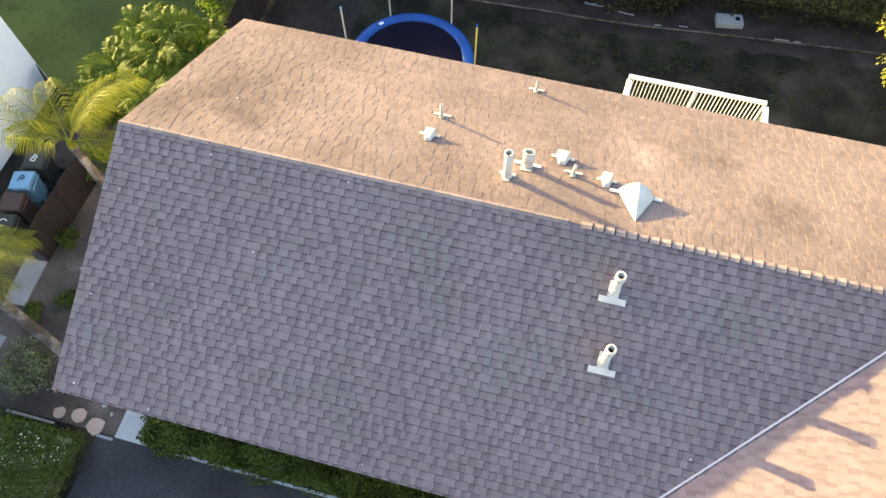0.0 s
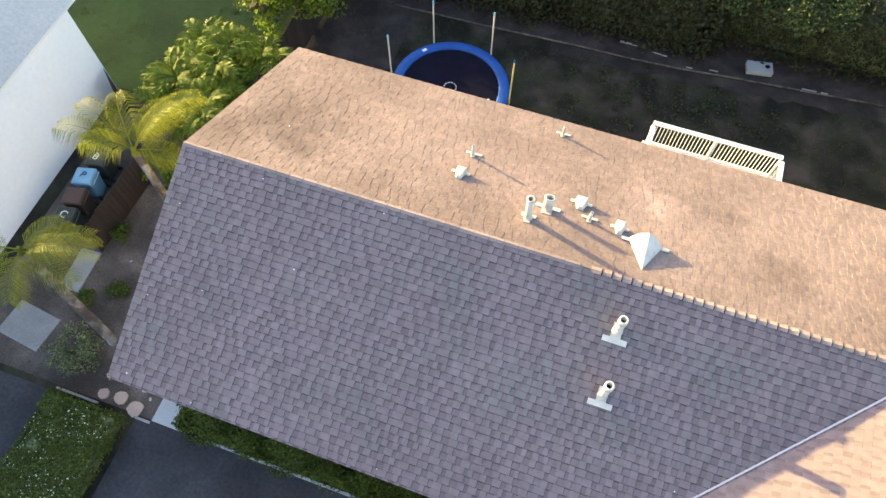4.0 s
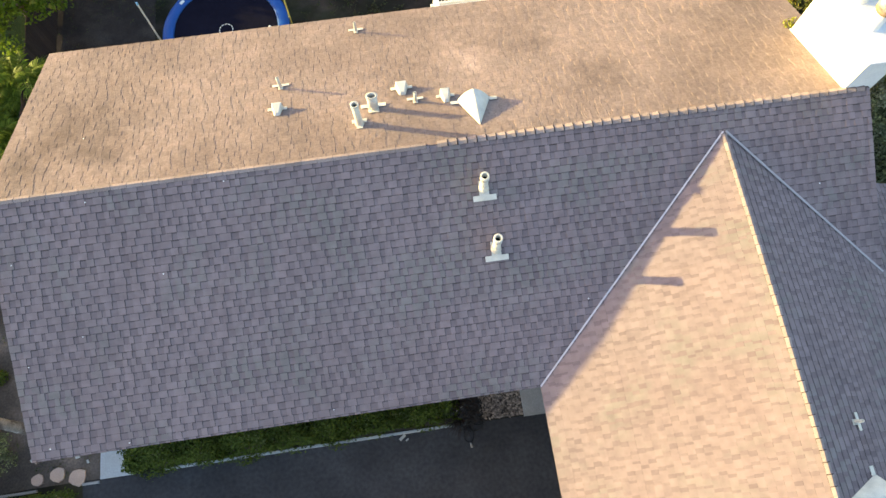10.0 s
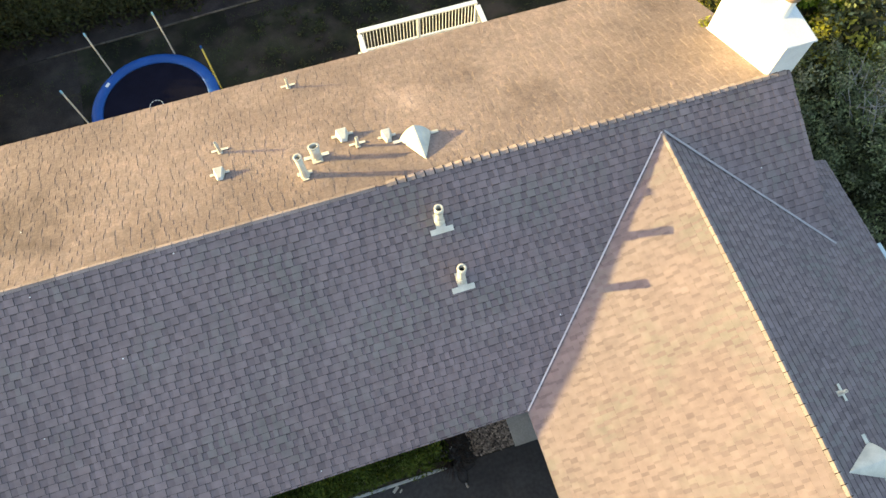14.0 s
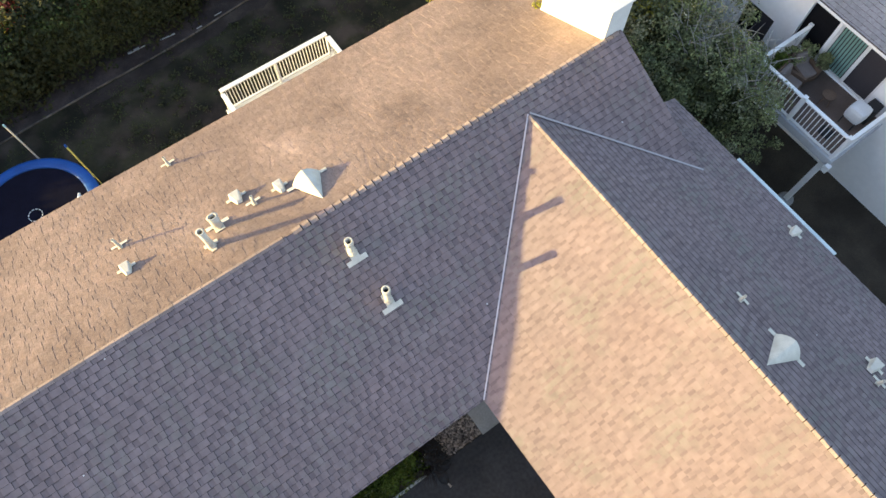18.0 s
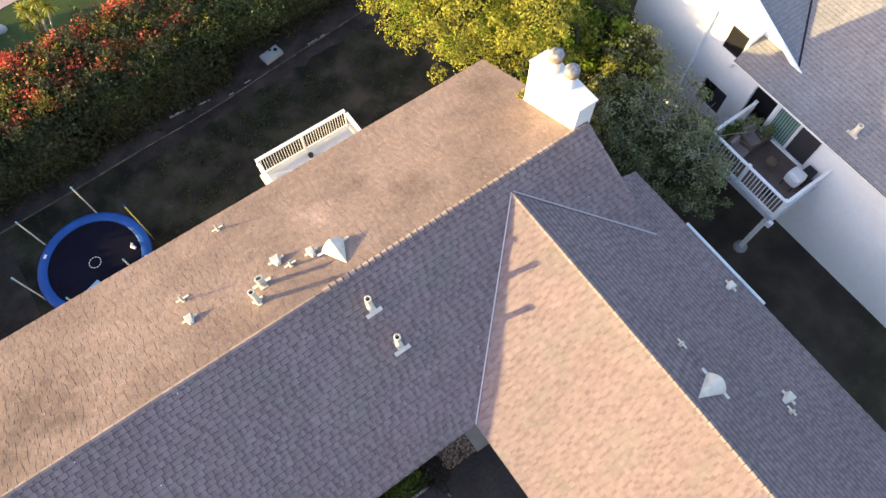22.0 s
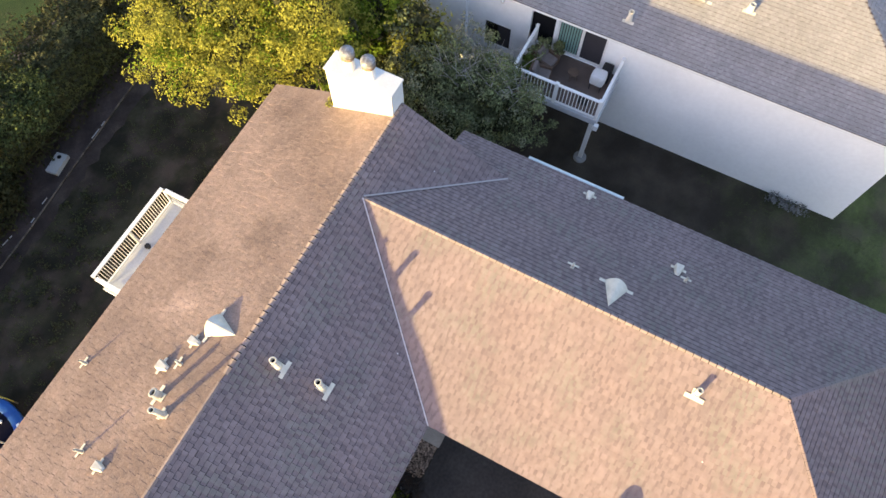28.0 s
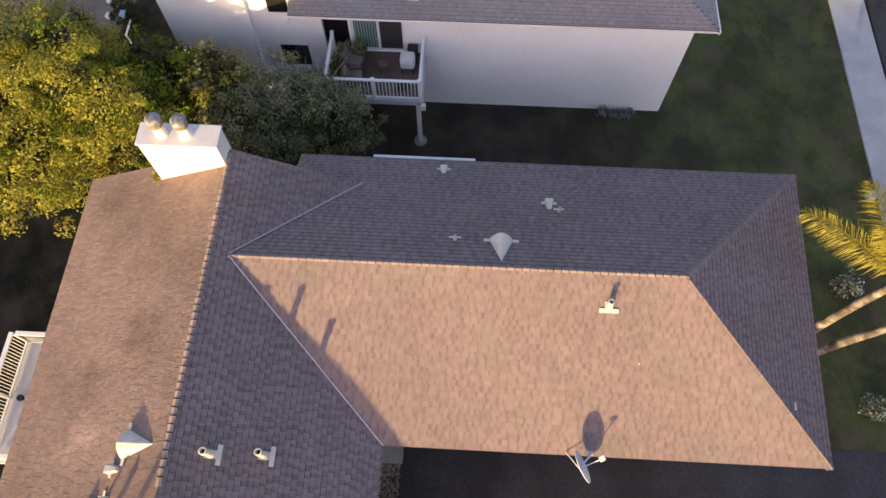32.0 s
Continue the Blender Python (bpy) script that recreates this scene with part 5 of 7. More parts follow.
pipe_vent(nroof_w, 24.95, -4.32, 0.085, 0.42, 0.40, "white vent pipe on the grey roof next door", group="vents on the grey roof")
pipe_vent(nroof_w, 26.6, -7.75, 0.10, 0.28, 0.42, "short white vent pipe on the grey roof next door", group="vents on the grey roof")
cone_vent(nroof_w, 27.1, -6.1, 0.8, 0.3, "white half-cone dormer vent on the grey roof next door")
for ly, lz in ((0.15, 4.55), (-4.5, 4.92)):
    q = Build()
    q.tube([(EW - 0.02, ly, lz), (EW - 0.16, ly, lz - 0.04)], [0.05, 0.07], 10)
    solid("wall_lamp", q, M["plastic_white"], "small white lamp on the stucco wall", "lamp")

# their balcony
nbal = thing("balcony", (23.7, -3.0, 2.7), "white-railed balcony with brown decking and potted plants", "balcony")
q = Build()
q.box((22.58, -4.72, 2.72), (EW, -1.22, 2.98))
part("deck", q, M["deck"], nbal, "white-edged deck frame", bevel=0.01)
q = Build()
q.box((22.70, -4.60, 2.984), (EW - 0.005, -1.34, 3.0))
part("floor", q, M["deck_brown"], nbal, "brown tiled deck floor")
rail_run(nbal, (22.66, -4.64), (22.66, -1.30), 2.98, 3.98, 26, (0.01, 0.5, 0.99))
rail_run(nbal, (22.72, -4.64), (24.75, -4.64), 2.98, 3.98, 16, (0.98,))
rail_run(nbal, (22.72, -1.30), (24.75, -1.30), 2.98, 3.98, 16, (0.98,))
q = Build()
q.box((22.78, -4.60, 0.1), (22.94, -4.44, 2.72))
part("support_post", q, M["white"], nbal)
q = Build()
q.tube([(22.86, -4.52, 0.0), (22.86, -4.52, 0.10), (22.86, -4.52, 0.14)], [0.26, 0.25, 0.2], 18)
part("post_footing", q, M["concrete"], nbal)
q = Build()
q.box((22.45, -4.82, 2.60), (22.60, -4.66, 2.86))
part("beam_end", q, M["white"], nbal)
PLANTED = []
for x, y, r_, mt in ((23.95, -1.62, 0.20, "pot"), (23.45, -1.58, 0.18, "stone_pot"), (24.4, -1.75, 0.18, "pot"), (22.98, -1.62, 0.16, "pot"), (24.5, -2.3, 0.15, "stone_pot")):
    q = Build()
    q.tube([(x, y, 3.0), (x, y, 3.04), (x, y, 3.30), (x, y, 3.34), (x, y, 3.34), (x, y, 3.28)], [r_ * 0.72, r_ * 0.75, r_, r_ * 1.08, r_ * 0.9, r_ * 0.86], 16)
    solid("planter", q, M[mt], "round clay planter on the balcony floor" if mt == "pot" else "round grey stone planter on the balcony floor", "pot", group="balcony planters")
    PLANTED.append((x, y, r_))


def balcony_chair(x, y, rz):
    """A low wicker armchair with loose taupe cushions."""
    ob = thing("armchair", (0, 0, 0), "wicker balcony armchair with thick taupe cushions", "armchair", "balcony armchairs")
    q = Build()
    q.box((-0.31, -0.32, 0.10), (0.31, 0.32, 0.26))
    part("seat_frame", q, M["wicker"], ob, bevel=0.02)
    q = Build()
    q.box((-0.25, -0.30, 0.26), (0.25, 0.22, 0.42))
    part("seat_cushion", q, M["cushion"], ob, bevel=0.06)
    q = Build()
    q.obox((0, 0.25, 0.55), (1, 0, 0), (0, 0.96, -0.26), (0, 0.26, 0.96), 0.25, 0.075, 0.22)
    part("back_cushion", q, M["cushion"], ob, bevel=0.06)
    q = Build()
    q.obox((0, 0.35, 0.5), (1, 0, 0), (0, 0.97, -0.22), (0, 0.22, 0.97), 0.31, 0.03, 0.26)
    part("backrest", q, M["wicker"], ob, bevel=0.015)
    for sx in (-1, 1):
        q = Build()
        q.box((sx * 0.31 - 0.045, -0.32, 0.1), (sx * 0.31 + 0.045, 0.30, 0.50))
        part("arm", q, M["wicker"], ob, bevel=0.03)
        for sy in (-0.27, 0.25):
            q = Build()
            q.tube([(sx * 0.27, sy, 0.0), (sx * 0.27, sy, 0.11)], 0.022, 8)
            part("leg", q, M["wicker"], ob)
    ob.matrix_basis = pose(x, y, 3.0, 0, 0, rz)
    return ob


balcony_chair(23.30, -2.18, 8)
balcony_chair(24.02, -2.10, -14)
tb = thing("side_table", (23.87, -3.19, 3.0), "small brown wooden side table on the balcony", "table")
q = Build()
q.tube([(23.87, -3.19, 3.40), (23.87, -3.19, 3.43)], 0.20, 20)
part("tabletop", q, M["wicker"], tb, bevel=0.004)
for k in range(3):
    a = 0.6 + k * 2.094
    q = Build()
    q.tube([(23.87 + 0.17 * math.cos(a), -3.19 + 0.17 * math.sin(a), 3.0), (23.87 + 0.10 * math.cos(a), -3.19 + 0.10 * math.sin(a), 3.40)], 0.015, 6)
    part("leg", q, M["wicker"], tb)
grill = thing("barbecue", (24.0, -4.1, 3.0), "barbecue under a pale fabric cover on the balcony", "barbecue")
q = Build()
q.box((23.72, -4.36, 3.28), (24.22, -3.82, 3.78))
part("cover", q, M["cover"], grill, bevel=0.13)
for dx in (-0.2, 0.2):
    for dy in (-0.2, 0.2):
        q = Build()
        q.tube([(23.97 + dx, -4.09 + dy, 3.0), (23.97 + dx, -4.09 + dy, 3.4)], 0.02, 8)
        part("leg", q, M["rubber"], grill)
q = Build()
q.box((24.25, -4.42, 3.0), (24.68, -4.05, 3.62))
solid("storage_box", q, M["rubber"], "black storage box behind the barbecue", "box", bevel=0.04)
q = Build()
q.box((23.0, -4.15, 3.0), (23.35, -3.75, 3.05))
solid("doormat", q, M["rubber"], "dark mat on the balcony floor", "mat")

# ---- bins and the side yard ----
def letter(text, size, loc, mat, parent, rz=0.0):
    cu = bpy.data.curves.new("letter", "FONT")
    cu.body, cu.size, cu.extrude, cu.align_x, cu.align_y = text, size, 0.003, "CENTER", "CENTER"
    cu.materials.append(mat)
    ob = new("letter", cu)
    ob.parent = parent
    ob.location = Vector(loc) - root_of(parent).location
    ob.rotation_euler = (0, 0, rz)
    return ob


def wheelie_bin(x, y, mat, name, rz, mark=None, ink="ink"):
    ob = thing("wheeled_bin", (0, 0, 0), name, "bin", "bins beside the white wall")
    q = Build()
    q.mesh([(-0.22, -0.24, 0.06), (0.22, -0.24, 0.06), (0.22, 0.24, 0.06), (-0.22, 0.24, 0.06), (-0.29, -0.30, 0.95), (0.29, -0.30, 0.95), (0.29, 0.32, 0.95), (-0.29, 0.32, 0.95)],
           [(3, 2, 1, 0), (0, 1, 5, 4), (1, 2, 6, 5), (2, 3, 7, 6), (3, 0, 4, 7), (4, 5, 6, 7)])
    part("body", q, mat, ob, bevel=0.03)
    q = Build()
    q.mesh([(-0.31, -0.35, 0.95), (0.31, -0.35, 0.95), (0.31, 0.33, 0.97), (-0.31, 0.33, 0.97), (-0.26, -0.28, 1.03), (0.26, -0.28, 1.03), (0.27, 0.30, 1.06), (-0.27, 0.30, 1.06)],
           [(3, 2, 1, 0), (0, 1, 5, 4), (1, 2, 6, 5), (2, 3, 7, 6), (3, 0, 4, 7), (4, 5, 6, 7)])
    lid = part("lid", q, mat, ob, bevel=0.025)
    q = Build()
    q.tube([(-0.25, 0.38, 0.93), (0.25, 0.38, 0.93)], 0.018, 8)
    part("handle", q, mat, ob)
    for sx in (-1, 1):
        q = Build()
        q.tube([(sx * 0.22, 0.28, 0.11), (sx * 0.28, 0.28, 0.11)], 0.11, 16)
        part("wheel", q, M["rubber"], ob)
    if mark:
        letter(mark, 0.34, (0, 0, 1.066), M[ink], lid, radians(-rz - 12))
    ob.matrix_basis = pose(x, y, 0, 0, 0, rz)
    return ob


wheelie_bin(-6.75, 1.98, M["bin_dark"], "dark wheeled bin with a white letter B on its lid", -78, "B")
wheelie_bin(-6.76, 1.25, M["bin_blue"], "pale blue wheeled bin with a dark letter P on its lid", -78, "P", "ink_dark")
wheelie_bin(-6.66, 0.52, M["bin_brown"], "brown wheeled bin with a plain lid", -78)
wheelie_bin(-6.53, -0.18, M["bin_dark"], "dark wheeled bin with a white letter C on its lid", -78, "C")
sf = thing("fence", (-5.2, 0.8, 0), "dark brown board fence beside the bins", "fence")
for k in range(17):
    q = Build()
    y_ = -0.62 + k * 0.165
    q.box((-5.44 + 0.006 * k, y_, 0.03), (-5.412 + 0.006 * k, y_ + 0.15, 1.42 + rng.uniform(-0.02, 0.02)))
    part("board", q, M["wood_fence"], sf)
for z_ in (0.3, 1.3):
    q = Build()
    q.bar((-5.465, -0.6, z_), (-5.365, 2.18, z_), 0.04, 0.08)
    part("rail", q, M["wood_fence"], sf)
for x, y, a, c, r_ in ((-5.72, -1.37, 0.33, 0.70, 0.05), (-6.15, -3.45, 0.75, 0.55, -0.12)):
    q = Build()
    q.obox((x, y, 0.03), (math.cos(r_), math.sin(r_), 0), (-math.sin(r_), math.cos(r_), 0), (0, 0, 1), a, c, 0.03)
    solid("paving_slab", q, M["concrete"], "pale concrete slab set in the dirt", "paving slab", group="slabs in the side yard", bevel=0.02)
q = Build()
q.box((-1.28, -4.72, 0.0), (-0.42, -3.9, 0.05))
solid("paving_slab", q, M["walk"], "pale blue-grey concrete slab by the corner of the house", "paving slab", bevel=0.01)
q = Build()
q.box((10.30, -4.75, 0.0), (11.05, -3.85, 0.06))
solid("paving_slab", q, M["concrete"], "grey concrete slab in the corner by the driveway", "paving slab", bevel=0.01)
for x, y, r_ in ((-2.95, -4.50, 0.17), (-2.42, -4.44, 0.21), (-1.88, -4.58, 0.24)):
    q = Build()
    n = 9
    ring = [(x + r_ * (1 + 0.12 * math.sin(3 * k + x)) * math.cos(2 * math.pi * k / n), y + r_ * 0.95 * (1 + 0.1 * math.cos(2 * k + x)) * math.sin(2 * math.pi * k / n)) for k in range(n)]
    q.prism([(a, c, 0.005) for a, c in ring], (0, 0, 0.06))
    solid("stepping_stone", q, M["paver"], "flat pinkish stepping stone in the dirt", "stepping stone", group="stepping stones", bevel=0.018)
for xa, xb in ((0.45, 2.4), (2.41, 4.4), (4.41, 6.4), (6.41, 8.35)):
    q = Build()
    q.box((xa, -4.74, 0.0), (xb, -4.665, 0.10))
    solid("kerb", q, M["walk"], "thin pale concrete kerb along the planting bed", "kerb", "structure", bevel=0.01)
for xa, xb in ((-4.3, -2.95), (-1.75, -1.3)):
    q = Build()
    q.box((xa, -4.82, 0.0), (xb, -4.75, 0.07))
    solid("kerb", q, M["concrete"], "thin pale concrete kerb at the edge of the asphalt", "kerb", "structure", bevel=0.01)
for x, y, l_, a_ in ((-3.1, -3.95, 0.07, 0.6), (-2.75, -3.6, 0.05, 1.2), (-1.9, -4.05, 0.06, 0.2), (-1.62, -4.2, 0.05, 2.0), (-3.5, -1.1, 0.05, 0.4), (-4.4, -0.6, 0.04, 1.0)):
    q = Build()
    q.obox((x, y, 0.03), (math.cos(a_), math.sin(a_), 0), (-math.sin(a_), math.cos(a_), 0), (0, 0, 1), l_, l_ * 0.6, 0.018)
    solid("stone", q, M["rock"], "small pale stone lying on the dirt", "stone", group="stones in the side yard", bevel=0.012)
q = Build()
for k in range(560):
    x, y, r_ = 10.28 - 1.15 * rng.random() ** 1.25, rng.uniform(-4.68, -3.92), rng.uniform(0.03, 0.065)
    a = rng.uniform(0, 3.14)
    e1, e2 = Vector((math.cos(a), math.sin(a), 0)), Vector((-math.sin(a), math.cos(a), 0))
    c_ = Vector((x, y, 0.02))
    p = [c_ + e1 * r_, c_ + e2 * r_ * 0.7, c_ - e1 * r_, c_ - e2 * r_ * 0.7, c_ + Vector((0, 0, r_ * 0.7))]
    m_ = [c_.lerp(v, 0.6) + Vector((0, 0, r_ * 0.55)) for v in p[:4]]
    q.mesh(p[:4] + m_, [(0, 1, 5, 4), (1, 2, 6, 5), (2, 3, 7, 6), (3, 0, 4, 7), (4, 5, 6, 7)], True)
solid("pebbles", q, M["pebble"], "bed of rounded brown and grey pebbles by the wall", "pebbles", "stuff")
q = Build()
q.box((0.2, -4.65, 0.0), (8.4, -3.85, 0.03))
solid("planting_bed", q, M["dirt"], "dark soil bed between kerb and wall", "ground", "structure")
q = Build()
q.box((8.4, -4.7, 0.0), (10.3, -3.85, 0.022))
solid("gravel_bed", q, M["mulch"], "dark soil under the pebbles", "ground", "structure")

# plain unseen wall added to the west so that the lawn lies in shade
q = Build()
q.box((-22.2, 5.9, 0), (-22.0, 40.0, 2.7))
solid("wall_west", q, M["stucco_tan"], "plain tan boundary wall at the far side of the lawn", "wall", "structure")


# ---- vegetation ----
def leaf_mesh(name, pos, normal, size, mat, seed, ratio=0.55, base=(0, 0, 0), fold=0.25):
    """Many small folded leaves at pos, each lying across its normal."""
    g_ = np.random.default_rng(seed)
    n = len(pos)
    nn = normal / np.linalg.norm(normal, axis=1, keepdims=True)
    t = np.cross(nn, g_.normal(size=(n, 3)))
    t /= np.linalg.norm(t, axis=1, keepdims=True)
    s = np.cross(nn, t)
    L = (size * g_.uniform(0.65, 1.35, n))[:, None]
    a = pos - t * L * 0.5
    c = pos + t * L * 0.5
    m1 = pos + s * L * ratio * 0.5 + nn * L * fold * 0.4
    m2 = pos - s * L * ratio * 0.5 + nn * L * fold * 0.4
    v = np.stack([a, m1, c, m2], 1).reshape(-1, 3) - np.array(base)
    me = bpy.data.meshes.new(name)
    k = np.arange(n) * 4
    faces = np.stack([np.stack([k, k + 1, k + 2], 1), np.stack([k, k + 2, k + 3], 1)], 1).reshape(-1, 3)
    me.vertices.add(len(v))
    me.vertices.foreach_set("co", v.ravel())
    me.loops.add(faces.size)
    me.loops.foreach_set("vertex_index", faces.ravel().astype(np.int32))
    me.polygons.add(len(faces))
    me.polygons.foreach_set("loop_start", np.arange(len(faces), dtype=np.int32) * 3)
    me.update(calc_edges=True)
    me.materials.append(mat)
    return me


def clumps(center, radii, n, clump_r, per, seed, flat=0.0, shell=0.45, floor=0.15):
    """Leaf places and normals for a crown of leaf clumps with gaps."""
    g_ = np.random.default_rng(seed)
    d = g_.normal(size=(n, 3))
    d /= np.linalg.norm(d, axis=1, keepdims=True)
    d[:, 2] = np.where(d[:, 2] < -0.35, -d[:, 2] * 0.5, d[:, 2])
    lump = 1 + 0.18 * np.sin(d[:, 0] * 5 + seed) * np.cos(d[:, 1] * 4 + seed * 2) + 0.10 * np.sin(d[:, 2] * 9 + seed)
    rad = (shell + (1 - shell) * g_.random(n) ** 0.6) * lump
    cen = np.array(center) + d * rad[:, None] * np.array(radii)
    cr = clump_r * g_.uniform(0.6, 1.35, n)
    q = g_.normal(size=(n, per, 3))
    q /= np.linalg.norm(q, axis=2, keepdims=True)
    rr = g_.random((n, per, 1)) ** 0.4
    pos = cen[:, None] + q * rr * cr[:, None, None] * np.array([1, 1, 0.75])
    nor = q * 0.6 + np.array([0, 0, 0.5]) + g_.normal(size=q.shape) * 0.5 + d[:, None] * 0.4
    pos, nor = pos.reshape(-1, 3), nor.reshape(-1, 3)
    keep = pos[:, 2] > floor
    return pos[keep], nor[keep], cen


def crown_part(name, parent, pos, nor, size, mat, seed, ratio=0.55, label=""):
    ob = new(name, leaf_mesh(name, pos, nor, size, mat, seed, ratio, tuple(root_of(parent).location)))
    ob.parent = parent
    return tagged(ob, label)


def tree(name, base, center, radii, n, clump_r, per, size, mat, seed, label, trunk_r=0.14, limbs=9, bark="bark", extra=None, core=0):
    ob = thing(name, (base[0], base[1], 0), label, "tree" if "tree" in name else "shrub")
    pos, nor, cen = clumps(center, radii, n, clump_r, per, seed)
    g_ = random.Random(seed)
    b0, c0 = Vector((base[0], base[1], 0)), Vector(center)
    fork = b0.lerp(c0, 0.55)
    q = Build()
    q.tube([b0, b0.lerp(fork, 0.5) + Vector((g_.uniform(-0.1, 0.1), g_.uniform(-0.1, 0.1), 0)), fork], [trunk_r * 1.3, trunk_r, trunk_r * 0.8], 10)
    part("trunk", q, M[bark], ob)
    for k in range(limbs):
        e = Vector(cen[g_.randrange(len(cen))])
        m_ = fork.lerp(e, 0.5) + Vector((g_.uniform(-0.2, 0.2), g_.uniform(-0.2, 0.2), g_.uniform(0.0, 0.3)))
        q = Build()
        q.tube([fork, m_, e], [trunk_r * 0.55, trunk_r * 0.35, trunk_r * 0.12], 7)
        part("limb", q, M[bark], ob)
    crown_part("crown", ob, pos, nor, size, M[mat], seed + 1)
    # dark inner leaves stand for the shade between clumps and stop stray sun
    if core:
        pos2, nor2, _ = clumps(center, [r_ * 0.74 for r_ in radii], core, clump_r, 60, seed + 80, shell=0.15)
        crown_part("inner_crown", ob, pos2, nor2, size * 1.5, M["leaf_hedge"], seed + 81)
    if extra:
        mat2, n2, per2, sh = extra
        pos2, nor2, _ = clumps(center, radii, n2, clump_r * 0.9, per2, seed + 50, shell=sh)
        crown_part("crown", ob, pos2, nor2, size, M[mat2], seed + 51)
    return ob


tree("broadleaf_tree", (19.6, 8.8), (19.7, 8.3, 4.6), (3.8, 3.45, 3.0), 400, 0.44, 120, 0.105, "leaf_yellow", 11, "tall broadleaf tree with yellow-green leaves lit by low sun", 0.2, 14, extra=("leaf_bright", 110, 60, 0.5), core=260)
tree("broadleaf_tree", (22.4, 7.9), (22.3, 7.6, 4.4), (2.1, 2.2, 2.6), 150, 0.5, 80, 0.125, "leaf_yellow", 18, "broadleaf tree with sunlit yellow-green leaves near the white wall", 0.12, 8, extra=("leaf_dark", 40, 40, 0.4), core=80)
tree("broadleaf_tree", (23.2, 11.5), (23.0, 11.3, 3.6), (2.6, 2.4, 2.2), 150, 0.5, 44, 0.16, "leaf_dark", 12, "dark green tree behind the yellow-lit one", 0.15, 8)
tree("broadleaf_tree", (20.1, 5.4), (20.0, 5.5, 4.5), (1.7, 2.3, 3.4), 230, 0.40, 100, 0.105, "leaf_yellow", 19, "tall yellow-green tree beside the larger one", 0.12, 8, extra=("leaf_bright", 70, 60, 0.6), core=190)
# this low tree is added to keep sun off the white wall
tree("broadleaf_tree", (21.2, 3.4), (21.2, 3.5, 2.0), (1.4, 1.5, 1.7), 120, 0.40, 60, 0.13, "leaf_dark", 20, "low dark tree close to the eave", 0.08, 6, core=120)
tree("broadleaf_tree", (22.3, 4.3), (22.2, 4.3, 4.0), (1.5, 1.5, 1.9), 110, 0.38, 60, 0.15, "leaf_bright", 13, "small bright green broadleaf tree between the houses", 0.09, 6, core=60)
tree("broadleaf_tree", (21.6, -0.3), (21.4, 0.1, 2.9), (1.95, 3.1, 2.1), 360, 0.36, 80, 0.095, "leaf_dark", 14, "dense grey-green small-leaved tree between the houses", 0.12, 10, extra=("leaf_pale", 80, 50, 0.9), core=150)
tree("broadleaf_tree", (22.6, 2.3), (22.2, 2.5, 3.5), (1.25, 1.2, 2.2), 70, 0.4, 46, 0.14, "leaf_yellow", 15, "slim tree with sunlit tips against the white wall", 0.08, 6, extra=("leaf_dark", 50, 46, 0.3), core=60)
q = Build()
g_ = random.Random(5)
for k in range(110):
    a = Vector((22.0 + g_.uniform(-1.0, 0.8), -0.8 + g_.uniform(-1.2, 1.8), 4.0 + g_.uniform(-0.3, 0.3)))
    d_ = Vector((g_.uniform(-0.5, 0.6), g_.uniform(-0.9, 0.9), g_.uniform(0.5, 1.0)))
    q.tube([a, a + d_ * 0.55 + Vector((0, 0, 0.06)), a + d_ * 1.0], [0.016, 0.011, 0.005], 4, False)
solid("bare_twigs", q, M["twig"], "bare grey twigs standing out of the dark tree", "twigs", "stuff")
tree("broadleaf_tree", (-3.5, 10.3), (-3.5, 10.0, 2.7), (1.65, 2.0, 1.8), 200, 0.40, 70, 0.12, "leaf_bright", 16, "rounded bright green tree by the board fence", 0.13, 9, extra=("leaf_yellow", 30, 60, 0.95), core=120)
tree("broadleaf_tree", (-4.4, 14.2), (-4.3, 14.1, 2.0), (2.1, 1.9, 1.4), 190, 0.45, 60, 0.13, "leaf_bright", 17, "leafy green tree beyond the board fence", 0.13, 9, extra=("leaf_dark", 50, 40, 0.5), core=120)


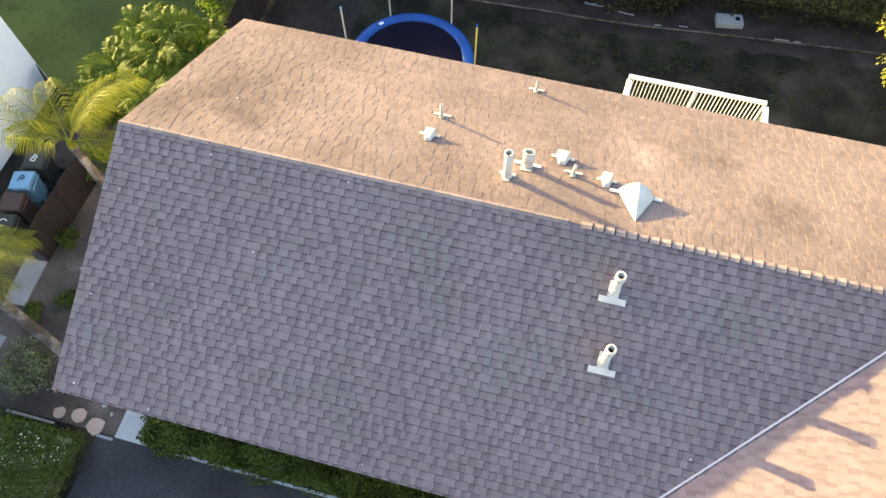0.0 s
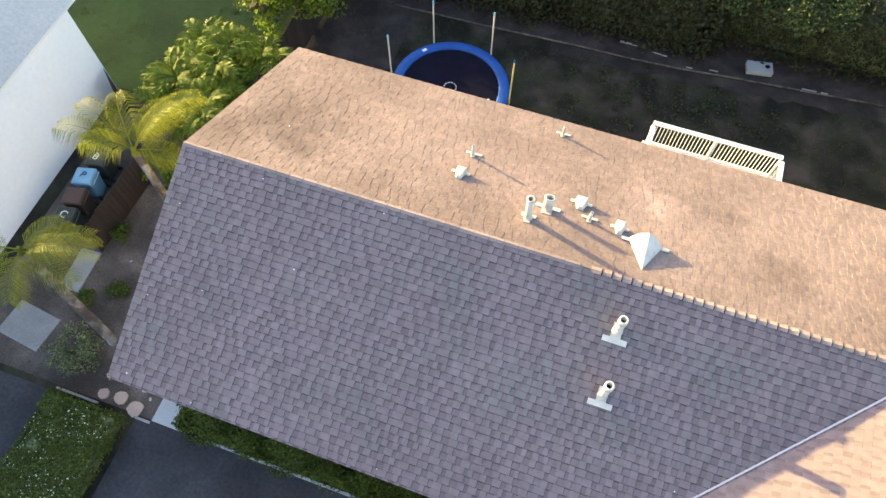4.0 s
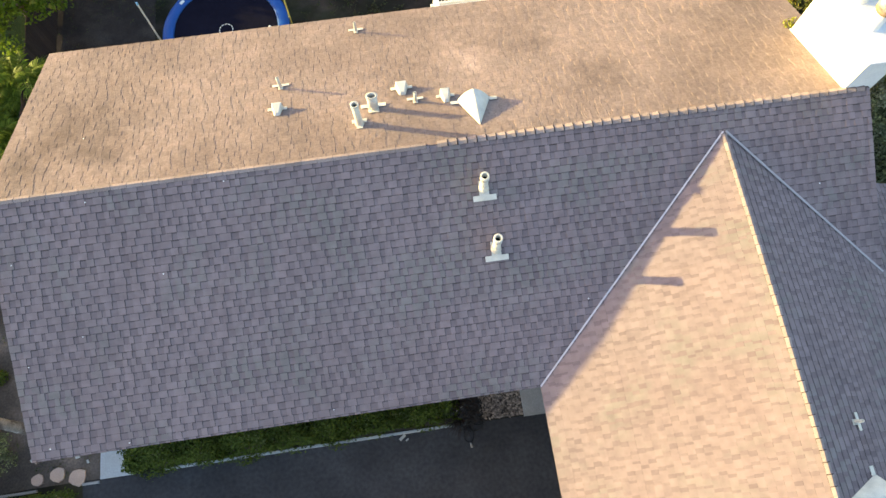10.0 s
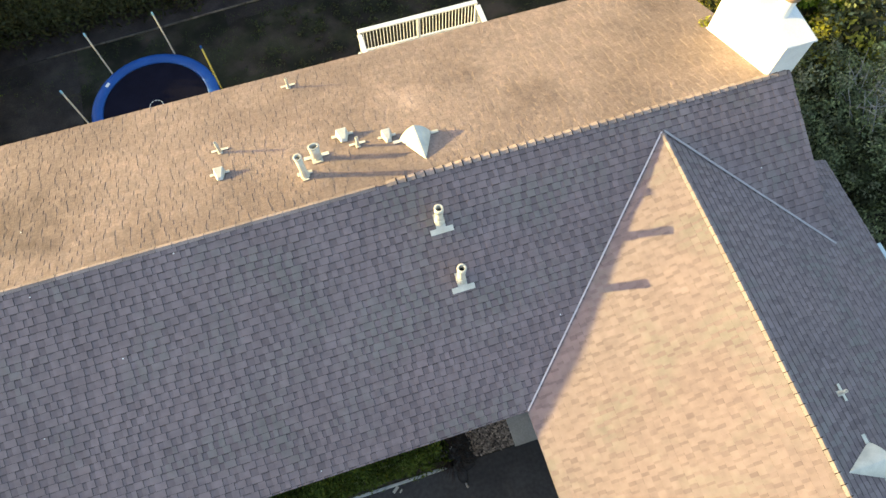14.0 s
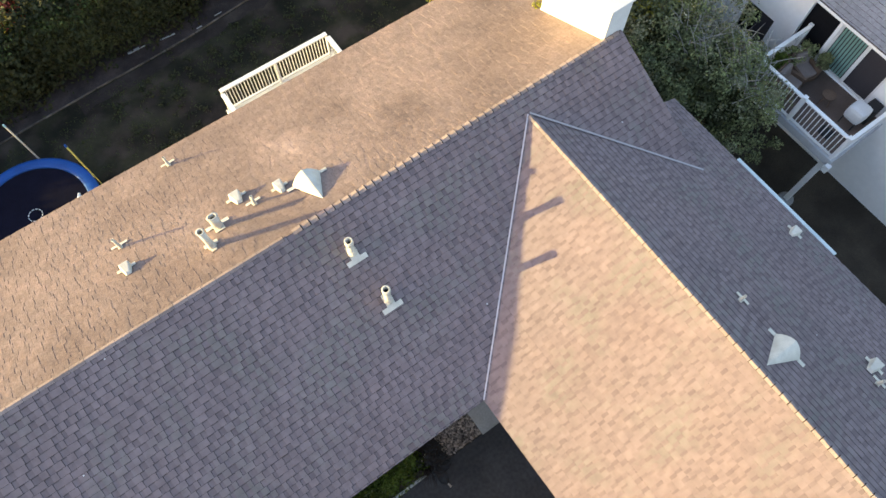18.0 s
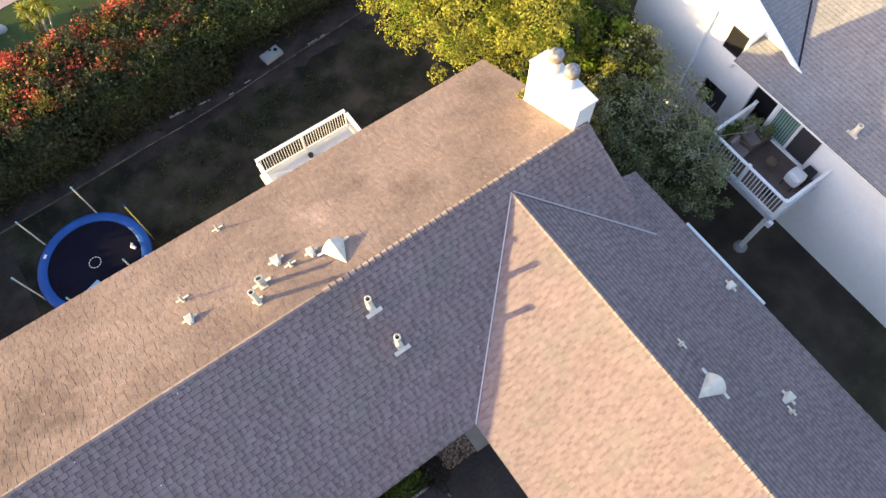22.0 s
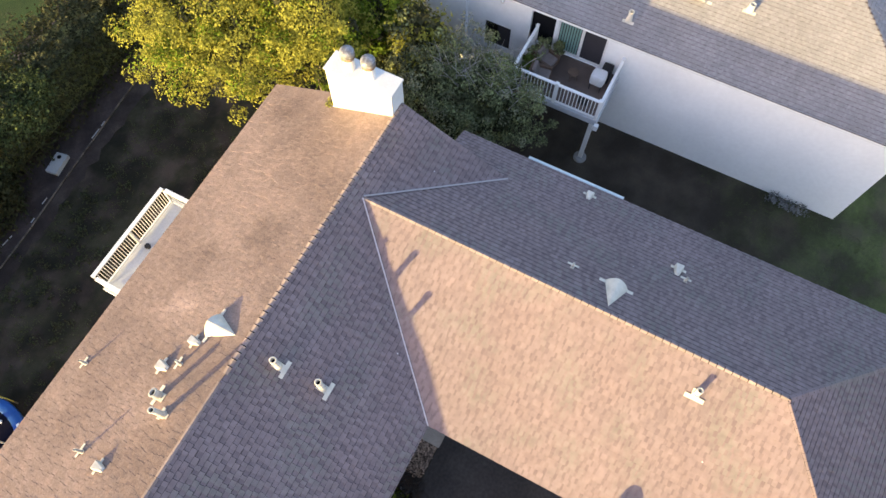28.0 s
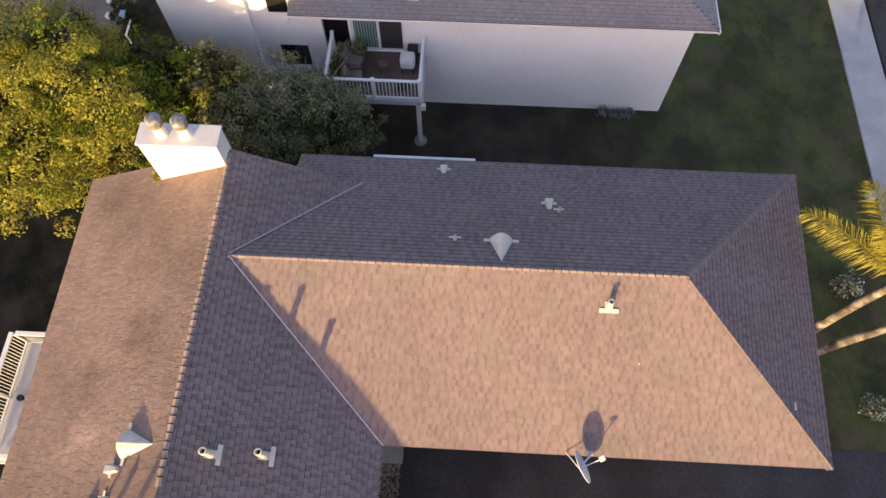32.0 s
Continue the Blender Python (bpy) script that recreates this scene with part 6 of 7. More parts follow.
def frond(b, root, way, length, droop, leaflets, leaf_len, rnd, width=0.035, cut=1.0, plume=0.0, hang=0.28):
    """A pinnate palm frond: an arching rib with two rows of thin leaflets."""
    way = Vector(way).normalized()
    flat = Vector((way.x, way.y, 0)).normalized()
    side = Vector((-flat.y, flat.x, 0))
    pts, p, d = [], Vector(root), way.copy()
    n = 9
    for i in range(n + 1):
        pts.append(p.copy())
        p = p + d * (length / n)
        d = (d + Vector((0, 0, -droop / n * (0.5 + i / n)))).normalized()
    b.tube(pts, [0.022 * (1 - 0.85 * i / n) for i in range(n + 1)], 5, False)
    for k in range(leaflets):
        f = 0.14 + 0.86 * k / (leaflets - 1)
        i = min(int(f * n), n - 1)
        o = pts[i].lerp(pts[i + 1], f * n - i)
        t = (pts[i + 1] - pts[i]).normalized()
        ll = leaf_len * (0.55 + 0.75 * math.sin(math.pi * min(1, f * 0.9 + 0.08))) * cut
        for sgn in (-1, 1):
            e = (side * sgn * 0.85 + t * (0.45 + 0.4 * f) + Vector((0, 0, rnd.uniform(-0.1, 0.28)))).normalized()
            if plume:
                # leaflets stand out all round the rib and hang at their tips
                e = (e + t.cross(side) * rnd.uniform(-1.0, 1.0) * plume + side * rnd.uniform(-0.3, 0.3)).normalized()
            tip = o + e * ll * rnd.uniform(0.85, 1.1) + Vector((0, 0, -hang * ll))
            mid = o + e * ll * 0.5 + Vector((0, 0, 0.02))
            w_ = t * (width * 0.5)
            b.mesh([o - w_ * 0.5, o + w_ * 0.5, mid + w_, mid - w_, tip], [(0, 1, 2, 3), (3, 2, 4)])


def palm(base, top, r, length, seed, label, leaf_len=0.42, droop=0.95, mat="palm_leaf", leaflets=66, wide=0.03, ways=(), plume=0.0, hang=0.28):
    """A palm: ringed trunk, crownshaft and fronds along ways of (bearing, lift, length)."""
    ob = thing("palm_tree", (base[0], base[1], 0), label, "palm tree")
    rnd = random.Random(seed)
    a, t = Vector((base[0], base[1], 0)), Vector(top)
    q = Build()
    n = 44
    bow = Vector((0.10, -0.06, 0))
    pts = [a.lerp(t, i / n) + bow * math.sin(math.pi * i / n) for i in range(n + 1)]
    q.tube(pts, [r * (1.35 - 0.4 * i / n) * (1 + (0.09 if i % 2 else 0.0) + rnd.uniform(-0.03, 0.03)) for i in range(n + 1)], 14)
    part("trunk", q, M["palm_bark"], ob)
    q = Build()
    q.tube([t - Vector((0, 0, 0.35)), t, t + Vector((0, 0, 0.25))], [r * 0.9, r * 1.1, r * 0.4], 10)
    part("crownshaft", q, M[mat], ob, "green crownshaft")
    for bear, lift, size in ways:
        ang = radians(bear)
        q = Build()
        frond(q, t + Vector((0, 0, 0.12)), (math.cos(ang), math.sin(ang), lift), length * size * rnd.uniform(0.92, 1.08), droop * rnd.uniform(0.85, 1.15), leaflets, leaf_len, rnd, wide, plume=plume, hang=hang)
        part("frond", q, M[mat], ob)
    return ob


palm((-1.9, 0.1), (-2.92, 0.80, 4.72), 0.10, 2.3, 3, "queen palm with yellow-green fronds at the gable end", 0.52, 1.5, mat="palm_shade", leaflets=76, wide=0.013, hang=0.6,
     ways=((46, 1.3, 1.05), (62, 0.85, 1.0), (84, 0.7, 0.75), (132, 0.7, 0.75), (158, 0.6, 1.05), (180, 0.5, 1.05), (205, 1.4, 0.5), (20, 0.2, 0.6), (100, 0.2, 0.6)))
palm((-2.0, -3.58), (-4.3, -2.45, 4.3), 0.11, 2.1, 4, "leaning palm with feathery fronds beside the gable end", 0.48, 1.2, mat="palm_shade", leaflets=76, wide=0.013, hang=0.65,
     ways=((14, 0.7, 1.05), (34, 0.4, 0.9), (62, 0.5, 0.6), (200, 0.5, 0.9), (235, 0.5, 0.8), (350, 0.2, 0.7), (290, 0.3, 0.7)))
palm((14.85, -17.72), (15.05, -18.35, 5.8), 0.115, 2.9, 6, "tall palm with golden-lit arching fronds by the lawn", 0.56, 0.75, leaflets=170, wide=0.020, plume=0.7,
     ways=((58, 0.5, 1.12), (16, 0.6, 1.0), (345, 0.5, 1.0), (310, 0.3, 1.0), (275, 0.6, 1.0), (240, 0.4, 1.0), (205, 0.3, 0.8), (44, 1.3, 0.6)))
palm((14.25, -17.60), (14.35, -19.35, 5.0), 0.11, 2.5, 8, "leaning palm with golden-lit fronds by the lawn", 0.46, 0.9, leaflets=160, wide=0.020, plume=0.7,
     ways=((70, 0.9, 0.45), (10, 0.5, 0.9), (330, 0.4, 1.0), (290, 0.3, 1.0), (250, 0.5, 1.0), (215, 0.4, 1.0), (182, 0.3, 0.95)))

for k, (x, y, r_) in enumerate(PLANTED):
    ob = thing("potted_plant", (x, y, 3.3), "leafy green plant growing in a balcony planter", "plant", "balcony plants")
    pos, nor, _ = clumps((x, y, 3.55), (r_ * 1.5, r_ * 1.5, 0.3), 20, 0.12, 26, 90 + k)
    crown_part("foliage", ob, pos, nor, 0.085, M["leaf_box" if k % 2 else "leaf_dark"], 95 + k)

# large-leaved shrubs at the gable end
philo = thing("philodendron", (-4.3, 5.9, 0), "dense bank of large cut-leaved philodendron", "shrub")
rnd = random.Random(21)
for k in range(52):
    x, y = rnd.uniform(-6.2, -2.3), rnd.uniform(4.0, 7.4)
    if ((x + 4.2) / 2.1) ** 2 + ((y - 5.7) / 1.9) ** 2 > 1:
        continue
    z = rnd.uniform(0.9, 1.9) * (1.1 - 0.4 * abs(x + 4.2) / 2.1)
    q = Build()
    for j in range(6):
        ang = rnd.uniform(0, 6.28)
        frond(q, (x, y, z), (math.cos(ang), math.sin(ang), rnd.uniform(0.3, 0.9)), rnd.uniform(0.7, 1.05), 1.1, 13, 0.34, rnd, 0.075)
    part("leaf_rosette", q, M["fern_leaf"], philo)
pos, nor, _ = clumps((-4.2, 5.7, 0.7), (2.0, 1.8, 0.9), 90, 0.35, 36, 22)
crown_part("undergrowth", philo, pos, nor, 0.16, M["leaf_dark"], 23)
pos, nor, _ = clumps((-4.6, 2.9, 0.5), (1.2, 1.0, 0.8), 40, 0.3, 36, 24)
shrub = thing("shrub", (-4.6, 2.9, 0), "low dark shrub under the palm", "shrub")
crown_part("foliage", shrub, pos, nor, 0.13, M["fern_leaf"], 25)
pos, nor, _ = clumps((-4.3, -3.7, 0.3), (0.8, 0.85, 0.45), 60, 0.2, 46, 26, floor=0.02)
shrub = thing("shrub", (-4.3, -3.7, 0), "low dark grey-green groundcover shrub in the dirt", "shrub")
crown_part("foliage", shrub, pos, nor, 0.07, M["leaf_dark"], 27)
for x, y, r_, sd in ((-4.9, -2.2, 0.3, 31), (-4.2, -1.6, 0.25, 32), (-3.0, -0.6, 0.35, 33), (-5.1, 0.1, 0.35, 34)):
    pos, nor, _ = clumps((x, y, r_ * 0.6), (r_, r_, r_ * 0.7), 16, 0.14, 40, sd, floor=0.02)
    shrub = thing("shrub", (x, y, 0), "small green tuft growing in the dirt", "shrub")
    crown_part("foliage", shrub, pos, nor, 0.09, M["leaf_box"], sd + 1)


def box_leaves(x0, x1, y0, y1, z0, z1, n, seed, wave=0.12):
    """Leaf places over the top and sides of a clipped or rambling hedge."""
    g_ = np.random.default_rng(seed)
    p = g_.random((n, 3))
    sidew = (z1 - z0)
    which = g_.random(n)
    area = (x1 - x0) * (y1 - y0)
    tot = area + 2 * sidew * ((x1 - x0) + (y1 - y0))
    top = which < area / tot * 1.3
    x = x0 + p[:, 0] * (x1 - x0)
    y = y0 + p[:, 1] * (y1 - y0)
    z = z0 + p[:, 2] * (z1 - z0)
    nx, ny, nz = np.zeros(n), np.zeros(n), np.zeros(n)
    lump = wave * (np.sin(x * 2.1 + seed) * np.cos(y * 2.7 + 1.3) + 0.7 * np.sin(x * 5.3 + y * 3.1) + 0.5 * np.cos(y * 7.7 - x * 2.2))
    z = np.where(top, z1 + lump + g_.normal(size=n) * wave * 0.5, z)
    nz = np.where(top, 1.0, 0.25)
    e = g_.integers(0, 4, n)
    jit = lump * 0.8 + g_.normal(size=n) * wave * 0.4
    y = np.where(~top & (e < 2), np.where(e == 0, y0 - jit, y1 + jit), y)
    ny = np.where(~top & (e < 2), np.where(e == 0, -1.0, 1.0), ny)
    x = np.where(~top & (e >= 2), np.where(e == 2, x0 - jit, x1 + jit), x)
    nx = np.where(~top & (e >= 2), np.where(e == 2, -1.0, 1.0), nx)
    nor = np.stack([nx, ny, nz], 1) + g_.normal(size=(n, 3)) * 0.55
    return np.stack([x, y, z], 1), nor


def hedge(name, boxes, size, mat, seed, label, wave=0.12, core=True, category="hedge"):
    x0, y0 = boxes[0][0], boxes[0][2]
    ob = thing(name, (x0, y0, 0), label, category)
    allp, alln = [], []
    for i, (a, b_, c, d, z0, z1, n) in enumerate(boxes):
        p, nn = box_leaves(a, b_, c, d, z0, z1, n, seed + i, wave)
        allp.append(p), alln.append(nn)
        if core:
            q = Build()
            k = wave * 1.6
            if b_ - a > 2.5 * k and d - c > 2.5 * k:
                q.box((a + k, c + k, 0), (b_ - k, d - k, z1 - k))
                part("twiggy_core", q, M["leaf_dark"], ob)
    crown_part("foliage", ob, np.concatenate(allp), np.concatenate(alln), size, M[mat], seed)
    return ob


hedge("clipped_hedge", [(-4.15, -1.92, -9.5, -4.95, 0.1, 0.62, 15000)], 0.075, "leaf_box", 41, "low clipped dark green hedge beside the driveway", 0.06)
pos, nor = box_leaves(-4.1, -1.95, -9.0, -5.0, 0.5, 0.66, 520, 45, 0.05)
fl = thing("blossom", (-3, -6.5, 0.6), "small white blossoms on the clipped hedge", "flowers", kind="stuff")
crown_part("petals", fl, pos, nor, 0.040, M["blossom_pale"], 46, 0.9)
hedge("bed_hedge", [(-0.35, 2.0, -4.66, -3.95, 0.05, 0.62, 6000), (2.0, 5.2, -4.66, -3.95, 0.05, 0.46, 6500), (5.2, 8.35, -4.60, -3.95, 0.05, 0.30, 5000)], 0.085, "leaf_box", 42, "low green planting along the front wall", 0.13)
pos, nor, _ = clumps((8.75, -4.4, 0.2), (0.55, 0.45, 0.3), 22, 0.16, 16, 43, floor=0.02)
dead = thing("dry_shrub", (8.55, -4.6, 0), "dark dried-up twiggy shrub hanging over the kerb", "shrub")
q = Build()
g_ = random.Random(9)
for k in range(90):
    ang, l_ = g_.uniform(0, 6.28), g_.uniform(0.3, 0.7)
    e = Vector((math.cos(ang) * l_, math.sin(ang) * l_ * 0.8 - 0.12, g_.uniform(0.1, 0.4)))
    a = Vector((8.55, -4.55, 0.03))
    q.tube([a, a + e * 0.5 + Vector((0, 0, 0.12)), a + e], [0.012, 0.009, 0.004], 4, False)
part("twig", q, M["wood_fence"], dead)
crown_part("foliage", dead, pos, nor, 0.07, M["rubber"], 44)
# a black hose thrown over the kerb
hose = thing("garden_hose", (8.75, -4.75, 0), "tangled black garden hose lying over the kerb", "hose")
for cx, cy, ra, rb, z_, ph in ((8.62, -4.62, 0.30, 0.16, 0.13, 0.4), (8.85, -4.82, 0.26, 0.12, 0.04, 1.3), (8.70, -5.02, 0.13, 0.20, 0.035, 2.2), (8.98, -4.70, 0.20, 0.10, 0.11, 0.0)):
    q = Build()
    q.tube([(cx + ra * math.cos(a_ / 3 + ph), cy + rb * math.sin(a_ / 3 + ph), z_ + 0.02 * math.sin(a_)) for a_ in range(20)], 0.017, 6)
    part("loop", q, M["rubber"], hose)
q = Build()
q.tube([(8.72, -5.20, 0.03), (8.74, -5.32, 0.03), (8.75, -5.36, 0.03)], [0.022, 0.03, 0.034], 10)
part("nozzle", q, M["metal"], hose, "grey metal nozzle")
for x, y, l_ in ((6.9, -4.82, 0.10), (7.02, -4.90, 0.05), (8.45, -4.35, 0.06), (8.62, -4.25, 0.04), (8.35, -4.5, 0.05)):
    q = Build()
    q.obox((x, y, 0.045), (0.8, 0.6, 0), (-0.6, 0.8, 0), (0, 0, 1), l_, l_ * 0.4, 0.012)
    solid("stone", q, M["rock"], "small pale stone by the kerb", "stone", group="stones by the kerb", bevel=0.008)
# the flowering hedge behind the yard
hedge("flowering_hedge", [(-2.3, 5.0, 13.15, 16.8, 0.1, 2.6, 27000), (4.6, 11.0, 13.45, 16.9, 0.1, 2.85, 25000), (10.6, 19.5, 14.35, 17.0, 0.1, 2.6, 20000)], 0.15, "leaf_hedge", 51, "wide rambling hedge covered in orange flowers", 0.34)
g_ = np.random.default_rng(60)
cl = []
for x0_, x1_, y0_, y1_, n, lo, hi in ((1.0, 9.0, 16.0, 17.0, 58, 40, 110), (-1.2, 4.8, 13.9, 16.6, 58, 40, 110), (4.0, 10.5, 14.2, 16.2, 42, 25, 80), (-1.4, 13.0, 13.6, 16.8, 60, 8, 24)):
    for _ in range(n):
        m_ = g_.integers(lo, hi)
        cl.append(np.array([g_.uniform(x0_, x1_), g_.uniform(y0_, y1_), 2.88 + g_.uniform(-0.15, 0.25)]) + g_.normal(size=(m_, 3)) * np.array([0.17, 0.15, 0.13]))
pos = np.concatenate(cl)
fl = thing("blossom", (5, 15.5, 2.4), "clusters of orange-red flowers on the hedge top", "flowers", kind="stuff")
crown_part("petals", fl, pos, g_.normal(size=pos.shape) * 0.7 + np.array([-0.6, 0.15, 0.7]), 0.10, M["flower"], 61, 0.8)
# ochre leaf clusters that put low sunlight into the hedge top's colour
g_ = np.random.default_rng(66)
cl = []
for _ in range(210):
    m_ = g_.integers(60, 140)
    cl.append(np.array([-2.2 + 13.5 * g_.random() ** 1.6, 13.7 + 3.0 * g_.random() ** 0.9, 2.82 + g_.uniform(-0.15, 0.3)]) + g_.normal(size=(m_, 3)) * np.array([0.24, 0.2, 0.13]))
pos = np.concatenate(cl)
ng = thing("sun_tinted_top", (5, 15.6, 3.0), "yellow-green young shoots on the hedge top", "shoots", kind="stuff")
cl = []
for _ in range(330):
    m_ = g_.integers(40, 100)
    cl.append(np.array([g_.uniform(-2.2, 15.0), 13.3 + 3.2 * g_.random(), 2.75 + g_.uniform(-0.25, 0.25)]) + g_.normal(size=(m_, 3)) * np.array([0.22, 0.2, 0.14]))
crown_part("foliage", ng, np.concatenate(cl), g_.normal(size=(sum(map(len, cl)), 3)) * 0.7 + np.array([-0.3, 0.0, 0.8]), 0.12, M["leaf_mid"], 68)
crown_part("foliage", ng, pos, g_.normal(size=pos.shape) * 0.7 + np.array([-0.6, 0.15, 0.6]), 0.11, M["leaf_ochre"], 67)
# a spiky yellow-green plant behind the hedge
yu = thing("spiky_plant", (5.6, 19.3, 0), "tall branching plant with pale stems and spiky yellow-green rosettes", "plant")
rnd = random.Random(31)
for x, y, z in ((6.04, 18.84, 3.1), (6.33, 18.58, 2.9), (5.29, 19.61, 1.7), (5.81, 19.07, 2.3), (5.5, 19.35, 1.3), (5.52, 19.22, 0.9), (5.46, 19.15, 2.7)):
    o = Vector((x, y, z))
    foot = Vector((5.6, 19.3, 0.02))
    q = Build()
    q.tube([foot, foot.lerp(o, 0.35) + Vector((rnd.uniform(-0.1, 0.1), rnd.uniform(-0.1, 0.1), 0)), foot.lerp(o, 0.7), o], [0.05, 0.045, 0.04, 0.03], 8)
    part("stem", q, M["twig"], yu)
    q = Build()
    for k in range(54):
        a, e = rnd.uniform(0, 6.28), rnd.uniform(-0.7, 1.3)
        w_ = Vector((math.cos(a) * math.cos(e), math.sin(a) * math.cos(e), math.sin(e))) * rnd.uniform(0.7, 1.1)
        s_ = w_.cross(Vector((0, 0, 1))).normalized() * 0.028
        q.mesh([o - s_, o + s_, o + w_ * 0.25 + s_ * 1.2, o + w_ * 0.25 - s_ * 1.2, o + w_ * 0.46 - Vector((0, 0, 0.06))], [(0, 1, 2, 3), (3, 2, 4)])
    part("rosette", q, M["leaf_yellow"], yu)
# shrubs by the far walls and the lawn; the last two are added to block sun
for x, y, r_, mt, sd, lab in ((24.5, -12.9, 0.26, "leaf_grey", 71, "low grey-leaved shrub against the white wall"), (24.5, -12.4, 0.24, "leaf_grey", 72, "low grey-leaved shrub against the white wall"), (24.5, -11.9, 0.28, "leaf_grey", 70, "sparse grey-leaved shrub against the white wall"), (17.27, -20.3, 0.45, "leaf_dark", 73, "round shrub with white flowers on the lawn"),
                              (12.9, -20.3, 0.45, "leaf_dark", 74, "round shrub with white flowers on the lawn"), (20.0, -0.2, 0.7, "leaf_dark", 75, "dark shrub in the gap between the houses"), (28.75, 9.0, 0.62, "leaf_hedge", 79, "dark rounded shrub at the corner of the white house"), (28.25, 8.4, 0.55, "leaf_hedge", 80, "dark low shrub at the corner of the white house"), (24.0, 7.2, 0.9, "leaf_dark", 76, "purple-dark shrub against the white wall"), (22.4, 3.2, 1.1, "leaf_dark", 77, "dense dark shrub near the white wall"), (22.9, 2.3, 0.8, "leaf_dark", 78, "dark shrub at the foot of the white wall")):
    ob = thing("shrub", (x, y, 0), lab, "shrub")
    pos, nor, _ = clumps((x, y, r_ * 0.55), (r_, r_, r_ * 0.8), 12 if mt == "leaf_grey" else 40, 0.16, 16 if mt == "leaf_grey" else 44, sd, floor=0.02)
    crown_part("foliage", ob, pos, nor, 0.09, M[mt], sd)
    q = Build()
    for k in range(5):
        q.tube([(x, y, 0.0), (x + r_ * 0.3 * math.cos(k * 1.26), y + r_ * 0.3 * math.sin(k * 1.26), r_ * 0.45), (x + r_ * 0.55 * math.cos(k * 1.26), y + r_ * 0.55 * math.sin(k * 1.26), r_ * 0.85)], [0.022, 0.015, 0.007], 6)
    part("stem", q, M["bark"], ob)
    if "flowers" in lab:
        tagged(crown_part("petals", ob, pos[::7], nor[::7] + np.array([0, 0, 1.0]), 0.08, M["ink"], sd + 5, 0.9), "white flowers", kind="stuff")
for k, (x, y, r_) in enumerate(((2.6, 21.2, 0.35), (3.3, 21.5, 0.3), (2.2, 20.6, 0.28), (4.0, 21.9, 0.25))):
    q = Build()
    q.tube([(x, y, 0), (x, y, r_ * 0.4), (x + 0.03, y, r_ * 0.75), (x, y, r_ * 0.9)], [r_, r_ * 0.98, r_ * 0.6, r_ * 0.1], 9)
    solid("rock", q, M["rock"], "pale rounded garden rock on the lawn", "rock", group="garden rocks")


def grass_patch(name, poly_box, n, h, seed, mat, label):
    """Loose tufts of grass blades over a stretch of ground."""
    g_ = np.random.default_rng(seed)
    x0, x1, y0, y1 = poly_box
    t = n // 12
    c = np.stack([g_.uniform(x0, x1, t), g_.uniform(y0, y1, t)], 1)
    keep = np.sin(c[:, 0] * 1.3 + seed) + np.cos(c[:, 1] * 1.7) + g_.normal(size=t) * 0.8 > -0.4
    c = c[keep]
    p = np.repeat(c, 12, 0) + g_.normal(size=(len(c) * 12, 2)) * 0.07
    m_ = len(p)
    ang = g_.uniform(0, 6.28, m_)
    hh = h * g_.uniform(0.5, 1.3, m_)
    e = np.stack([np.cos(ang), np.sin(ang)], 1)
    w_ = 0.011
    v = np.zeros((m_, 3, 3))
    v[:, 0, :2], v[:, 1, :2] = p - e * w_, p + e * w_
    v[:, 2, :2] = p + np.stack([-e[:, 1], e[:, 0]], 1) * (hh * g_.uniform(0.3, 1.0, m_))[:, None]
    v[:, :2, 2] = 0.005
    v[:, 2, 2] = hh
    me = bpy.data.meshes.new(name)
    me.from_pydata(v.reshape(-1, 3).tolist(), [], [(3 * i, 3 * i + 1, 3 * i + 2) for i in range(m_)])
    me.materials.append(M[mat])
    return tagged(new(name, me), label, "grass", kind="stuff")


grass_patch("grass", (-2.7, 20.0, 4.9, 12.5), 26000, 0.05, 81, "grass", "sparse uneven grass of the back yard")
g_ = np.random.default_rng(92)
cl = []
for _ in range(95):
    c_ = np.array([(8.2, 11.7), (9.9, 10.9), (10.2, 10.2), (7.3, 9.2), (13.4, 11.4), (6.9, 7.6), (11.4, 11.6)][g_.integers(0, 7)]) + g_.normal(size=2) * np.array([0.75, 0.45])
    cl.append(np.array([c_[0], c_[1], 0.05]) + g_.normal(size=(g_.integers(8, 26), 3)) * np.array([0.10, 0.10, 0.012]))
pos = np.concatenate(cl)
weeds = thing("weeds", (9.5, 10.8, 0.0), "low scattered broad-leaved weeds in the dark yard", "weeds", kind="stuff")
crown_part("foliage", weeds, pos, g_.normal(size=pos.shape) * 0.4 + np.array([0, 0, 1.0]), 0.10, M["leaf_hedge"], 93)
g_ = np.random.default_rng(95)
cl = []
for _ in range(150):
    cl.append(np.array([-1.9 - 1.5 * g_.random() ** 1.6, g_.uniform(-3.0, 1.3), 0.07]) + g_.normal(size=(g_.integers(14, 40), 3)) * np.array([0.13, 0.13, 0.025]))
pos = np.concatenate(cl)
cover = thing("ground_cover", (-2.4, -0.8, 0.0), "dark low creeping plants in the dirt along the end wall", "plants", kind="stuff")
crown_part("foliage", cover, pos, g_.normal(size=pos.shape) * 0.5 + np.array([0, 0, 1.0]), 0.09, M["leaf_hedge"], 96)
grass_patch("grass", (18.7, 24.7, -16.0, -9.0), 7000, 0.04, 82, "grass", "thin shaded grass between the houses")
grass_patch("grass", (11.6, 31.0, -22.2, -16.5), 26000, 0.05, 83, "grass", "front lawn grass by the pavement")
grass_patch("grass", (-14.0, -3.2, 5.4, 18.0), 26000, 0.05, 84, "grass", "mown lawn grass next door")
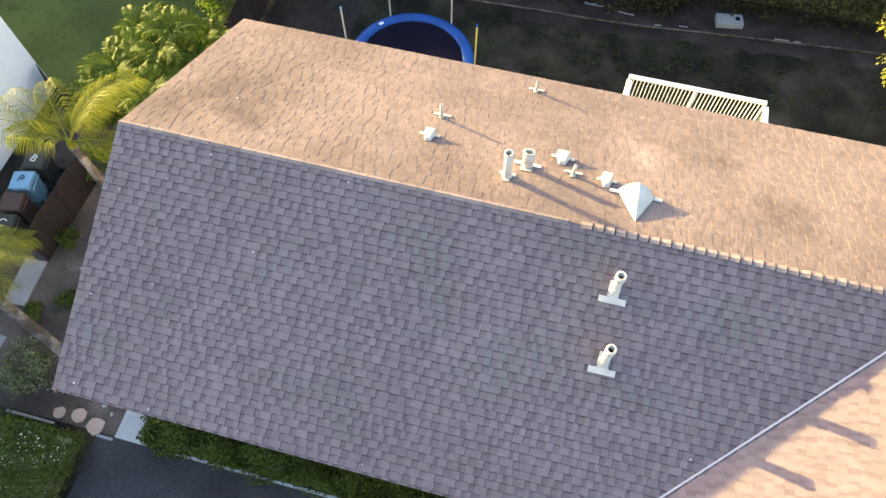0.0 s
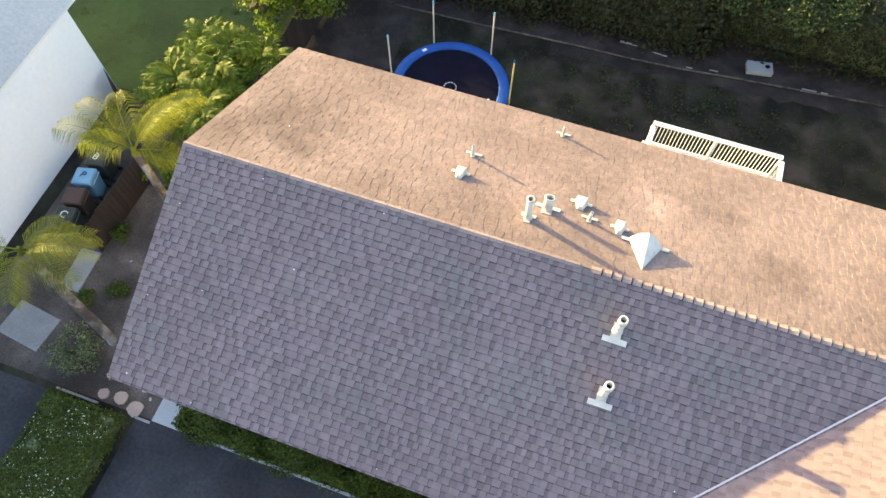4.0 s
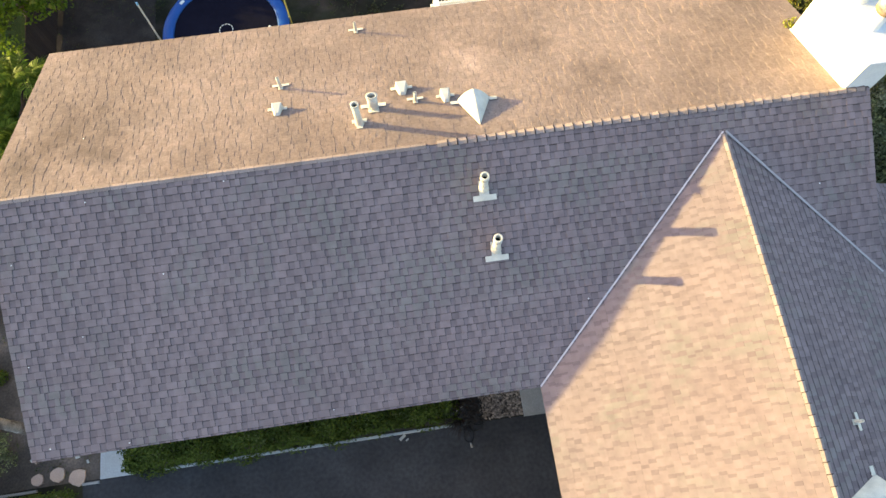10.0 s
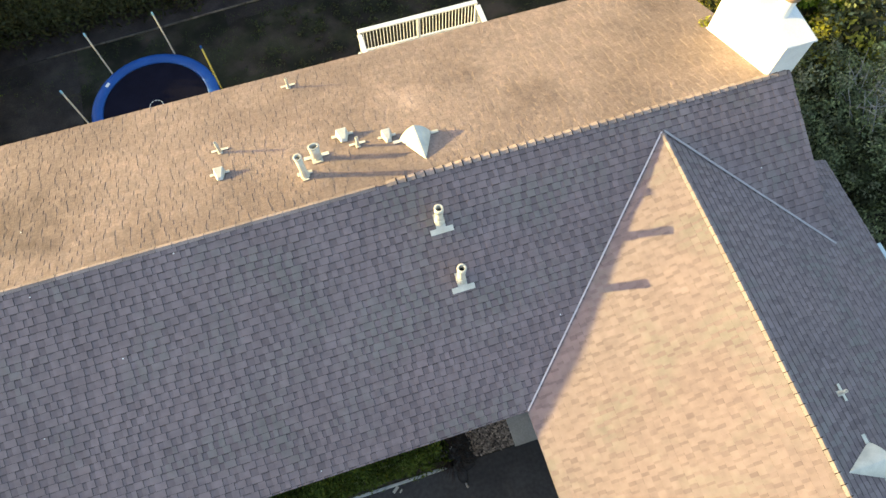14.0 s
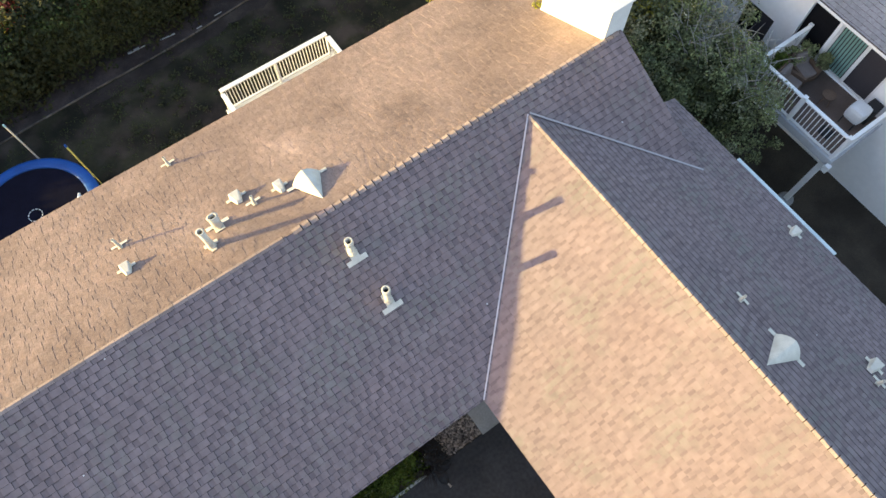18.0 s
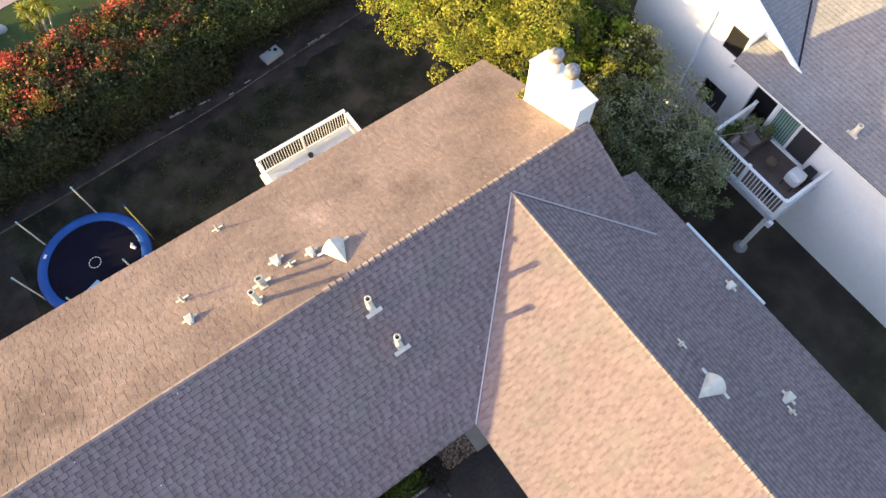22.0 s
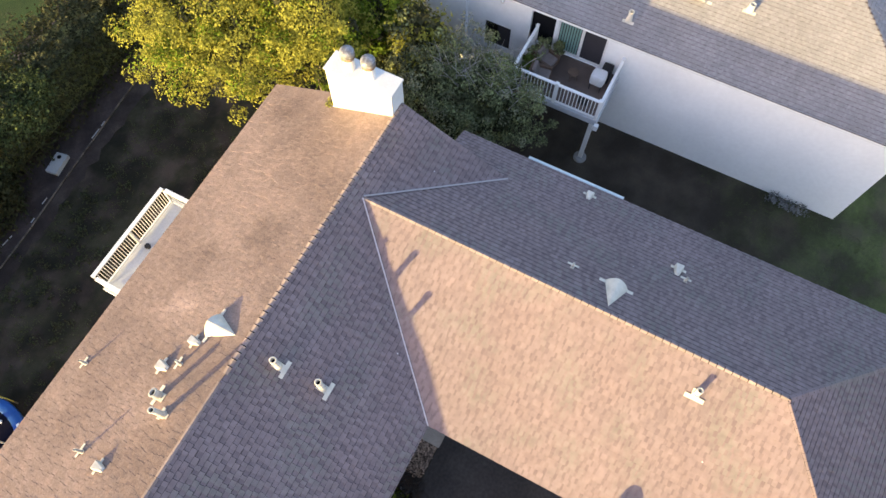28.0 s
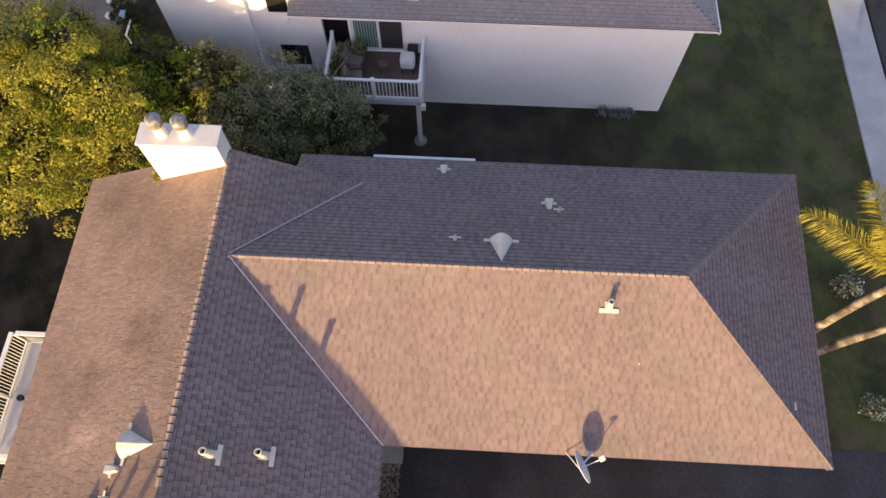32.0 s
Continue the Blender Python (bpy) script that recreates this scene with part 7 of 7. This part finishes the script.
grass_patch("grass", (-5.6, -1.4, -4.6, 4.0), 3000, 0.06, 85, "grass", "stray grass in the dirt of the side yard")

# a tuft of yellow weeds at the foot of the chimney
ob = thing("weed_tuft", (16.9, 2.28, 6.63), "tuft of yellow weeds at the foot of the chimney", "weeds")
pos, nor, _ = clumps((16.9, 2.28, 6.68), (0.18, 0.12, 0.06), 10, 0.06, 22, 97, floor=6.5)
crown_part("foliage", ob, pos, nor, 0.06, M["leaf_yellow"], 98)

# ---- parked car on the street ----
car = thing("car", (34.4, -25.2, 0), "black car parked at the far kerb of the pavement", "car")
q = Build()
q.box((32.3, -26.05, 0.28), (36.6, -24.35, 0.88))
part("body", q, M["car_paint"], car, bevel=0.14)
q = Build()
q.mesh([(33.2, -25.95, 0.86), (36.0, -25.95, 0.86), (36.0, -24.45, 0.86), (33.2, -24.45, 0.86), (33.9, -25.75, 1.42), (35.5, -25.75, 1.42), (35.5, -24.65, 1.42), (33.9, -24.65, 1.42)], [(0, 1, 5, 4), (1, 2, 6, 5), (2, 3, 7, 6), (3, 0, 4, 7), (4, 5, 6, 7)])
part("cabin", q, M["glass"], car, "dark glazed cabin", bevel=0.06)
for wx in (33.15, 35.75):
    for wy in (-26.0, -24.42):
        q = Build()
        q.tube([(wx, wy - 0.09, 0.32), (wx, wy + 0.09, 0.32)], 0.32, 24)
        wh = part("tyre", q, M["rubber"], car)
        q = Build()
        q.tube([(wx, wy - 0.10, 0.32), (wx, wy + 0.10, 0.32)], 0.20, 16)
        part("rim", q, M["metal"], wh)
q = Build()
q.box((20.95, -22.15, 0.0), (21.25, -21.85, 0.35))
solid("utility_pedestal", q, M["bin_blue"], "pale blue utility box on the lawn by the pavement", "utility box", bevel=0.03)

q = Build()
q.box((27.2, 8.35, 0.55), (28.1, 8.43, 0.60))
q.box((27.25, 8.36, 0.014), (27.31, 8.42, 0.56))
q.box((27.99, 8.36, 0.014), (28.05, 8.42, 0.56))
solid("low_rail", q, M["white"], "low white rail in front of the dark shrubs", "rail", bevel=0.01)
q = Build()
q.box((28.12, 8.62, 0.70), (28.42, 8.84, 0.80))
q.box((28.2, 8.68, 0.014), (28.34, 8.78, 0.70))
solid("garden_box", q, M["bin_blue"], "small pale blue box on a post among the shrubs", "box", bevel=0.02)

# loose slabs on the concrete behind the white house
for x, y, a_ in ((28.76, 9.79, 0.5), (29.63, 9.95, 0.2), (30.6, 11.3, 0.9)):
    q = Build()
    c_, s_ = math.cos(a_) * 0.24, math.sin(a_) * 0.24
    q.prism([Vector((x + c_, y + s_, 0.014)), Vector((x - s_ * 0.7, y + c_ * 0.7, 0.014)), Vector((x - c_, y - s_, 0.014)), Vector((x + s_ * 0.7, y - c_ * 0.7, 0.014))], Vector((0, 0, 0.06)))
    solid("stone_slab", q, M["white"], "pale loose slab lying on the concrete", "slab", bevel=0.01)

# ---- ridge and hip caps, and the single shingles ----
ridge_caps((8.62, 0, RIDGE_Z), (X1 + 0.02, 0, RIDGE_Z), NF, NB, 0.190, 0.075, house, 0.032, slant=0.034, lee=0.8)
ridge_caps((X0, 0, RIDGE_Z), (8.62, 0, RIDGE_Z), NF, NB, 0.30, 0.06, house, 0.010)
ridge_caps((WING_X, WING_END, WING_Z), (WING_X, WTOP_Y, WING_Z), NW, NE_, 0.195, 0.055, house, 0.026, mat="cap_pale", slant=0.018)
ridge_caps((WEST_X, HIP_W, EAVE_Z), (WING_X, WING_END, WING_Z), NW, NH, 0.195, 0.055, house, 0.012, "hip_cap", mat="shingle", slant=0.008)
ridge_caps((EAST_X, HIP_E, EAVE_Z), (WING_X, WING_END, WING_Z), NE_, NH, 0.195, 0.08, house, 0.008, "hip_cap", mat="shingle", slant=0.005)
tab_data = {}
for wd in TAB_W:
    q = Build()
    p, f, sl = tooth(lambda u, v, h: (u, v, h), wd, COURSE, 0.001 + TAB_H, UNDER_H + TAB_H, LIP, SIDE, BAND * 0.4)
    q.mesh(p, f, slots=sl)
    tab_data[wd] = data_of("shingle", q, [M["shingle"], M["edge_shade"], M["shingle_band"]])
turn = Matrix((front.u, front.d, front.n)).transposed().to_4x4()
for wd, u, v0 in near_tabs:
    ob = new("shingle", tab_data[wd])
    ob.parent = front_roof
    ob.matrix_basis = Matrix.Translation(front.at(u, v0) - house.location) @ turn
